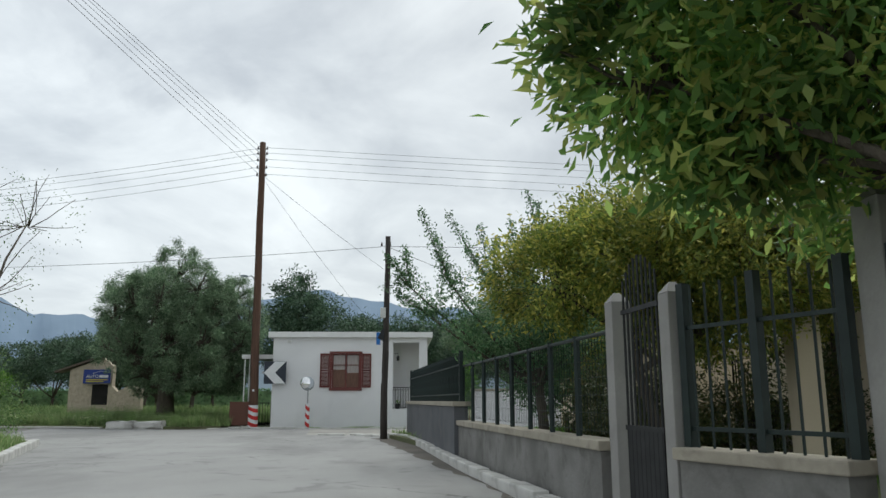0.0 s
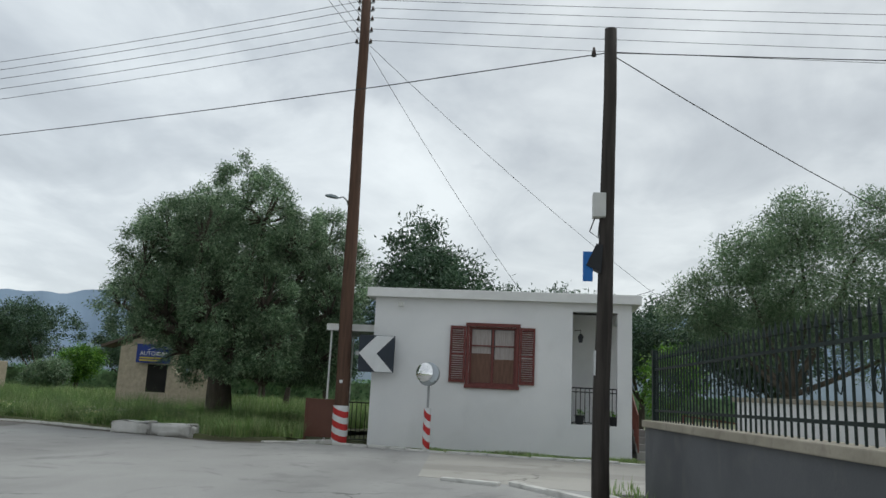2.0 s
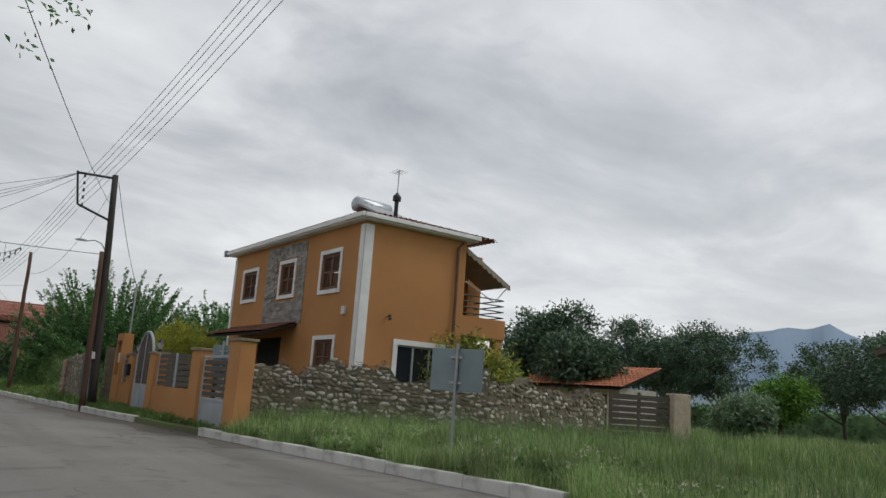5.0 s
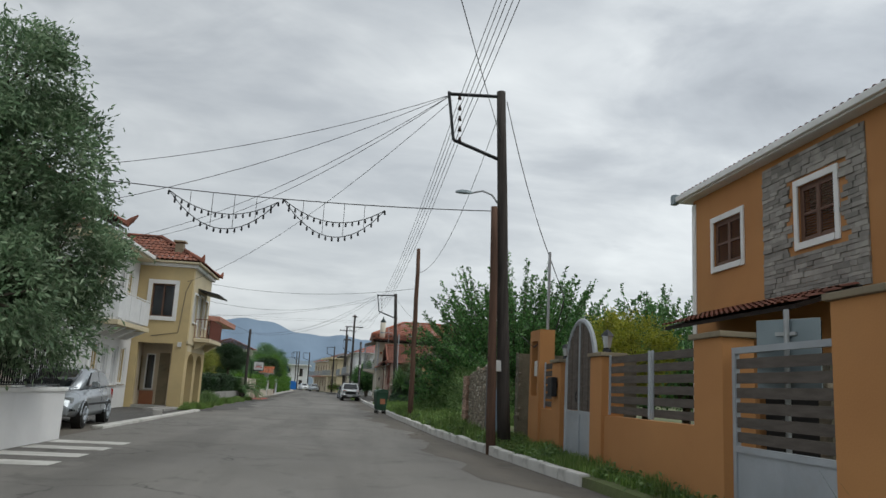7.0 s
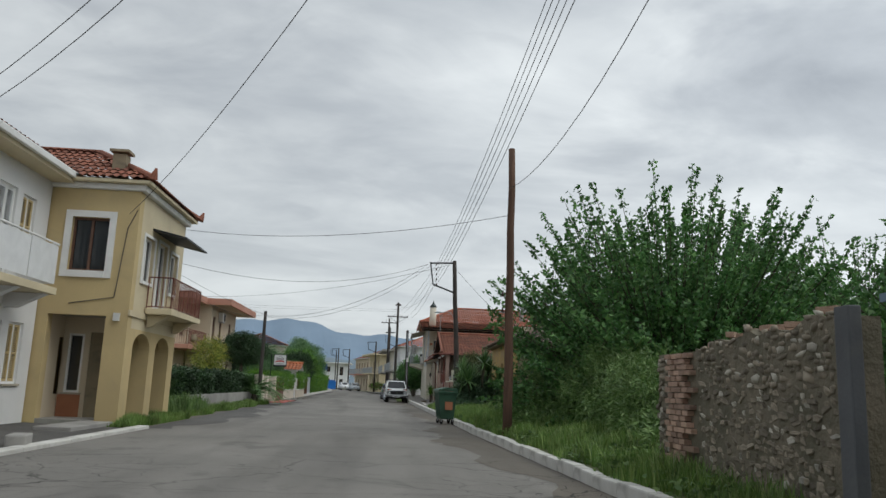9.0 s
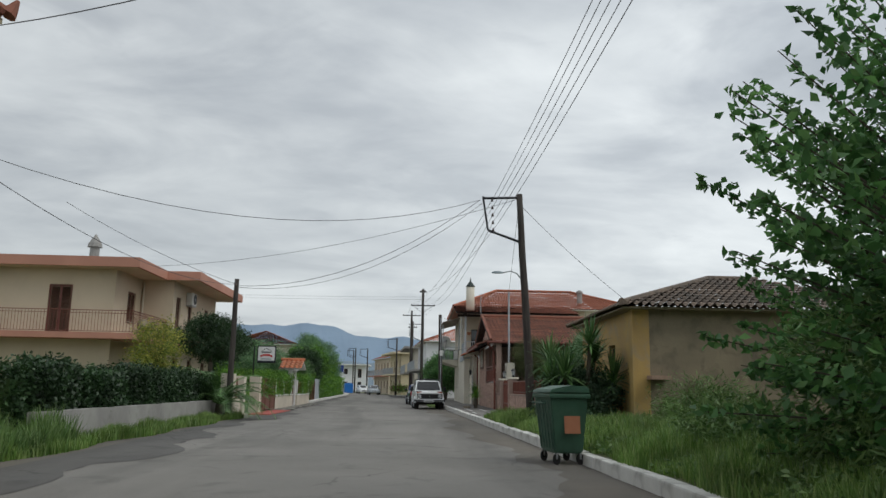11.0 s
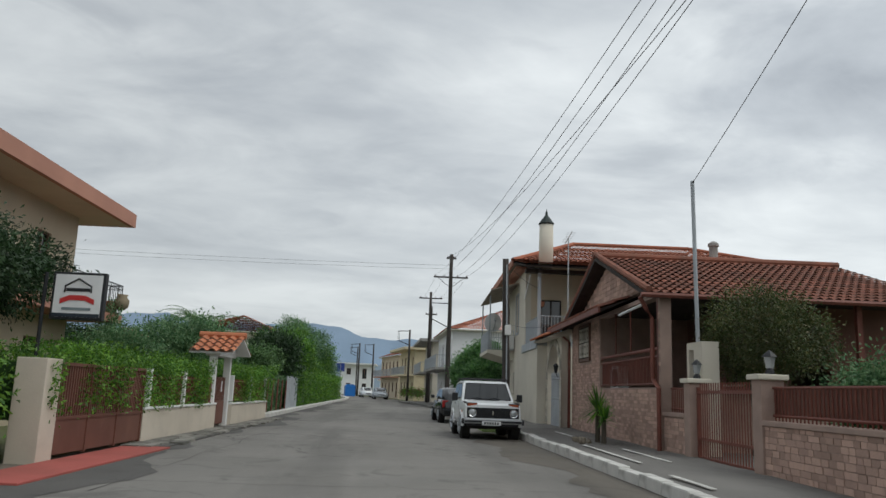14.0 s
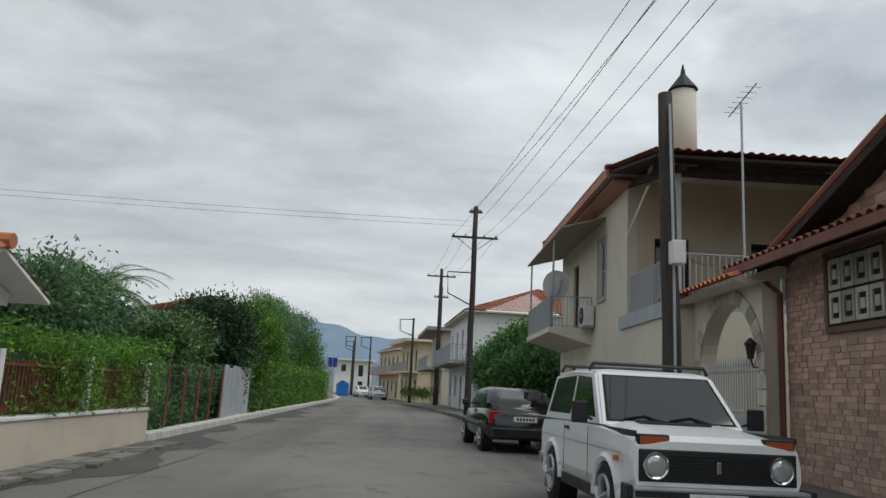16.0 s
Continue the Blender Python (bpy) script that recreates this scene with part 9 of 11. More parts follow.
def offroader():
    """Boxy three-door off-roader, front towards +x."""
    t = thing("white_offroader", "boxy white three-door off-road car with roof bars parked at the kerb", "car", (-97.95, 31.98, 0.0), 2.5)
    def ring(x, w, zb, zt, crown=0.03):
        return [(x, -w * 0.94, zb), (x, -w, zb + 0.12), (x, -w, zt - 0.16), (x, -w * 0.965, zt - 0.03), (x, -w * 0.6, zt + crown), (x, w * 0.6, zt + crown), (x, w * 0.965, zt - 0.03), (x, w, zt - 0.16), (x, w, zb + 0.12), (x, w * 0.94, zb)]
    body = loft(bmesh.new(), [ring(-1.80, 0.76, 0.50, 0.98, 0.01), ring(-1.74, 0.80, 0.42, 1.0, 0.01), ring(-0.9, 0.81, 0.40, 1.02, 0.01), ring(0.55, 0.81, 0.40, 1.03, 0.02), ring(0.62, 0.81, 0.40, 1.03, 0.04), ring(1.2, 0.80, 0.42, 1.0, 0.035), ring(1.72, 0.78, 0.44, 0.95, 0.03), ring(1.80, 0.76, 0.5, 0.91, 0.02)])
    part("body", body, M["carwhite"], t, "white body shell")
    def top(x, w, z):
        return [(x, -w, z), (x, w, z)]
    cab = bmesh.new()
    P = {"fb": (0.78, 0.755, 1.02), "ft": (0.22, 0.655, 1.56), "rb": (-1.76, 0.755, 1.0), "rt": (-1.52, 0.66, 1.55)}
    v = {}
    for k, (x, w, z) in P.items():
        v[k + "l"], v[k + "r"] = cab.verts.new((x, w, z)), cab.verts.new((x, -w, z))
    v["mtl"], v["mtr"] = cab.verts.new((-0.6, 0.675, 1.6)), cab.verts.new((-0.6, -0.675, 1.6))
    v["cl"], v["cr"] = cab.verts.new((0.1, 0.5, 1.6)), cab.verts.new((0.1, -0.5, 1.6))
    for f in (("fbl", "fbr", "ftr", "ftl"), ("rbr", "rbl", "rtl", "rtr"), ("fbl", "ftl", "mtl", "rtl", "rbl"), ("fbr", "rbr", "rtr", "mtr", "ftr"), ("ftl", "ftr", "cr", "cl"), ("ftl", "cl", "mtl"), ("ftr", "mtr", "cr"), ("cl", "cr", "mtr", "mtl"), ("mtl", "mtr", "rtr", "rtl")):
        cab.faces.new([v[k] for k in f])
    bmesh.ops.recalc_face_normals(cab, faces=cab.faces)
    bmesh.ops.bevel(cab, geom=cab.edges[:], offset=0.025, segments=2, affect="EDGES")
    part("cab", cab, M["carwhite"], t, "white cab with pillars")
    def quad(name, pts, off, m=M["carglass"], lab=""):
        bm = bmesh.new()
        q = [Vector(p) for p in pts]
        n = (q[1] - q[0]).cross(q[2] - q[0]).normalized() * off
        a, b = [bm.verts.new(p + n) for p in q], [bm.verts.new(p - n * 0.5) for p in q]
        bm.faces.new(a)
        bm.faces.new(b[::-1])
        for i in range(len(q)):
            bm.faces.new((a[i], a[(i + 1) % len(q)], b[(i + 1) % len(q)], b[i]))
        bmesh.ops.recalc_face_normals(bm, faces=bm.faces)
        return part(name, bm, m, t, lab)
    def lerp(a, b, k):
        return tuple(a[i] + (b[i] - a[i]) * k for i in range(3))
    fbl, fbr, ftl, ftr = (0.78, 0.755, 1.02), (0.78, -0.755, 1.02), (0.22, 0.655, 1.56), (0.22, -0.655, 1.56)
    def on_front(u, k):
        return lerp(lerp(fbl, fbr, u), lerp(ftl, ftr, u), k)
    quad("windscreen_seal", [on_front(0.04, 0.06), on_front(0.96, 0.06), on_front(0.95, 0.95), on_front(0.05, 0.95)], 0.008, M["rubber"])
    quad("windscreen", [on_front(0.06, 0.09), on_front(0.94, 0.09), on_front(0.93, 0.92), on_front(0.07, 0.92)], 0.013)
    for s in (1, -1):
        def on_side(x, z):
            k = (z - 1.0) / 0.56
            return (x, s * (0.755 + (0.66 - 0.755) * k), z)
        wins = (("door_window", [(0.55, 1.08), (0.12, 1.5), (-0.42, 1.53), (-0.42, 1.08)]), ("rear_side_window", [(-0.52, 1.08), (-0.52, 1.53), (-1.42, 1.5), (-1.58, 1.08)]))
        for nm, w in wins:
            pts = [on_side(*p) for p in w]
            quad(nm + "_seal", pts[::s], 0.006, M["rubber"])
            inner = [on_side(p[0] * 0.95 - 0.01, 1.3 + (p[1] - 1.3) * 0.9) for p in w]
            quad(nm, inner[::s], 0.011)
        bm = T([(0.62, s * 0.8, 1.06), (0.64, s * 0.92, 1.1)], 0.015, 5)
        part("mirror_arm", bm, M["black"], t)
        part("wing_mirror", B(0.6, 0.68, s * 0.86, s * 1.02, 1.02, 1.24, bev=0.02), M["black"], t, "black wing mirror")
        part("door_handle", B(-0.42, -0.28, s * 0.812, s * 0.83, 0.92, 0.95), M["black"], t)
        part("door_seam", B(0.5, 0.508, s * 0.811, s * 0.814, 0.45, 0.98), M["black"], t)
        part("door_seam", B(-0.5, -0.492, s * 0.811, s * 0.814, 0.45, 0.98), M["black"], t)
        part("swage_line", B(-1.7, 1.6, s * 0.812, s * 0.817, 0.8, 0.81), M["greymetal"], t)
        part("sill", B(-0.75, 0.8, s * 0.72, s * 0.8, 0.3, 0.41), M["black"], t)
        part("side_marker", B(1.38, 1.48, s * 0.805, s * 0.825, 0.72, 0.77, bev=0.008), M["amber"], t, "amber side marker")
        for x in (1.15, -1.05):
            arch_flare(t, x, s * 0.8, s, 0.39, M["carwhite"], 0.045)
            car_wheel(t, x, s * 0.73, s, 0.345, 0.2, M["carsilver"])
        # headlamps and turn lamps
        hl = part("headlamp", T([(1.79, s * 0.57, 0.72), (1.825, s * 0.57, 0.72), (1.84, s * 0.57, 0.72)], [0.105, 0.1, 0.06], 20), M["lens"], t, "round headlamp", True)
        part("bezel", T([(1.826, s * 0.57 + math.cos(a) * 0.108, 0.72 + math.sin(a) * 0.108) for a in [2 * math.pi * k / 20 for k in range(21)]], 0.011, 5), M["chrome"], hl)
        tl = part("turn_lamp", B(1.70, 1.79, s * 0.43, s * 0.72, 0.875, 0.985, bev=0.02), M["black"], t, "black turn-lamp housing")
        part("lens", B(1.789, 1.797, s * 0.45, s * 0.70, 0.895, 0.965), M["amberdim"], tl, "dull amber lens")
        part("tail_lamp", B(-1.82, -1.79, s * 0.6, s * 0.74, 0.6, 0.9), M["redlens"], t)
    part("grille", B(1.785, 1.81, -0.72, 0.72, 0.58, 0.86, bev=0.015), M["black"], t, "black slatted grille")
    for k in range(7):
        part("grille_slat", B(1.811, 1.818, -0.44, 0.44, 0.61 + k * 0.033, 0.622 + k * 0.033), M["iron"], t)
    part("badge", B(1.818, 1.824, -0.02, 0.02, 0.67, 0.77, bev=0.004), M["chrome"], t, "small chrome shield mark")
    part("bumper", B(1.78, 1.9, -0.8, 0.8, 0.43, 0.55, bev=0.02), M["steel"], t, "aluminium front bumper")
    part("bumper_trim", B(1.9, 1.915, -0.78, 0.78, 0.465, 0.515), M["black"], t)
    for s in (1, -1):
        part("bumper_end", B(1.7, 1.9, s * 0.8, s * 0.85, 0.42, 0.56, bev=0.015), M["black"], t)
    part("valance", B(1.7, 1.78, -0.7, 0.7, 0.36, 0.45), M["black"], t)
    plate(t, 1.916, -0.05, 0.45, 1)
    part("bonnet_vent", B(0.84, 1.02, -0.42, 0.3, 1.045, 1.065, bev=0.006), M["black"], t, "black bonnet vent")
    part("bonnet_seam", B(0.8, 1.78, 0.73, 0.738, 0.955, 1.01), M["black"], t)
    part("bonnet_seam", B(0.8, 1.78, -0.738, -0.73, 0.955, 1.01), M["black"], t)
    for y0, y1 in ((0.45, -0.02), (-0.05, -0.5)):
        part("wiper", T([(0.79, y0, 1.055), (0.7, (y0 + y1) / 2, 1.12), (0.74, y1, 1.085)], 0.011, 5), M["black"], t)
    for x in (0.05, -1.2):
        part("roof_bar", T([(x, -0.68, 1.58), (x, -0.64, 1.66), (x, 0.64, 1.66), (x, 0.68, 1.58)], 0.022, 6), M["black"], t, "black roof bar")
    part("underbody", B(-1.6, 1.6, -0.65, 0.65, 0.28, 0.45), M["dark"], t)
    part("rear_bumper", B(-1.9, -1.78, -0.8, 0.8, 0.43, 0.55, bev=0.02), M["steel"], t)
    return t


offroader()


def saloon(name, label, at, turn, paint, rear_lamps=True, hatch=True):
    """Rounded hatchback or saloon, front towards +x."""
    t = thing(name, label, "car", at, turn)
    def ring(x, w, zb, zt):
        return [(x, -w * 0.9, zb), (x, -w, zb + 0.14), (x, -w, zt - 0.28), (x, -w * 0.95, zt - 0.05), (x, -w * 0.7, zt), (x, w * 0.7, zt), (x, w * 0.95, zt - 0.05), (x, w, zt - 0.28), (x, w, zb + 0.14), (x, w * 0.9, zb)]
    body = loft(bmesh.new(), [ring(-2.02, 0.66, 0.42, 0.82), ring(-1.95, 0.78, 0.3, 0.93), ring(-1.5, 0.845, 0.26, 0.98), ring(0.0, 0.86, 0.24, 0.95), ring(1.0, 0.85, 0.24, 0.92), ring(1.7, 0.80, 0.26, 0.80), ring(2.0, 0.70, 0.32, 0.68), ring(2.08, 0.55, 0.4, 0.6)])
    part("body", body, paint, t, smooth=True)
    def gr(x, w, z0, z1):
        return [(x, -w, z0), (x, -w * 0.86, z1 - 0.06), (x, -w * 0.7, z1), (x, w * 0.7, z1), (x, w * 0.86, z1 - 0.06), (x, w, z0)]
    gh = loft(bmesh.new(), [gr(-1.9, 0.70, 0.93, 0.99), gr(-1.25, 0.76, 0.95, 1.34), gr(-0.6, 0.78, 0.94, 1.42), gr(0.1, 0.78, 0.93, 1.42), gr(0.4, 0.77, 0.92, 1.36), gr(1.15, 0.70, 0.9, 0.94)])
    part("cab", gh, paint, t, smooth=True)
    gl = loft(bmesh.new(), [gr(-1.84, 0.60, 0.97, 1.01), gr(-1.29, 0.64, 1.0, 1.335)], True)
    part("rear_window", (lambda b: bmesh.ops.translate(b, vec=(-0.03, 0, 0.012), verts=b.verts) or b)(gl), M["carglass"], t, "dark rear window", True)
    gf = loft(bmesh.new(), [gr(0.43, 0.64, 0.98, 1.35), gr(1.1, 0.58, 0.93, 0.96)], True)
    part("windscreen", (lambda b: bmesh.ops.translate(b, vec=(0.03, 0, 0.012), verts=b.verts) or b)(gf), M["carglass"], t, "dark windscreen", True)
    for s in (1, -1):
        for nm, w in (("front_side_window", [(0.85, 0.985), (0.33, 1.31), (-0.3, 1.35), (-0.3, 0.985)]), ("rear_side_window", [(-0.36, 0.985), (-0.36, 1.35), (-1.0, 1.33), (-1.45, 1.05), (-1.4, 0.985)])):
            bm = bmesh.new()
            pts = [(x, s * (0.785 - 0.11 * (z - 0.95) / 0.45), z) for x, z in w]
            a = [bm.verts.new((x, y, z)) for x, y, z in pts]
            b = [bm.verts.new((x, y - s * 0.06, z)) for x, y, z in pts]
            bm.faces.new(a)
            bm.faces.new(b[::-1])
            for i in range(len(a)):
                bm.faces.new((a[i], a[(i + 1) % len(a)], b[(i + 1) % len(a)], b[i]))
            bmesh.ops.recalc_face_normals(bm, faces=bm.faces)
            part(nm, bm, M["carglass"], t)
        part("wing_mirror", B(0.72, 0.85, s * 0.84, s * 1.0, 0.96, 1.1, bev=0.03), paint, t)
        for x in (1.25, -1.25):
            arch_flare(t, x, s * 0.848, s, 0.34, paint, 0.02)
            car_wheel(t, x, s * 0.77, s, 0.305, 0.19, M["carsilver"], 6)
        part("tail_lamp", B(-1.99, -1.86, s * 0.56, s * 0.79, 0.62, 0.9, bev=0.03), M["redlens"], t, "red tail lamp")
        part("headlamp", B(1.82, 1.97, s * 0.46, s * 0.72, 0.58, 0.72, bev=0.03), M["lens"], t, "clear headlamp")
        part("door_seam", B(-0.335, -0.328, s * 0.856, s * 0.862, 0.4, 0.9), M["black"], t)
        part("door_handle", B(-0.2, -0.05, s * 0.857, s * 0.875, 0.82, 0.85), paint, t)
        part("side_strip", B(-1.5, 1.0, s * 0.856, s * 0.868, 0.52, 0.57), M["black"], t)
    part("rear_bumper", B(-2.1, -1.9, -0.74, 0.74, 0.34, 0.56, bev=0.04), paint, t)
    part("front_bumper", B(1.95, 2.12, -0.68, 0.68, 0.3, 0.5, bev=0.04), paint, t)
    part("grille", B(2.07, 2.1, -0.4, 0.4, 0.54, 0.62), M["black"], t)
    plate(t, -2.045, 0, 0.74, -1)
    plate(t, 2.122, 0, 0.42, 1)
    return t


saloon("black_hatchback", "shiny black five-door hatchback parked at the kerb", (-108.3, 31.75, 0.0), 184, M["carblack"])
saloon("silver_saloon", "silver saloon car parked on the forecourt", (-45.6, 24.05, 0.03), 4, M["carsilver"])
saloon("parked_car", "distant silver parked car at the road side", (-172, 26.1, 0.0), 8, M["carsilver"])
saloon("parked_car", "distant white parked car at the road side", (-187, 23.6, 0.0), 12, M["carwhite"])

# ---- poles and wires ----
poleA, insA = framed_pole(-42.0, 34.85, 0.25, 8.38, "tall dark utility pole with square bracket and street light", (0, -0.4), lamp=5.55)
part("foot_box", B(-0.1, 0.12, -0.32, -0.14, 1.6, 1.85, bev=0.012), M["white_plastic"], poleA, "white junction box")
strut = pole(-41.9, 34.52, 0.25, 5.45, 0.095, "second shorter pole propping the tall one", (0, -0.14), M["poleline"])
p1 = pole(-57.05, 34.05, 0.2, 7.15, 0.1, "slim wooden utility pole in the grass verge", (0, -0.06), M["poleline"])
insulators(p1, [(0, -0.2, 3.4), (0, -0.2, 3.0)], 0.04)
for z in (3.35, 2.95):
    part("step_bar", T([(0, 0, z), (0, -0.28, z)], 0.02, 5), M["steel"], p1)
poleB, insB = framed_pole(-79.0, 34.95, 0.2, 7.8, "tall leaning dark utility pole with square bracket and street light", (0, -0.45), lamp=4.75)
pc = pole(-99.5, 32.84, 0.0, 5.6, 0.12, "stout wooden pole with meter box beside the parked car", (0, -0.12))
part("box", B(0.1, 0.3, -0.12, 0.06, 3.1, 3.42, bev=0.015), M["white_plastic"], pc, "white box")
part("conduit", T([(0.13, -0.02, 0.3), (0.13, -0.05, 3.1), (0.12, -0.1, 5.4)], 0.022, 6), M["greymetal"], pc)


def cross_pole(x, y, h, arms, label, brackets=()):
    t = pole(x, y, 0, h, 0.15, label)
    spots = []
    for z, half in arms:
        part("crossarm", B(-0.05, 0.05, -half, half, z - 0.05, z + 0.05), M["pole"], t)
        for yy in (-half + 0.1, -half * 0.4, half * 0.4, half - 0.1):
            spots.append((0, yy, z + 0.1))
    insulators(t, spots, 0.05)
    return t, [(x + s[0], y + s[1], s[2]) for s in spots]


cp, insC = cross_pole(-128, 32.3, 10.8, ((9.15, 1.2), (10.5, 0.35)), "tall wooden pole with a cross arm and insulators")
part("brace", T([(0, -0.9, 9.1), (0, 0, 8.4), (0, 0.9, 9.1)], 0.02, 4), M["black"], cp)
part("side_bracket", T([(0, 0, 7.3), (0, -1.3, 7.3), (0, -1.25, 6.2), (0, 0, 5.6)], 0.035, 4), M["black"], cp)
cp2, insD = cross_pole(-148, 31.4, 10.6, ((10.0, 1.1),), "wooden pole with cross arm further down the street")
cross_pole(-151.5, 31.6, 9.6, ((8.8, 0.6),), "wooden pole beside another further down the street")
for x, y, h in ((-165, 29.5, 8.2), (-200, 21.4, 8.4), (-195, 23.9, 8.1), (-222, 19.6, 9.0)):
    framed_pole(x, y, 0, h, "distant utility pole with a square bracket")

# wires along the street, five abreast
TL = (-6.5, 33.4)
for k in range(5):
    wire("wire", (TL[0] - 0.3, TL[1], TOPY[k] - 0.02), insA[k], 0.7)
    wire("wire", insA[k], insB[k], 0.55)
    wire("wire", insB[k], insC[min(k, 3)] if k < 4 else insC[4], 0.8)
    wire("wire", (TL[0] + 0.1, TL[1], TOPY[k] + 0.02), (58, 35 + k * 0.3, 11.9 - k * 0.33), 0.55)
    wire("wire", (TL[0] - 0.2, TL[1] - 0.1, TOPY[k]), (-17.5 + k * 0.55, -30, 12.6 - k * 0.1), 0.4)
for k in range(4):
    wire("wire", insC[k], insD[k % 4], 0.5)
# single service wires at the corner
wire("wire", (-0.75, 23.1, 5.75), (-42.0, 34.5, 7.4), 0.75)
wire("wire", (-0.68, 23.1, 5.75), (34, 27.5, 7.8), 0.35)
wire("wire", (-0.68, 23.1, 5.72), (14, 34, 3.6), 0.5)
wire("wire", (TL[0] + 0.1, TL[1], 10.9), (4.5, 46, 5.0), 0.3)
wire("wire", (TL[0] + 0.1, TL[1], 10.7), (-2.2, 46.0, 5.8), 0.2)
wire("wire", (0.9, 33.6, 4.05), (1.4, 33.4, 4.2), 0.02)
# service drops over the street
A0 = (-42.0, 33.25, 8.45)
wire("wire", A0, (-53.5, 22.4, 6.1), 0.8)
wire("wire", A0, (-52.9, 22.4, 6.0), 0.6)
wire("wire", (-42.0, 33.25, 8.3), (-58.4, 24.2, 5.4), 0.6)
wire("wire", A0, (-42.6, 22.0, 5.7), 0.5)
wire("wire", A0, (-43.2, 22.0, 4.6), 0.5)
wire("wire", (-42.0, 34.4, 8.0), (-57.05, 33.95, 6.3), 1.05)
wire("wire", (-42.0, 34.6, 8.4), (-41.9, 35.75, 4.6), 0.25, r=0.011)
wire("wire", (-62.9, 24.5, 5.9), (-57.05, 33.95, 5.6), 0.35)
wire("wire", (-64.5, 23.0, 5.0), (-81.1, 24.3, 4.8), 0.6)
B0 = (-79.0, 33.1, 7.75)
wire("wire", B0, (-81.1, 24.35, 4.75), 0.85, r=0.009)
wire("wire", (-79.0, 33.2, 7.65), (-81.1, 24.35, 4.7), 0.98)
wire("wire", B0, (-70.5, 20.5, 6.4), 1.15, r=0.009)
wire("wire", (-79.0, 34.5, 7.85), (-86.5, 19.5, 6.2), 0.5)
wire("wire", (-81.1, 24.35, 4.8), (-78.0, 19.3, 7.0), 0.2)
wire("wire", (-79.0, 34.5, 7.85), (-90.87, 35.75, 5.95), 0.1)
wire("wire", (-79.0, 34.55, 7.6), (-77.5, 38.5, 3.6), 0.15)
wire("wire", (-128, 32.2, 10.0), (-118, -30, 9.8), 0.6)
wire("wire", (-128, 32.2, 9.75), (-118, -30, 9.5), 0.6)
wire("wire", (-99.5, 32.75, 5.5), (-106, 34.9, 5.6), 0.15)
wire("wire", (-99.5, 32.75, 3.5), (-103.4, 35.0, 3.9), 0.15)

# string of festoon lamps over the street
fs = thing("festoon_lights", "unlit festoon light string hung in two swags over the street", "festoon lights", (-42, 0, 0))
part("carrier_wire", T(sag((0, 34.35, 5.62), (0, 24.6, 5.66), 0.14, 20), 0.012, 5), M["wire"], fs)
for y0, y1 in ((26.9, 29.35), (29.45, 31.8)):
    for drop, lift in ((0.58, 0.0), (1.06, 0.0)):
        pts = sag((0, y0, 5.5), (0, y1, 5.42), drop * 0.72, 16)
        s = part("swag", T(pts, 0.011, 5), M["wire"], fs)
        for p in pts[::1]:
            part("bulb", T([(p.x, p.y, p.z), (p.x, p.y, p.z - 0.04), (p.x, p.y, p.z - 0.09), (p.x, p.y, p.z - 0.11)], [0.012, 0.022, 0.024, 0.008], 6), M["black"], s)
    for k in (0.2, 0.4, 0.6, 0.8):
        y = y0 + (y1 - y0) * k
        part("hanger", T([(0, y, 5.5), (0, y, 5.45 - 1.06 * 0.72 * 4 * k * (1 - k))], 0.008, 4), M["wire"], fs)

# ---- trees, hedges, grass ----
lobes = [(0.0, 0.0, 4.3, 2.2, 2.2, 2.3, 170), (0.15, 0.0, 7.2, 1.0, 1.0, 1.35, 60), (-0.5, 0.1, 6.2, 1.2, 1.2, 1.2, 70)]
lrng = rng_of(17)
for ring, (rad, zz, n) in enumerate(((2.6, 2.5, 10), (2.95, 3.7, 10), (2.95, 5.0, 10), (2.5, 6.05, 9))):
    for k in range(n):
        a = 2 * math.pi * (k + 0.5 * ring) / n + lrng.normal(0, 0.1)
        q = rad * lrng.uniform(0.85, 1.08)
        if ring == 0 and math.cos(a) * 0.93 + math.sin(a) * 0.36 < -0.55:
            continue
        lobes.append((0.45 + q * math.cos(a), q * math.sin(a), zz + lrng.normal(0, 0.22), lrng.uniform(0.7, 0.95), lrng.uniform(0.7, 0.95), lrng.uniform(0.8, 1.25), 58))
for k in range(11):
    a = 2 * math.pi * k / 11 + lrng.normal(0, 0.12)
    if math.cos(a) * 0.93 + math.sin(a) * 0.36 < -0.5:
        continue
    lobes.append((2.2 * math.cos(a), 2.2 * math.sin(a), 2.15 + lrng.normal(0, 0.12), 0.8, 0.8, 0.55, 34))
for k in range(5):
    lobes.append((1.2 * math.cos(k * 1.26), 1.2 * math.sin(k * 1.26), 2.35, 0.8, 0.8, 0.6, 26))
lobes += [(-1.6, -3.4, 3.4, 0.7, 0.7, 0.55, 20), (-1.5, -3.0, 4.0, 0.65, 0.7, 0.55, 20), (-1.6, -2.6, 2.8, 0.7, 0.7, 0.45, 20)]
tree("olive_tree", "large dense old olive tree with a broad grey-green crown", (-11.0, 36.4, 0.0), (1.9, 0.4), lobes, (0.105, 0.032), M["oldolive"], 5, clump=0.24, per=105, stems=1, inner=0.8)


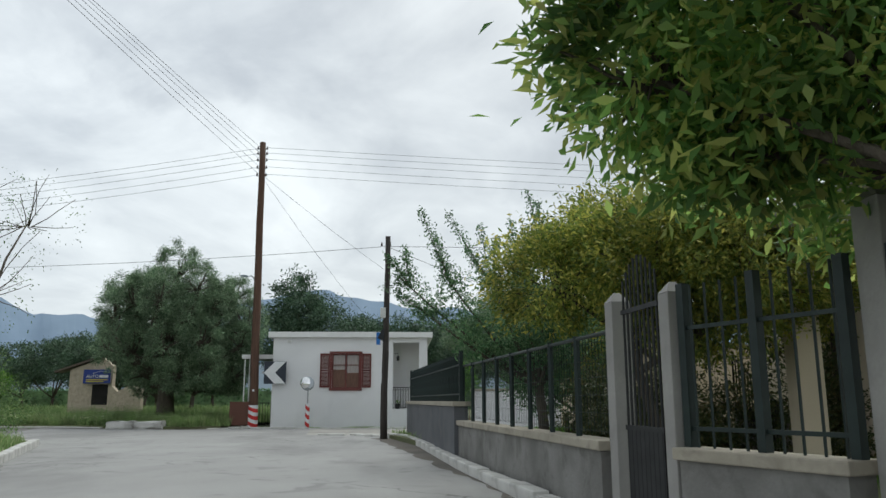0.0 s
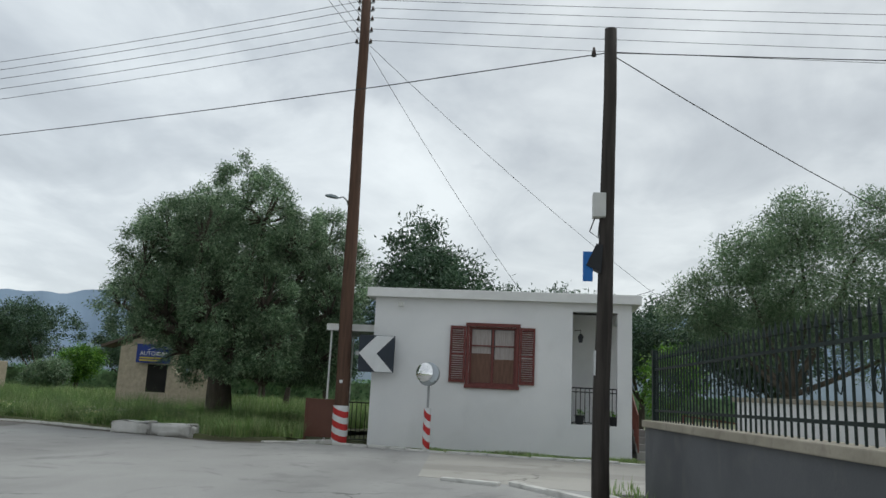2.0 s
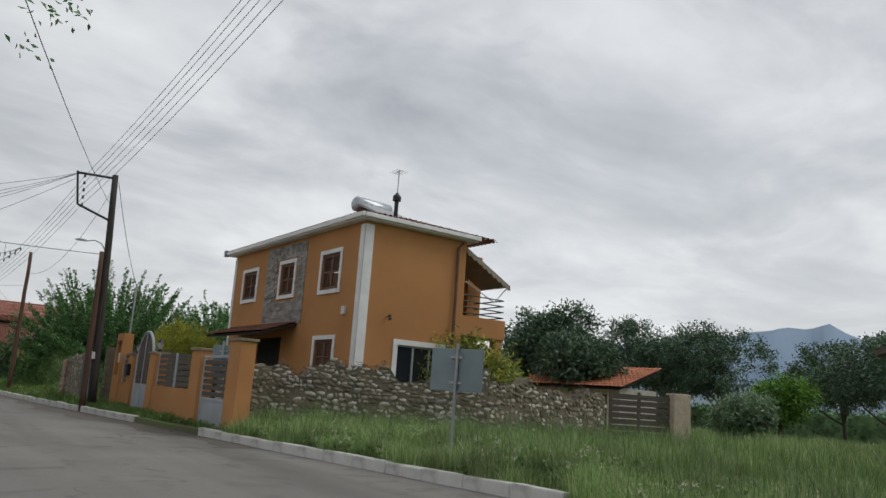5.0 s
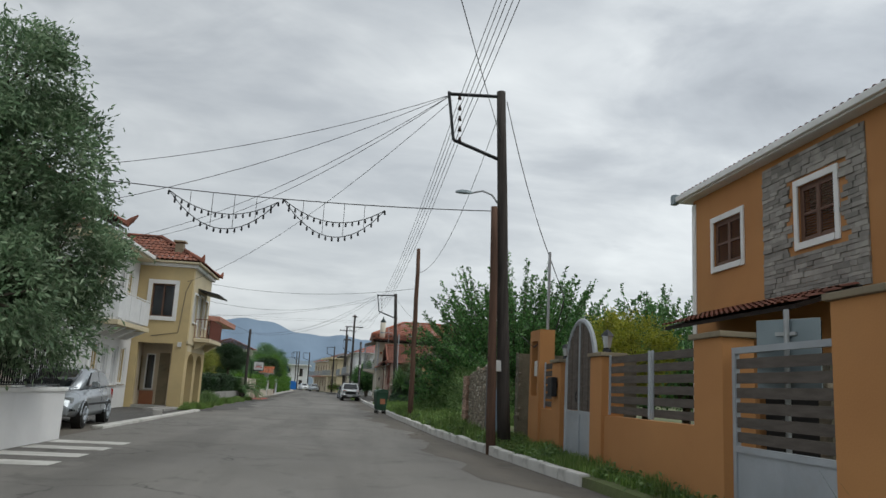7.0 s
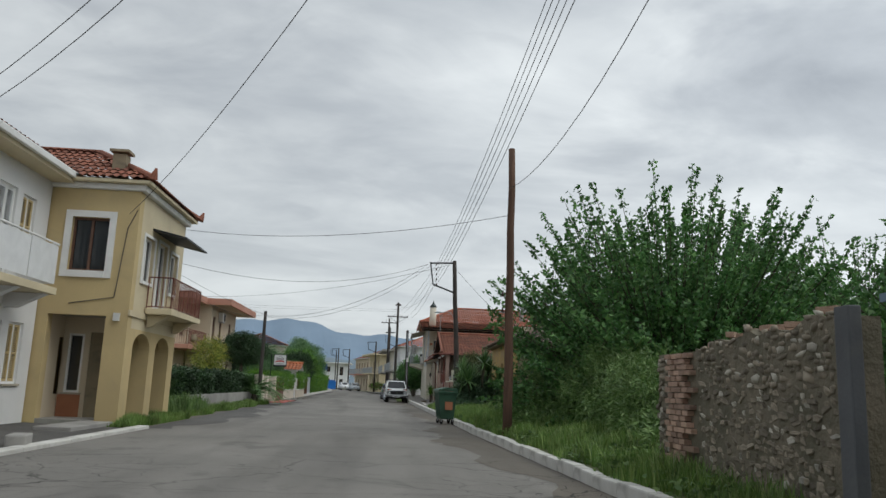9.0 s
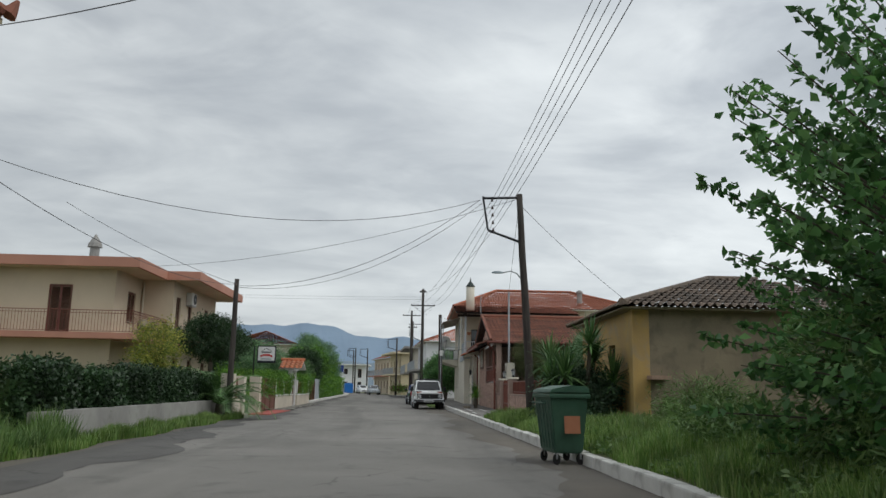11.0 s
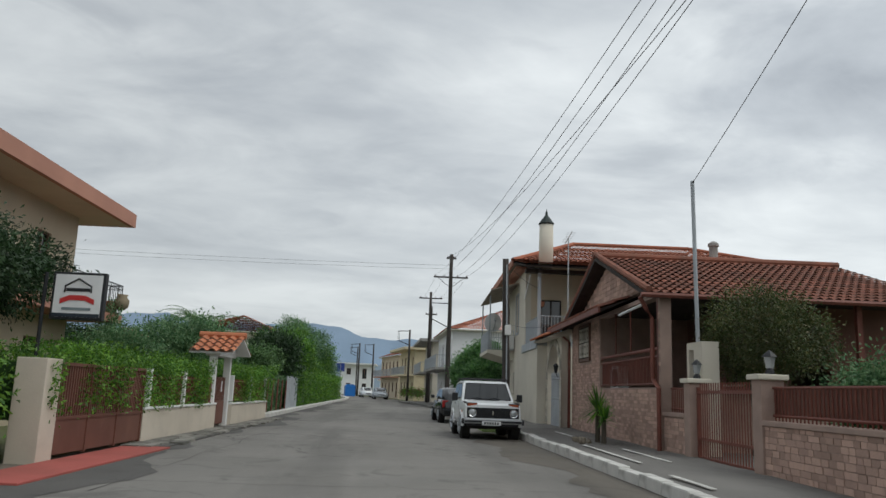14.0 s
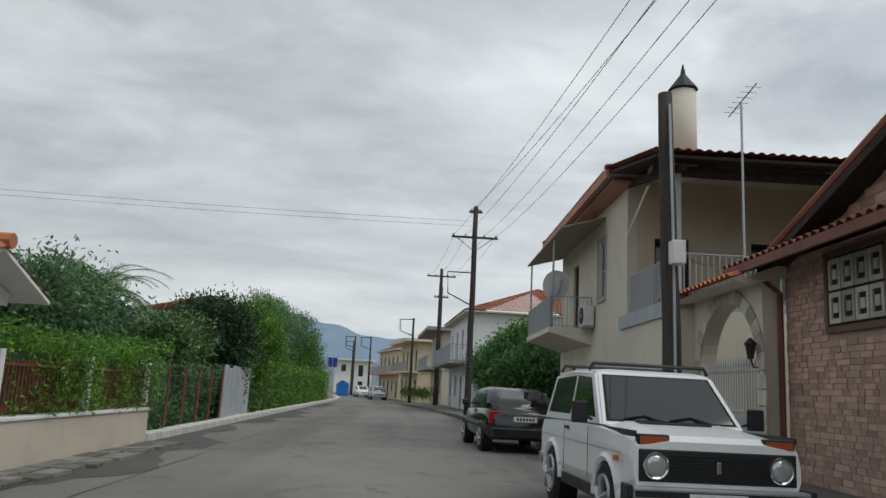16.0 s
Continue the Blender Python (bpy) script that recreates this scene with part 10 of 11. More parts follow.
def far_tree(at, r, h, seed, label="olive tree in the grove behind the field", m=None, per=70, leaf=(0.22, 0.075), trunk=1.4):
    rng = rng_of(seed)
    bl = [(0, 0, h * 0.62, r * 0.8, r * 0.8, h * 0.3, 90)]
    for k in range(5):
        a = rng.uniform(0, 6.28)
        bl.append((math.cos(a) * r * 0.55, math.sin(a) * r * 0.55, h * rng.uniform(0.48, 0.78), r * 0.5, r * 0.5, h * 0.2, 40))
    return tree("olive_tree", label, at, (trunk, 0.16), bl, leaf, m or M["forest"], seed, clump=0.55, per=per, twigs=False, group="grove trees")


# grove behind the white house and the field
for k, (x, y, r, h) in enumerate(((-6.6, 45, 3.0, 8.6), (-3.0, 48, 2.6, 6.6), (-0.4, 49, 3.2, 7.0), (3.5, 52, 3.6, 6.8), (-14, 52, 3.6, 6.5), (-21, 56, 3.4, 5.6), (-3, 60, 4, 8), (9, 50, 3.4, 6.6), (15, 46, 3.6, 7.5))):
    far_tree((x, y, 0), r, h, 100 + k)
for k, (x, y, r, h) in enumerate(((-70, 84, 4.5, 8.2), (-60, 80, 4.4, 7.6), (-54, 80, 3.6, 8.4), (-47, 80, 4.4, 7.9), (-40, 84, 4.4, 7.2), (-35, 80, 4.4, 7.4), (-29, 76, 4.2, 6.6), (-23, 74, 4.4, 6.2), (-64, 96, 5, 8), (-30, 92, 5, 7.5), (-17, 70, 3.8, 6.0), (-43, 58, 2.6, 6.4), (-38, 55, 1.8, 4.6))):
    far_tree((x, y, 0), r * 1.05, h * 1.1, 140 + k, per=60, leaf=(0.26, 0.1))
far_tree((-35.5, 68, 0), 1.5, 3.9, 171, "small bright green fruit tree in the field", M["hedge"], 70)
far_tree((-32.5, 60, 0), 1.0, 2.3, 172, "small round grey-green bush in the field", M["olive"], 60, trunk=0.4)
far_tree((-33.0, 44.3, 0), 1.9, 3.4, 173, "tangled shrub beside the orange house", M["golden"], 50, trunk=0.5)
def bush(name, label, at, r, n, leaf, m, seed, per=60, clump=0.3, category="shrub", group=""):
    """Leaves from the ground up round a few stems."""
    rx, ry, rz = r
    return tree(name, label, at, (rz * 0.35, 0.05), [(0, 0, rz * 0.9, rx, ry, rz, n), (rx * 0.4, -ry * 0.2, rz * 0.6, rx * 0.7, ry * 0.7, rz * 0.6, n // 2)], leaf, m, seed, clump, per, stems=4, category=category, group=group, twigs=False, inner=0.3)


# garden trees beside the first road
tree("broadleaf_tree", "broad evergreen garden tree with long leaves overhanging the fence", (3.55, 3.4, 0.05), (1.7, 0.11),
     [(-0.3, 0, 4.0, 1.3, 1.3, 1.3, 80), (-1.7, 0.6, 3.6, 0.85, 0.9, 0.9, 46), (-2.35, 0.4, 4.5, 0.75, 0.8, 1.0, 40), (-1.3, 0.3, 2.75, 0.9, 0.9, 0.55, 46), (-2.3, 0.7, 3.1, 0.65, 0.65, 0.7, 30), (0.2, 1.0, 2.7, 1.0, 0.9, 0.6, 50), (-1.2, 0.6, 5.2, 1.1, 1.2, 0.8, 50), (0.6, -0.9, 3.6, 1.2, 1.1, 1.2, 60), (-0.9, -1.2, 4.0, 0.9, 0.9, 0.9, 36), (0.9, 0.8, 3.8, 1.0, 1.0, 1.0, 50), (-0.6, 1.1, 2.35, 0.9, 0.7, 0.4, 36), (-2.5, 0.2, 5.4, 0.7, 0.8, 0.7, 30), (-0.6, 1.1, 3.4, 0.9, 0.8, 0.8, 50), (-1.6, 0.9, 2.5, 0.6, 0.5, 0.4, 24), (-2.45, 0.5, 2.9, 0.6, 0.6, 0.6, 50), (-2.4, 0.2, 3.6, 0.65, 0.7, 0.6, 50), (-2.1, 0.5, 2.45, 0.6, 0.5, 0.35, 36), (-0.6, 0.4, 3.0, 1.2, 0.9, 0.8, 60)],
     (0.14, 0.046), M["broadleaf"], 21, clump=0.24, per=44, inner=0.45)
tree("golden_tree", "rounded garden tree with yellow-green spring foliage", (2.95, 9.5, 0.15), (1.3, 0.1),
     [(0, 0, 2.7, 1.3, 1.3, 0.85, 150), (-1.2, 0.3, 2.5, 0.9, 0.9, 0.75, 90), (0.8, -0.7, 2.6, 1.1, 1.1, 0.85, 100), (-0.4, 0.5, 3.1, 0.9, 0.8, 0.75, 90), (0.9, 0.4, 2.8, 1.0, 0.9, 0.65, 80), (0.3, -0.4, 2.9, 0.9, 0.9, 0.55, 76), (1.9, -0.2, 2.5, 1.0, 1.0, 0.75, 70), (0.5, -0.3, 1.95, 1.1, 1.0, 0.5, 60)],
     (0.085, 0.03), M["golden"], 22, clump=0.24, per=100, stems=3, inner=0.5)
tree("golden_tree", "dense yellow-green shrub behind the mesh fence", (3.3, 16.2, 0.15), (0.7, 0.08),
     [(0, 0, 1.9, 1.2, 1.3, 0.9, 110), (-0.5, 0.7, 1.4, 0.8, 0.8, 0.7, 60)], (0.09, 0.04), M["plum"], 23, clump=0.3, per=70, stems=3)


def shoot_tree(name, label, at, trunk, crown, n, L, leaf, material, seed, spread=1.0, per=46, low=0.15, base_r=None, rise=1.0):
    """A tree of long upright shoots clothed in leaves, fanning out of a short trunk."""
    rng = rng_of(seed)
    t = thing(name, label, "tree", at)
    h, r = trunk
    part("trunk", T([(0, 0, -0.2), (0.03, 0, 0.3), (0.0, 0.04, h)], [r * 1.4, r, r * 0.8], 9), M["bark"], t, smooth=True)
    bm = bmesh.new()
    C, O = [], []
    for k in range(n):
        a = rng.uniform(0, 2 * math.pi)
        tilt = math.acos(rng.uniform(low, 0.98)) * spread
        d = np.array([math.cos(a) * math.sin(tilt), math.sin(a) * math.sin(tilt), math.cos(tilt)])
        R = np.array(crown)
        tip = d * R * rng.uniform(0.72, 1.04) + np.array([0, 0, h])
        mid = d * R * 0.45 * np.array([1, 1, 0.8]) + np.array([0, 0, h])
        tip[2] += L * 0.35 * rise
        pts = [np.array([0, 0, h * 0.9]), mid * 0.5 + np.array([0, 0, h * 0.5]) * 1.0, mid, (mid + tip) / 2 + np.array([0, 0, -0.1 * L]), tip]
        tube(bm, pts, [r * 0.3, r * 0.2, r * 0.14, r * 0.08, 0.006], 5)
        m = per
        u = rng.uniform(0.25, 1.0, m)
        q = np.where(u[:, None] < 0.6, mid + (((mid + tip) / 2 + np.array([0, 0, -0.1 * L])) - mid) * ((u[:, None] - 0.25) / 0.35), ((mid + tip) / 2 + np.array([0, 0, -0.1 * L])) + (tip - ((mid + tip) / 2 + np.array([0, 0, -0.1 * L]))) * ((u[:, None] - 0.6) / 0.4))
        q = q + rng.normal(0, 0.11, (m, 3)) * (1.25 - u)[:, None] * 1.6
        C.append(q)
        dd = rng.normal(0, 1, (m, 3)) + d * 0.6
        O.append(dd)
    part("branch", bm, M["bark"], t)
    leaves("foliage", np.concatenate(C), np.concatenate(O), leaf[0], leaf[1], material, t, rng, 0.1, 0.5)
    return t


def pruned_tree():
    """A garden tree cut back hard, with long leafy shoots rising from its limbs and a dense heart."""
    rng = rng_of(31)
    t = thing("pruned_tree", "pruned garden tree with long upright leafy shoots", "tree", (2.4, 14.7, 0.15))
    part("trunk", T([(0, 0, -0.2), (0.03, 0, 0.5), (-0.05, 0.03, 1.3)], [0.14, 0.1, 0.085], 9), M["bark"], t, smooth=True)
    limbs = [(-2.75, 0.1, 3.35), (-2.4, -0.2, 2.75), (-1.9, 0.3, 3.5), (-1.0, -0.2, 3.3), (-0.3, 0.3, 3.6), (0.1, -0.3, 3.9), (0.6, 0.2, 3.2), (0.9, -0.2, 2.5), (-1.5, 0.5, 2.5), (-0.4, 0.6, 2.6), (0.2, -0.6, 2.4)]
    shoots = [(0, -2.95, 0.1, 3.75), (0, -2.6, 0.2, 3.9), (2, -2.3, 0.2, 4.7), (2, -2.0, 0.4, 4.2), (3, -1.78, -0.1, 4.55), (3, -1.1, 0.3, 4.4), (3, -0.85, -0.3, 4.0), (4, -0.5, 0.2, 4.5), (5, -0.18, -0.1, 5.0), (5, 0.07, 0.25, 4.9), (5, 0.4, 0.0, 4.5), (6, 0.85, 0.2, 3.7), (6, 0.6, -0.5, 3.9), (4, -0.3, -0.3, 4.2), (1, -2.75, -0.2, 2.95), (7, 1.2, 0.2, 2.9), (3, -1.4, 0.1, 3.9)]
    base = np.array([-0.05, 0.03, 1.2])
    C = []
    for x, y, z in limbs:
        tip = np.array([x, y, z])
        d = tip - base
        pts = [base, base + d * 0.4 + np.array([0, 0, -0.1]), base + d * 0.75 + np.array([0, 0, -0.07]), tip]
        part("limb", T([tuple(p) for p in pts], [0.05, 0.034, 0.022, 0.01], 6), M["bark"], t)
        for u in rng.uniform(0.25, 1.0, 60):
            c = base + d * u + rng.normal(0, 1, 3) * np.array([0.2, 0.2, 0.17]) * (1.3 - 0.75 * u)
            C.append(c + rng.normal(0, 0.075, (24, 3)))
    for k, x, y, z in shoots:
        tip = np.array([x, y, z])
        lo = np.array(limbs[k]) * np.array([0.9, 0.9, 0.93])
        part("shoot", T([tuple(lo), tuple((lo + tip) / 2 + np.array([-0.03, 0, 0.03])), tuple(tip)], [0.014, 0.01, 0.004], 5), M["bark"], t)
        for u in np.linspace(0.05, 1.0, 26):
            C.append(lo + (tip - lo) * u + rng.normal(0, 0.045 + 0.06 * (1 - u), (13, 3)))
    c = np.concatenate(C)
    leaves("foliage", c, rng.normal(0, 1, c.shape), 0.07, 0.034, M["plum"], t, rng)
    return t


pruned_tree()
for k, (x, y, r, h) in enumerate(((3.6, 11.4, 0.9, 0.75), (3.1, 13.0, 0.8, 0.9), (4.7, 12.4, 1.0, 1.05), (3.9, 14.6, 0.8, 0.95), (5.4, 10.6, 0.9, 1.1))):
    bush("garden_shrub", "dark evergreen shrub in the garden behind the mesh fence", (x, y, 0.1), (r, r, h), 70, (0.075, 0.032), M["yardleaf"], 300 + k, 70, 0.22, group="garden shrubs")
garden_wall((2.5, 30.0), (6.6, 26.4), -0.1, 1.55, 0.2, "white-painted wall at the end of the garden", M["white"], M["cap"])
tree("reddish_shrub", "thin shrub with reddish spring leaves behind the fence", (3.4, 15.6, 0.15), (1.2, 0.06), [(0, 0, 2.2, 0.9, 0.9, 0.9, 50)], (0.09, 0.04), M["golden"], 33, clump=0.35, per=40)
tree("olive_tree", "grey-green olive tree beyond the iron fence", (4.6, 33.5, 0.0), (1.7, 0.16), [(0.2, 0, 4.7, 1.9, 1.8, 1.65, 170), (-2.1, 0, 3.9, 0.95, 0.9, 0.75, 60), (1.6, 0.4, 4.7, 1.7, 1.6, 1.75, 130), (-1.0, 0, 3.4, 1.2, 1.1, 1.0, 80), (4.2, 0.6, 3.8, 1.8, 1.8, 1.45, 120), (2.4, 0, 3.0, 1.4, 1.2, 0.9, 70), (0.4, 0.2, 5.9, 0.9, 0.9, 0.9, 60), (-0.9, 0.1, 5.0, 0.8, 0.8, 0.7, 50), (2.6, 0.1, 6.1, 0.9, 0.9, 0.8, 50)], (0.11, 0.032), M["olive"], 34, clump=0.36, per=95, twigs=False)
tree("plum_tree", "young bright green tree beside the white house", (2.4, 37, 0.0), (0.9, 0.06), [(0, 0, 2.0, 0.8, 0.8, 1.2, 60)], (0.13, 0.05), M["hedge"], 35, clump=0.35, per=50)

# sparse tree on the island whose branches reach over the road
t = tree("sparse_tree", "half-bare tree with thin twigs on the grass island", (-17.6, 23.4, 0.1), (2.6, 0.2), [(0, 0, 5.6, 3.6, 3.6, 2.6, 90), (2.6, 1.2, 6.6, 3.2, 3.0, 2.6, 70), (-1.5, 3.6, 6.4, 2.4, 2.4, 1.8, 60), (1.5, 4.2, 6.0, 2.2, 2.2, 1.3, 36), (-3.6, 4.9, 5.3, 1.8, 1.5, 1.0, 40)], (0.10, 0.045), M["plum"], 41, clump=0.3, per=14, inner=0.35)
tree("bare_tree", "half-bare tree with thin upright twigs on the island", (-12.0, 22.0, 0.1), (1.6, 0.13), [(0, 0, 4.4, 2.0, 1.8, 2.0, 70), (0.8, 0.4, 6.4, 1.8, 1.6, 1.6, 60), (-1.0, 0.2, 6.0, 1.6, 1.5, 1.6, 40)], (0.08, 0.035), M["weed"], 42, clump=0.3, per=5, inner=0.3, bark=M["twig"])
bush("island_shrub", "pale flowering shrub under the bare tree", (-11.7, 21.9, 0.1), (1.2, 1.1, 1.3), 60, (0.08, 0.04), M["weed"], 43, 40, 0.35)

# tree at the white boundary wall on the left
tree("evergreen_tree", "dark evergreen tree over the white boundary wall", (-37.4, 24.2, 0.0), (1.7, 0.24), [(0, 0, 3.7, 2.2, 2.2, 2.0, 200), (-0.7, 1.3, 4.9, 1.3, 1.3, 1.2, 90), (-1.1, 1.7, 3.4, 1.2, 1.2, 1.1, 80), (1.6, 0, 5.0, 1.8, 1.8, 1.5, 90), (-0.2, 0.9, 6.2, 1.1, 1.1, 1.0, 60), (-1.2, 1.5, 2.2, 1.1, 1.1, 0.9, 70), (0.6, 1.3, 2.6, 1.3, 1.2, 1.1, 80), (-0.2, -1.0, 5.8, 1.5, 1.5, 1.3, 80)], (0.14, 0.045), M["olive"], 45, clump=0.34, per=95, inner=0.65)

# mulberries and scrub on the empty lot
shoot_tree("mulberry_tree", "large mulberry tree with upright bright green shoots", (-59.8, 39.3, 0.2), (1.3, 0.2), (5.8, 5.6, 5.95), 620, 1.4, (0.155, 0.095), M["mulberry"], 51, 1.12, 130, -0.1)
shoot_tree("mulberry_tree", "mulberry tree with upright shoots behind the first", (-62.5, 46.5, 0.2), (1.3, 0.2), (5.4, 5.2, 5.4), 360, 1.3, (0.165, 0.1), M["mulberry"], 52, 1.1, 100, 0.0)
shoot_tree("mulberry_tree", "mulberry tree with upright shoots beside the orange house", (-53.5, 44.5, 0.2), (1.2, 0.18), (4.4, 4.4, 4.5), 190, 1.2, (0.19, 0.11), M["mulberry"], 53, 1.05, 75, 0.0)
tree("yellow_shrub", "bright yellow-green conifer shrub behind the garden wall", (-45.4, 38.5, 0.2), (0.7, 0.08), [(0, 0, 2.3, 1.0, 0.9, 1.2, 110), (1.5, 0.3, 2.4, 1.0, 0.8, 1.15, 100), (-1.1, 0.4, 2.1, 0.8, 0.7, 0.9, 70)], (0.12, 0.035), M["yellowleaf"], 54, clump=0.25, per=60, category="shrub")


bush("scrub", "tangled green scrub on the empty lot", (-56.5, 36.6, 0.2), (1.9, 1.3, 1.2), 110, (0.15, 0.026), M["weed"], 61, 110, 0.34, group="scrub bushes")
bush("scrub", "tangled green scrub on the empty lot", (-53.5, 36.4, 0.2), (1.8, 1.1, 1.0), 90, (0.15, 0.026), M["weed"], 62, 110, 0.34, group="scrub bushes")
bush("scrub", "tangled green scrub on the empty lot", (-60.5, 36.2, 0.2), (2.2, 1.4, 1.3), 130, (0.15, 0.026), M["weed"], 63, 110, 0.34, group="scrub bushes")
bush("scrub", "tall pale weeds against the old wall", (-70.6, 37.6, 0.2), (1.0, 1.2, 0.7), 70, (0.2, 0.02), M["weed"], 65, 60, 0.4, group="scrub bushes")
for k, (x, y) in enumerate(((-51.5, 36.0), (-58.5, 35.2), (-64.5, 35.6))):
    bush("scrub", "low green weeds on the raised verge", (x, y, 0.2), (1.5, 0.8, 0.45), 70, (0.15, 0.04), M["weed"], 70 + k, 50, 0.3, group="scrub bushes")


def blade_plant(name, label, at, heads, L, w, material, seed, n=70, category="yucca", group=""):
    """Stems topped with sword leaves; heads: (x, y, z) of each rosette from the foot."""
    rng = rng_of(seed)
    t = thing(name, label, category, at, group=group)
    V, F = [], []
    for x, y, z in heads:
        part("stem", T([(x * 0.5, y * 0.5, -0.1), (x * 0.8, y * 0.8, z * 0.6), (x, y, z)], [0.07, 0.06, 0.055], 7), M["bark"], t)
        for k in range(n):
            a = rng.uniform(0, 6.283)
            e = rng.uniform(-0.5, 1.45)
            l = L * rng.uniform(0.75, 1.1)
            d = Vector((math.cos(a) * math.cos(e), math.sin(a) * math.cos(e), math.sin(e)))
            s = d.cross(Vector((0, 0, 1)))
            s = s.normalized() if s.length > 1e-3 else Vector((1, 0, 0))
            o = Vector((x, y, z + rng.uniform(-0.12, 0.12)))
            i = len(V)
            m = o + d * l * 0.55 + Vector((0, 0, -0.02))
            e2 = o + d * l - Vector((0, 0, 0.10 * l * math.cos(e)))
            V += [o - s * w * 0.35, o + s * w * 0.35, m + s * w * 0.5, m - s * w * 0.5, e2 + s * 0.002, e2 - s * 0.002]
            F += [(i, i + 1, i + 2, i + 3), (i + 3, i + 2, i + 4, i + 5)]
    mesh_np("foliage", [tuple(v) for v in V], F, material, t)
    return t


blade_plant("yucca", "cluster of tall yuccas with stiff sword leaves by the kerb", (-73.9, 35.3, 0.25), [(-0.6, -0.6, 1.75), (0.9, 0.2, 2.15), (-0.2, -0.2, 1.4), (0.3, -0.7, 1.2), (0.1, 0.5, 1.8), (0.9, -0.5, 1.3), (-0.7, 0.3, 1.1), (0.5, 0.9, 1.2)], 0.85, 0.06, M["palm"], 81, 95)
bush("scrub", "dense ivy-like bush round the yuccas", (-73.9, 35.35, 0.2), (1.1, 1.1, 0.85), 170, (0.09, 0.05), M["forest"], 82, 90, 0.3, group="scrub bushes")
blade_plant("young_yucca", "small yucca with bare stem on the pavement", (-93.9, 34.4, 0.18), [(0, 0, 0.8)], 0.6, 0.05, M["hedge"], 83, 75, group="pavement yuccas")
blade_plant("young_yucca", "small yucca with bare stem on the pavement", (-93.3, 34.4, 0.18), [(0, 0, 0.55)], 0.5, 0.045, M["hedge"], 84, 60, group="pavement yuccas")
for k in range(6):
    st = thing("border_stone", "rough stone edging the planting", "stone", (-94.3 + 0.22 * k, 33.95 + 0.12 * math.sin(k * 2.1), 0.22), k * 40, "planting border stones")
    o = new("stone", STONES[k])
    o.parent, o.scale = st, (0.22, 0.2, 0.18)


def palm(name, label, at, stem, n, L, seed, material=None):
    """A palm: arching fronds with many narrow leaflets."""
    rng = rng_of(seed)
    t = thing(name, label, "palm", at, group="palms")
    part("trunk", T([(0, 0, -0.1), (0, 0, stem * 0.5), (0, 0, stem)], [0.2, 0.17, 0.15], 10), M["bark"], t)
    V, F = [], []
    bm = bmesh.new()
    for k in range(n):
        a = 2 * math.pi * k / n + rng.normal(0, 0.15)
        e0 = rng.uniform(0.25, 1.35)
        l = L * rng.uniform(0.8, 1.1)
        pts = []
        p = Vector((0, 0, stem))
        e = e0
        for j in range(9):
            pts.append(p.copy())
            p = p + Vector((math.cos(a) * math.cos(e), math.sin(a) * math.cos(e), math.sin(e))) * (l / 8)
            e -= 0.22
        tube(bm, pts, [0.025 - 0.0025 * j for j in range(9)], 4)
        for j in range(44):
            u = 0.18 + 0.8 * j / 44
            i0 = min(int(u * 8), 7)
            q = pts[i0].lerp(pts[i0 + 1], u * 8 - i0)
            d = (pts[i0 + 1] - pts[i0]).normalized()
            s = d.cross(Vector((0, 0, 1))).normalized()
            for sd in (1, -1):
                ll = 0.38 * L * 0.5 * (1.1 - abs(u - 0.45)) * rng.uniform(0.8, 1.1)
                tip = q + (s * sd * 0.8 + d * 0.55 + Vector((0, 0, 0.1 - 0.35 * rng.random()))) * ll
                i = len(V)
                V += [q - d * 0.012, q + d * 0.012, tip]
                F.append((i, i + 1, i + 2))
    part("frond_rib", bm, M["palm"], t)
    mesh_np("frond", [tuple(v) for v in V], F, material or M["palm"], t)
    return t


palm("palm", "young date palm with arching fronds at the garden corner", (-80.2, 24.25, 0.0), 0.5, 34, 2.3, 91)
palm("palm", "palm with feathery fronds behind the garden wall", (-113, 19.5, 0.0), 3.5, 20, 2.6, 92)
palm("palm", "palm with feathery fronds behind the garden wall", (-118, 17.8, 0.0), 4.2, 20, 2.6, 93)
tree("round_tree", "clipped dark round-headed tree beside the pole", (-86.3, 22.3, 0.0), (2.1, 0.12), [(0, 0, 3.1, 1.7, 1.5, 0.95, 200), (-2.0, 0.1, 3.1, 1.3, 1.2, 0.85, 110)], (0.10, 0.04), M["darkhedge"], 94, clump=0.3, per=85, inner=0.3)
tree("golden_tree", "yellowish shrub before the cream house", (-82.6, 21.2, 0.0), (0.9, 0.09), [(0, 0, 2.3, 0.95, 0.95, 1.3, 130)], (0.10, 0.045), M["golden"], 95, clump=0.3, per=60, inner=0.3)


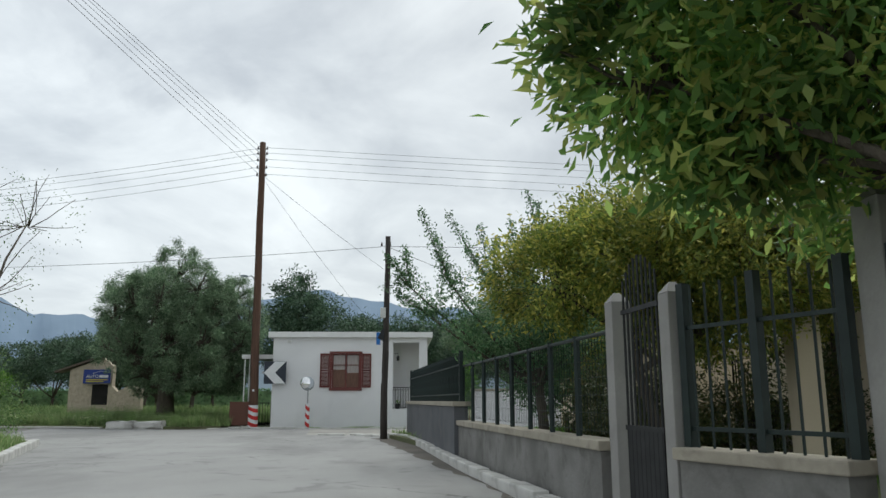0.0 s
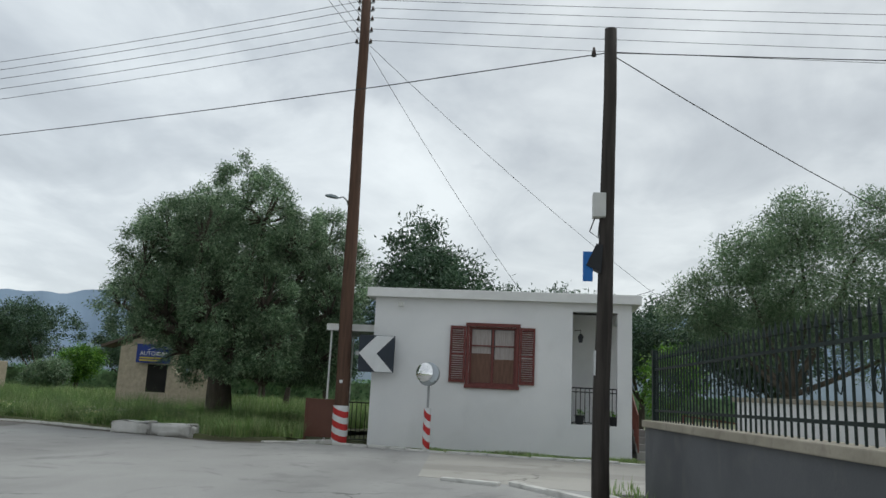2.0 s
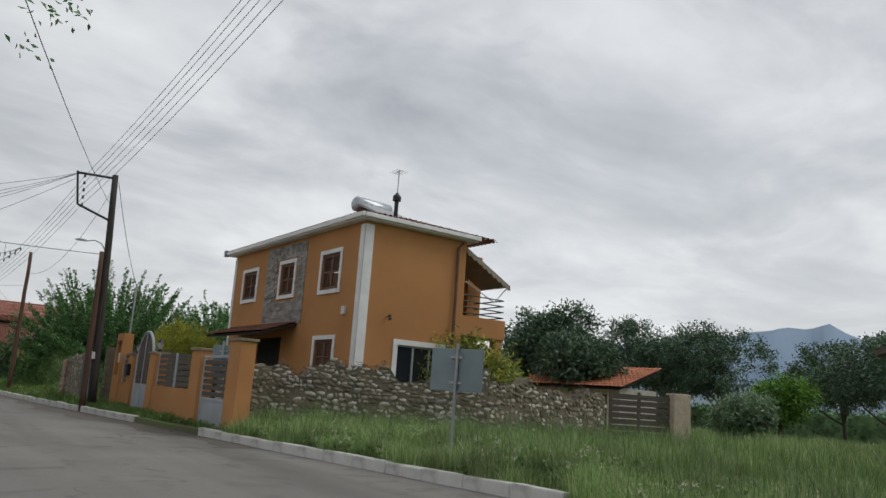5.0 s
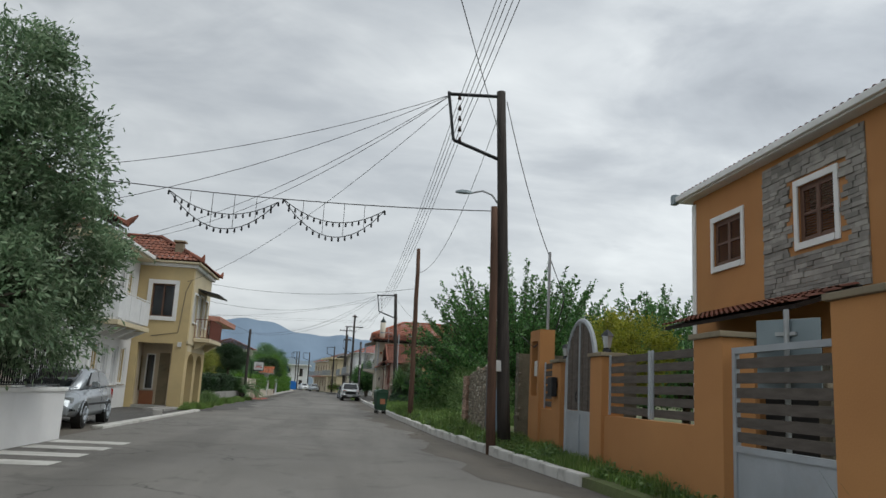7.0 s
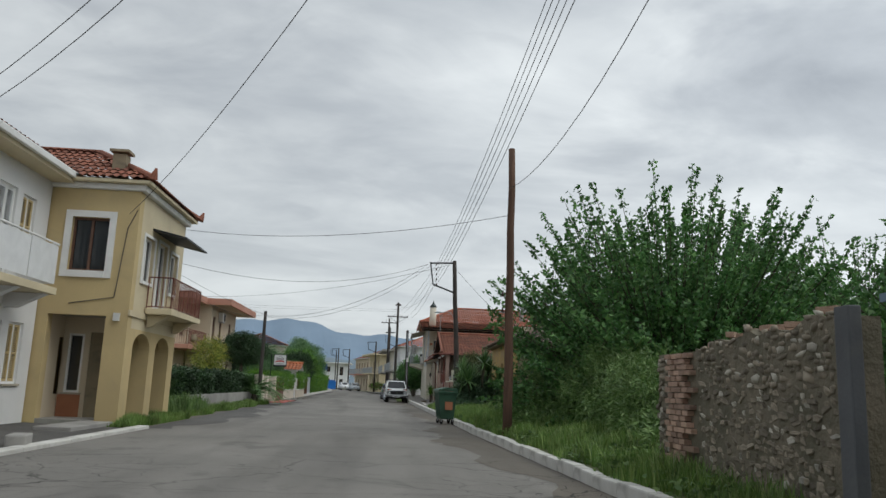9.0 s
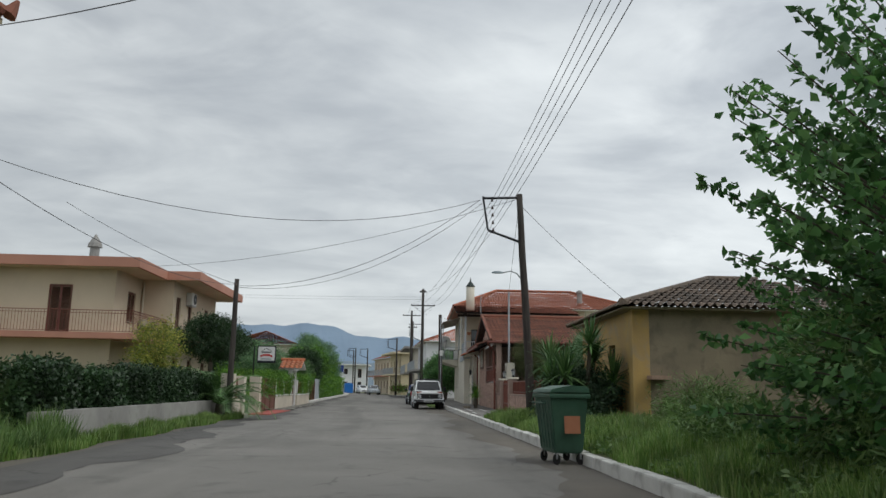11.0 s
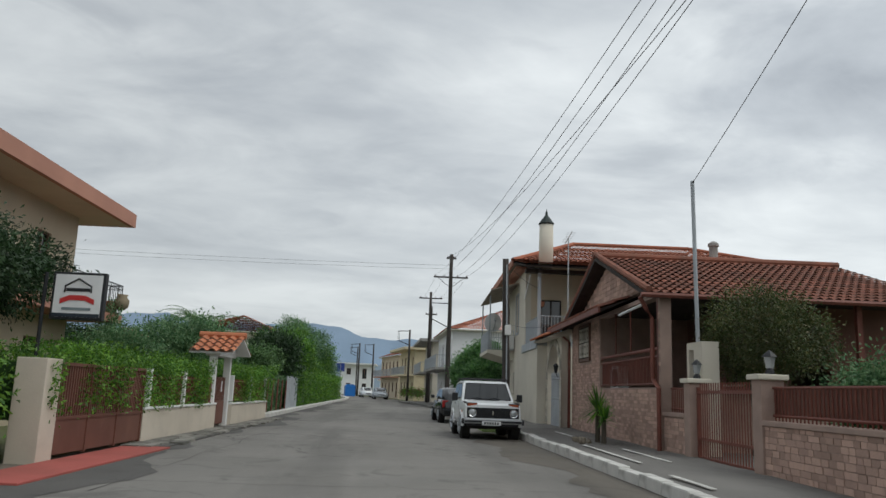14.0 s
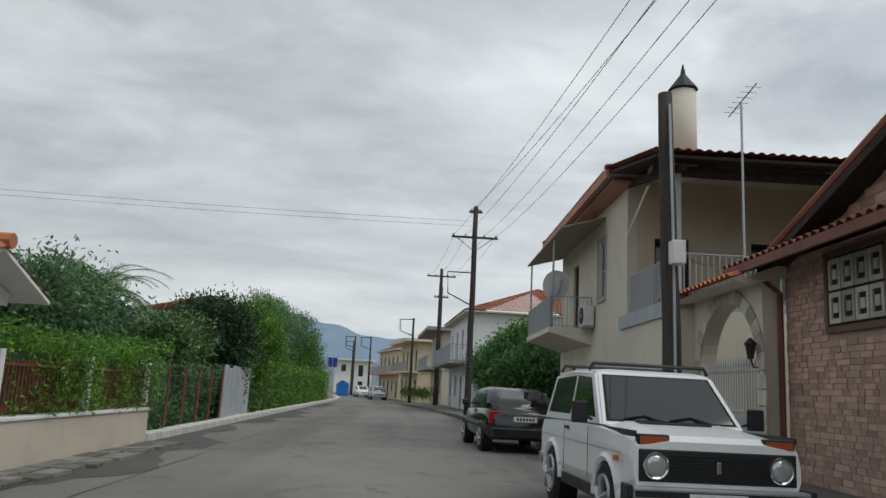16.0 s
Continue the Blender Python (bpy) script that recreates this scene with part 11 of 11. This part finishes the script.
def hedge(name, label, x0, x1, y0, y1, z0, z1, n, leaf, m, seed):
    rng = rng_of(seed)
    t = thing(name, label, "hedge", ((x0 + x1) / 2, (y0 + y1) / 2, z0))
    c = np.stack([rng.uniform(x0, x1, n), rng.uniform(y0, y1, n), rng.uniform(z0, z1, n)], 1)
    c[:, 2] += 0.12 * np.sin(c[:, 0] * 1.3 + seed) * (c[:, 2] - z0) / (z1 - z0) + rng.normal(0, 0.06, n)
    c[:, 1] += (0.14 * np.sin(c[:, 0] * 2.1) + 0.1 * np.sin(c[:, 0] * 4.7 + 1)) * (0.4 + (c[:, 2] - z0) / (z1 - z0))
    c -= np.array([(x0 + x1) / 2, (y0 + y1) / 2, z0])
    # Added filler box; except in the hedgerow its dark colour imitates inner shade.
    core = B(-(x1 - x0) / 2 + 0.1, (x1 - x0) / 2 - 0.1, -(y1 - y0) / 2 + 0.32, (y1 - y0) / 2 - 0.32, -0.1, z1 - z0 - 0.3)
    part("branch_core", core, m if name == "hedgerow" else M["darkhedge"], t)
    leaves("foliage", c, rng.normal(0, 1, (n, 3)), leaf[0], leaf[1], m, t, rng, 0.0)
    return t


hedge("hedge", "clipped dark evergreen hedge above the low wall", -81.2, -67.0, 22.85, 23.85, 0.3, 1.5, 42000, (0.11, 0.06), M["darkhedge"], 3)
hedge("hedge", "overgrown bright green creeper hedge behind the wall posts", -96.0, -86.5, 23.0, 24.5, 0.7, 1.75, 34000, (0.09, 0.036), M["hedge"], 4)
hedge("hedge", "bright green creeper hedge behind the wall posts", -104.4, -99.2, 23.0, 24.5, 0.7, 1.8, 20000, (0.09, 0.036), M["hedge"], 5)
bush("shrub", "leafy green shrub beside the sign", (-85.4, 23.3, 0.0), (1.0, 0.8, 1.0), 110, (0.12, 0.05), M["hedge"], 96)
tree("garden_conifer", "feathery green garden tree behind the hedge", (-97.6, 21.2, 0.0), (1.0, 0.1), [(0, 0, 2.0, 1.2, 1.2, 0.8, 120), (-0.8, -0.6, 2.6, 0.35, 0.35, 0.9, 30)], (0.14, 0.04), M["plum"], 97, clump=0.35, per=60)
for k, (x, y, r, h, m) in enumerate(((-107.5, 20.6, 2.1, 4.2, "plum"), (-111, 22.0, 1.5, 3.0, "palm"), (-116.5, 22.2, 1.7, 4.4, "darkhedge"), (-122, 22.0, 1.9, 5.0, "hedge"), (-127, 21.6, 1.7, 4.8, "plum"), (-136, 20.4, 2.3, 7.0, "plum"), (-143, 20.4, 2.4, 7.4, "plum"), (-144, 20.8, 2.4, 5.2, "hedge"), (-152, 20.2, 2.4, 5.0, "plum"), (-124, 17, 2.0, 3.6, "olive"), (-105, 17.5, 1.6, 3.2, "darkhedge"))):
    far_tree((x, y, 0), r, h, 210 + k, "leafy garden tree along the street", M[m], 75, (0.16, 0.06), 0.8)
hedge("hedge", "tall overgrown green hedge behind the whitewashed kerb", -150.0, -117.5, 21.9, 23.2, 0.0, 2.2, 26000, (0.16, 0.07), M["hedge"], 6)
hedge("hedge", "tangled creeper behind the sheet fence", -117.0, -105.0, 22.7, 23.6, 0.0, 1.6, 11000, (0.13, 0.05), M["plum"], 7)
hedge("hedgerow", "low green hedgerow along the far edge of the field", -90, 40, 97, 100, 0.0, 2.6, 30000, (0.45, 0.2), M["plum"], 8)
# yard trees
tree("yard_tree", "round yard tree with small dark and reddish leaves", (-90.6, 37.0, 0.1), (1.5, 0.09), [(0, 0, 2.55, 1.3, 1.1, 1.0, 190), (0.9, 0.2, 2.4, 0.9, 0.9, 0.8, 90), (-0.8, 0, 2.3, 0.8, 0.8, 0.7, 70)], (0.07, 0.028), M["yardleaf"], 98, clump=0.3, per=85, stems=2)
for k, (x, y, r, h) in enumerate(((-85.1, 38.6, 1.15, 3.3), (-82.6, 38.4, 1.2, 3.7), (-88.0, 38.4, 0.9, 2.0), (-83.6, 40.2, 1.3, 3.9))):
    far_tree((x, y, 0.1), r, h, 230 + k, "leafy yard tree behind the stone-faced wall", M["plum"], 100, (0.1, 0.045), 0.8)
bt = thing("bare_tree", "slender tree with bare upright twigs behind the yard wall", "tree", (-84.6, 39.6, 0.1))
part("trunk", T([(0, 0, -0.2), (0.02, 0, 1.2), (0, 0.05, 2.2)], [0.08, 0.06, 0.05], 7), M["bark"], bt)
for k in range(9):
    a = k * 0.7
    part("twig", T([(0, 0.05, 1.6 + 0.06 * k), (0.3 * math.cos(a), 0.4 * math.sin(a), 3.0), (0.45 * math.cos(a), 0.75 * math.sin(a), 4.3 + 0.5 * math.sin(k * 2.3))], [0.025, 0.014, 0.005], 5), M["twig"], bt)
for k, (x, y, r, h) in enumerate(((-124, 34.4, 1.7, 4.6), (-119.8, 34.2, 1.2, 3.3), (-133, 34.6, 1.6, 4.0))):
    far_tree((x, y, 0.1), r, h, 240 + k, "broad-leaved street tree before the far houses", M["mulberry"], 90, (0.2, 0.1), 1.2)


# grass
def grass(name, label, area, n, h, seed, zf, w=0.011, m=None, lean=0.5, kind="stuff"):
    """Single blades over an area; area(rng, n) gives x, y."""
    rng = rng_of(seed)
    x, y = area(rng, n)
    n = len(x)
    z = np.array([zf(a, b) for a, b in zip(x, y)])
    # blades stand in tufts of uneven height
    tuft = 0.55 + 0.75 * (0.5 + 0.5 * np.sin(x * 2.3 + 1.3 * np.sin(y * 1.7)) * np.sin(y * 2.9 + 0.7 * np.sin(x * 1.1)))
    L = h * rng.uniform(0.45, 1.15, n) * tuft
    a = rng.uniform(0, 6.283, n)
    ln = rng.uniform(0.05, lean, n) * L
    dx, dy = np.cos(a), np.sin(a)
    ww = w * rng.uniform(0.7, 1.5, n)
    p = np.stack([x, y, z - 0.02], 1)
    s = np.stack([-dy, dx, np.zeros(n)], 1) * ww[:, None]
    m1 = p + np.stack([dx * ln * 0.3, dy * ln * 0.3, L * 0.6], 1)
    tip = p + np.stack([dx * ln, dy * ln, L], 1)
    V = np.stack([p - s, p + s, m1 + s * 0.7, m1 - s * 0.7, tip + s * 0.08, tip - s * 0.08], 1).reshape(-1, 3)
    i = np.arange(n)[:, None] * 6
    F = np.concatenate([i + np.array([[0, 1, 2, 3]]), i + np.array([[3, 2, 4, 5]])], 0)
    ob = mesh_np(name, V, F, m or M["grass"])
    return tagged(ob, label, "grass", kind=kind)


def rect(x0, x1, y0, y1, test=None):
    def pick(rng, n):
        x, y = rng.uniform(x0, x1, n), rng.uniform(y0, y1, n)
        if test is not None:
            k = test(x, y)
            x, y = x[k], y[k]
        return x, y
    return pick


kx = np.array([p[0] for p in KR[::-1]])
ky = np.array([p[1] for p in KR[::-1]])
cx = np.array([p[0] for p in KC[::-1]])
cy = np.array([p[1] for p in KC[::-1]])


def edge_y(x):
    """The road's field-side edge along the street and round the corner."""
    return np.where(x < -19.8, np.interp(x, kx, ky), np.where(x < -7.6, np.interp(x, cx, cy), 32.6))


def verge_z(x, y):
    d = y - float(edge_y(np.array(x)))
    if x < -19.8:
        return float(np.interp(d, [0, 0.1, 0.5, 1.3, 2.5, 14, 24], [0.1, 0.14, 0.2, 0.32, 0.33, 0.25, -0.05]))
    return float(np.interp(d, [0, 0.1, 1.2, 6, 12], [0.05, 0.1, 0.16, 0.12, -0.03]))


near_field = lambda x, y: (y > edge_y(x) + 0.15 + 0.1 * np.sin(x * 3)) & ((x > -31) | (y < edge_y(x) + 2.2)) & ~((x > -7.9) & (y > 33))
grass("grass_field", "tall uncut green grass along the field edge", rect(-31, -7.3, 31.5, 42, near_field), 230000, 0.4, 301, verge_z, 0.0065, lean=1.0)
grass("grass_field", "tall uncut grass of the field behind", rect(-45, -6, 42, 70), 90000, 0.7, 302, lambda x, y: -0.03, 0.02)
grass("grass_field", "yellowing seed heads over the field grass", rect(-31, -9, 33, 46, near_field), 26000, 0.72, 303, verge_z, 0.004, M["weed"], 0.6)
grass("grass_verge", "short grass on the raised verge", rect(-46, -31, 34.3, 36.0, lambda x, y: (y > edge_y(x) + 0.2) & (y < 35.45)), 26000, 0.2, 304, verge_z, 0.007, M["verge"])
grass("grass_verge", "rank green grass on the verge of the empty lot", rect(-72, -43, 33.4, 38.5, lambda x, y: (y > edge_y(x) + 0.2 + 0.1 * np.sin(x * 2.1)) & ~((y > 34.9) & (x > -49.7))), 110000, 0.34, 305, verge_z, 0.009, M["verge"])
grass("grass_verge", "green grass on the verge by the old house", rect(-80.5, -66, 33.4, 36.6, lambda x, y: y > edge_y(x) + 0.2), 42000, 0.26, 306, verge_z, 0.008, M["verge"])
grass("grass_island", "grass on the island beside the first road", rect(-20, -6.5, 9, 24, lambda x, y: (x < np.interp(y, [8.5, 15.5, 20.2, 21.2, 22.6, 24.2], [-5.5, -7.9, -9.6, -10.7, -13.3, -20.2]))), 60000, 0.24, 307, lambda x, y: 0.12, 0.009)
grass("grass_left", "grass patch before the hedge wall", rect(-81, -62, 22.6, 24.95, lambda x, y: y < 24.85 + 0.15 * np.sin(x * 1.3)), 52000, 0.28, 308, lambda x, y: -0.02, 0.009, M["verge"])
grass("grass_left", "tall weeds beside the yellow house", rect(-67.5, -63.1, 21.5, 24.7), 16000, 0.6, 309, lambda x, y: -0.02, 0.012, M["weed"])
grass("grass_left", "weeds along the foot of the yellow house", rect(-63.2, -57.5, 24.5, 25.1), 7000, 0.28, 310, lambda x, y: -0.02, 0.008, M["verge"])
grass("grass_garden", "bright mown grass inside the garden", rect(0.9, 7, 8, 26, lambda x, y: (x > np.interp(y, [8, 14.5, 24.5], [2.3, 1.15, 0.3]))), 60000, 0.12, 311, lambda x, y: 0.19, 0.006, M["hedge"])
grass("grass_garden", "grass between the kerb and the garden wall", rect(-1.0, 2.6, 4, 25.5, lambda x, y: (x > np.interp(y, [2, 9.9, 14, 20.3, 24.2], [2.6, 1.8, 1.2, 0.2, -0.55])) & (x < np.interp(y, [4, 8, 14.4, 24.5], [2.6, 1.9, 0.7, -0.1]))), 9000, 0.16, 312, lambda x, y: 0.13, 0.006)
grass("grass_garden", "grass strip at the foot of the white house", rect(-4.2, 0.9, 32.1, 33.3, lambda x, y: y > 32.35 - x * 0.06), 9000, 0.09, 313, lambda x, y: -0.03, 0.006)
grass("grass_tuft", "weeds in the gutter beside the parked cars", rect(-105.5, -100.2, 32.2, 32.75), 2600, 0.16, 314, lambda x, y: 0.0, 0.007)


def weeds(name, label, area, n, size, seed, zf, m):
    """Low broad-leaved weeds in loose clumps."""
    rng = rng_of(seed)
    x, y = area(rng, n)
    k = np.sin(x * 1.7 + np.sin(y * 2.3)) + np.sin(y * 3.1 + x * 0.6) > -0.3
    x, y = x[k], y[k]
    z = np.array([zf(a, b) for a, b in zip(x, y)])
    per = 9
    c = np.repeat(np.stack([x, y, z + size * 0.9], 1), per, 0) + rng.normal(0, size * 0.8, (len(x) * per, 3)) * np.array([1, 1, 0.7])
    ob = leaves(name, c, rng.normal(0, 1, c.shape) * np.array([1, 1, 0.4]), size, size * 0.5, m, None, rng, 0.0, 0.3)
    return tagged(ob, label, "weeds", kind="stuff")


weeds("weed_patch", "broad-leaved green weeds among the verge grass", rect(-72, -43, 33.5, 38.0, lambda x, y: (y > edge_y(x) + 0.25) & ~((y > 34.8) & (x > -49.7))), 5200, 0.11, 321, verge_z, M["weed"])
weeds("weed_patch", "broad-leaved weeds along the field edge", rect(-31, -8, 32.5, 40, near_field), 6500, 0.12, 322, verge_z, M["weed"])
weeds("weed_patch", "white and yellow wildflowers in the field grass", rect(-28, -9, 33, 39, near_field), 520, 0.05, 323, lambda x, y: verge_z(x, y) + 0.25, M["blossom"])
weeds("weed_patch", "low weeds by the whitewashed kerb", rect(-46, -31, 34.4, 35.4, lambda x, y: y > edge_y(x) + 0.2), 700, 0.09, 324, verge_z, M["weed"])

# ---- far houses and hills ----
def far_house(name, label, at, turn, w, d, floors, body, roofm=None, balcony=True, slab_m="concrete", seed=1):
    """A plain village house: storeys, windows, balconies, flat or tiled roof. Its street face is y = 0, outside at -y."""
    t = thing(name, label, "house", at, turn, "far houses")
    H = 3.05 * floors
    n = max(2, int(w / 2.6))
    holes = []
    for k in range(floors):
        for i in range(n):
            a = (i + 0.5) * w / n
            holes.append((a - 0.45, a + 0.45, k * 3.05 + (0.15 if (i + k) % 2 == 0 else 0.95), k * 3.05 + 2.25))
    part("street_wall", wall(bmesh.new(), "x", 0, w, -0.2, H, 0, 0.25, holes), body, t)
    sh = [(d * 0.3 - 0.5, d * 0.3 + 0.5, k * 3.05 + 0.95, k * 3.05 + 2.2) for k in range(floors)]
    part("near_wall", wall(bmesh.new(), "y", 0.25, d, -0.2, H, w - 0.25, w, sh), body, t)
    part("far_wall", wall(bmesh.new(), "y", 0.25, d, -0.2, H, 0, 0.25), body, t)
    part("rear_wall", wall(bmesh.new(), "x", 0.25, w - 0.25, -0.2, H, d - 0.25, d), body, t)
    for h in holes:
        window(t, "x", 0, -1, *h, frame=M["brownwood"], style="dark", sill=False)
    for h in sh:
        window(t, "y", w, 1, *h, frame=M["brownwood"], style="dark", sill=False)
    for k in range(1, floors):
        part("floor_slab", B(-0.1, w + 0.1, 0.26, d, k * 3.05 - 0.1, k * 3.05 + 0.05), M[slab_m], t)
        if balcony:
            part("balcony_slab", B(-0.1, w + 0.1, -1.3, -0.003, k * 3.05 - 0.12, k * 3.05 + 0.06), M[slab_m], t)
            rail(t, [(w + 0.05, -0.02, k * 3.05 + 0.06), (w + 0.05, -1.25, k * 3.05 + 0.06), (-0.05, -1.25, k * 3.05 + 0.06)], 0.95, 0.16, 0.013, M["greymetal"], "balcony_railing")
    if roofm:
        s, o = 0.4, 0.5
        rise = (d + 2 * o) / 2
        part("roof_slope", roof(bmesh.new(), (-o, -o, H), (1, 0, 0), (0, 1, s), w + 2 * o, rise * 1.077, lambda a, b: b * 0.93 < a < w + 2 * o - b * 0.93), roofm, t)
        part("roof_slope", roof(bmesh.new(), (w + o, -o, H), (0, 1, 0), (-1, 0, s), d + 2 * o, rise * 1.077, lambda a, b: b * 0.93 < a < d + 2 * o - b * 0.93), roofm, t)
        part("roof_slope", roof(bmesh.new(), (w + o, d + o, H), (-1, 0, 0), (0, -1, s), w + 2 * o, rise * 1.077, lambda a, b: b * 0.93 < a < w + 2 * o - b * 0.93), roofm, t)
        part("eaves_board", B(-o, w + o, -o, d + o, H - 0.1, H - 0.02), M["creampale"], t)
    else:
        part("roof_slab", B(-0.7, w + 0.7, -1.4, d + 0.3, H + 0.002, H + 0.28), M[slab_m], t)
    return t


far_house("village_house", "red-roofed two-storey house among garden trees", (-147.5, 17.0, 0), 180, 9, 8, 2, M["creampale"], M["tilered"], seed=2)
far_house("village_house", "red-roofed low house behind the gardens", (-126, 13.5, 0), 180, 9, 8, 1, M["creampale"], M["tilered"], seed=3)
far_house("village_house", "white two-storey flat-roofed house at the bend", (-238, 15.2, 0), 90, 6.6, 9, 2, M["white"], None, False, "panelwhite")
far_house("village_house", "two-storey house with deep grey balconies", (-147, 32.3, 0), 3, 12, 10, 2, M["white"], M["tilered"], True, "concrete")
far_house("village_house", "cream two-storey house with plants on its balconies", (-163.0, 31.4, 0), 3, 11, 9, 2, M["creampale"], None, True, "concrete")
far_house("village_house", "yellow two-storey flat-roofed house with deep slabs", (-178.5, 28.4, 0), 10, 10.5, 9, 2, M["yellowpale"], None, True, "yellowpale")
far_house("village_house", "pale two-storey house past the bend", (-197, 25.2, 0), 13, 13, 9, 2, M["cream"], M["tile"], True, "pinkslab")
far_house("village_house", "low white house behind the bend", (-236, 23.6, 0), 90, 9, 8, 1, M["white"], M["tilered"], False)
t = thing("sheet_fence", "grey upright sheet and wire fence in front of the gardens", "fence", (-117.0, 23.7, 0), 1.5)
for k in range(7):
    part("sheet", B(k * 0.62, k * 0.62 + 0.6, -0.02 + 0.01 * (k % 2), 0.01, 0.0, 1.68 + 0.05 * math.sin(k * 2.2)), M["greymetal"], t)
for k in range(6):
    part("post", T([(4.6 + k * 1.4, 0, -0.1), (4.6 + k * 1.4, 0.02, 1.5)], 0.03, 6), M["redbrowniron"], t)
part("wire_line", T([(4.6, 0, 1.3), (11.6, 0, 1.3)], 0.008, 4), M["wire"], t)
t = thing("blue_container", "blue plastic recycling container at the road side", "container", (-184, 21.4, 0), 10)
part("body", B(-0.9, 0.9, -0.7, 0.7, 0.1, 1.5, bev=0.05), M["bluebox"], t)
part("lid", prism(bmesh.new(), [(-0.72, 1.5), (0.72, 1.5), (0.4, 1.75), (-0.4, 1.75)], "x", -0.92, 0.92), M["bluebox"], t)
t = thing("blue_road_sign", "small blue rectangular road sign on a post", "road sign", (-190, 19.4, 0), 0)
part("post", T([(0, 0, 0), (0, 0, 5.2)], 0.05, 6), M["steel"], t)
part("panel", B(-0.03, 0.03, -0.6, 0.6, 3.6, 4.8), M["bluesign"], t)
for k in range(8):
    b = thing("flower_bed_bush", "red-flowering bush along the far pavement", "shrub", (-152 - k * 3.2, 31.0 - k * 0.28, 0), group="flowering bushes")
    rng = rng_of(500 + k)
    c = rng.normal(0, 0.5, (260, 3)) * np.array([1.2, 0.6, 0.5]) + np.array([0, 0, 1.0])
    leaves("foliage", c[:170], c[:170], 0.2, 0.09, M["hedge"], b, rng)
    leaves("blossom", c[170:], c[170:], 0.14, 0.1, M["redwood"], b, rng)


def ridge(name, label, dist, az0, az1, heights, material, seed, step=0.5):
    """A chain of hills at a distance: heights is a row of (azimuth, elevation) in degrees, filled out with small irregular rises."""
    rng = rng_of(seed)
    az = np.arange(az0, az1 + step, step)
    el = np.interp(az, [h[0] for h in heights], [h[1] for h in heights])
    for f, amp in ((0.21, 0.22), (0.53, 0.14), (1.3, 0.07)):
        el = el + amp * np.sin(az * f * 2 + rng.uniform(0, 6.28))
    el = np.maximum(el, 0.2)
    V, F = [], []
    for k, (a, e) in enumerate(zip(az, el)):
        r = math.radians(a)
        x, y = -20 + dist * math.cos(r), 25 + dist * math.sin(r)
        hgt = dist * math.tan(math.radians(e))
        o = 0.22 * dist
        V += [(x - o * math.cos(r), y - o * math.sin(r), -5), (x - o * 0.45 * math.cos(r), y - o * 0.45 * math.sin(r), hgt * (0.5 + 0.1 * math.sin(k * 0.9))), (x, y, hgt), (x + o * math.cos(r), y + o * math.sin(r), -5)]
        if k:
            i = 4 * k
            F += [(i - 4, i, i + 1, i - 3), (i - 3, i + 1, i + 2, i - 2), (i - 2, i + 2, i + 3, i - 1)]
    return tagged(mesh_np(name, V, F, material, smooth=True), label, "hills", kind="structure")


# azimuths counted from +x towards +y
ridge("backdrop_hills", "mountain chain on the horizon with blue haze in its colour", 2300, 60, 215, [(60, 5.5), (76, 6.9), (83, 6.2), (90, 7.2), (95, 8.2), (101, 7.0), (108, 5.2), (112, 5.8), (115, 5.3), (117, 6.7), (120, 6.4), (124, 5.9), (128, 5.0), (135, 4.3), (145, 3.6), (160, 2.8), (172, 3.0), (178, 3.5), (182, 3.85), (185.4, 4.2), (188, 4.25), (192, 3.95), (197, 4.7), (203, 4.2), (215, 4.5)], M["hill_far"], 7)
ridge("backdrop_foothills", "nearer dark wooded foothills with haze in their colour", 1300, 60, 215, [(60, 2.6), (90, 3.2), (110, 2.6), (135, 2.0), (160, 1.6), (182, 1.9), (200, 2.4), (215, 2.4)], M["hill_near"], 8)
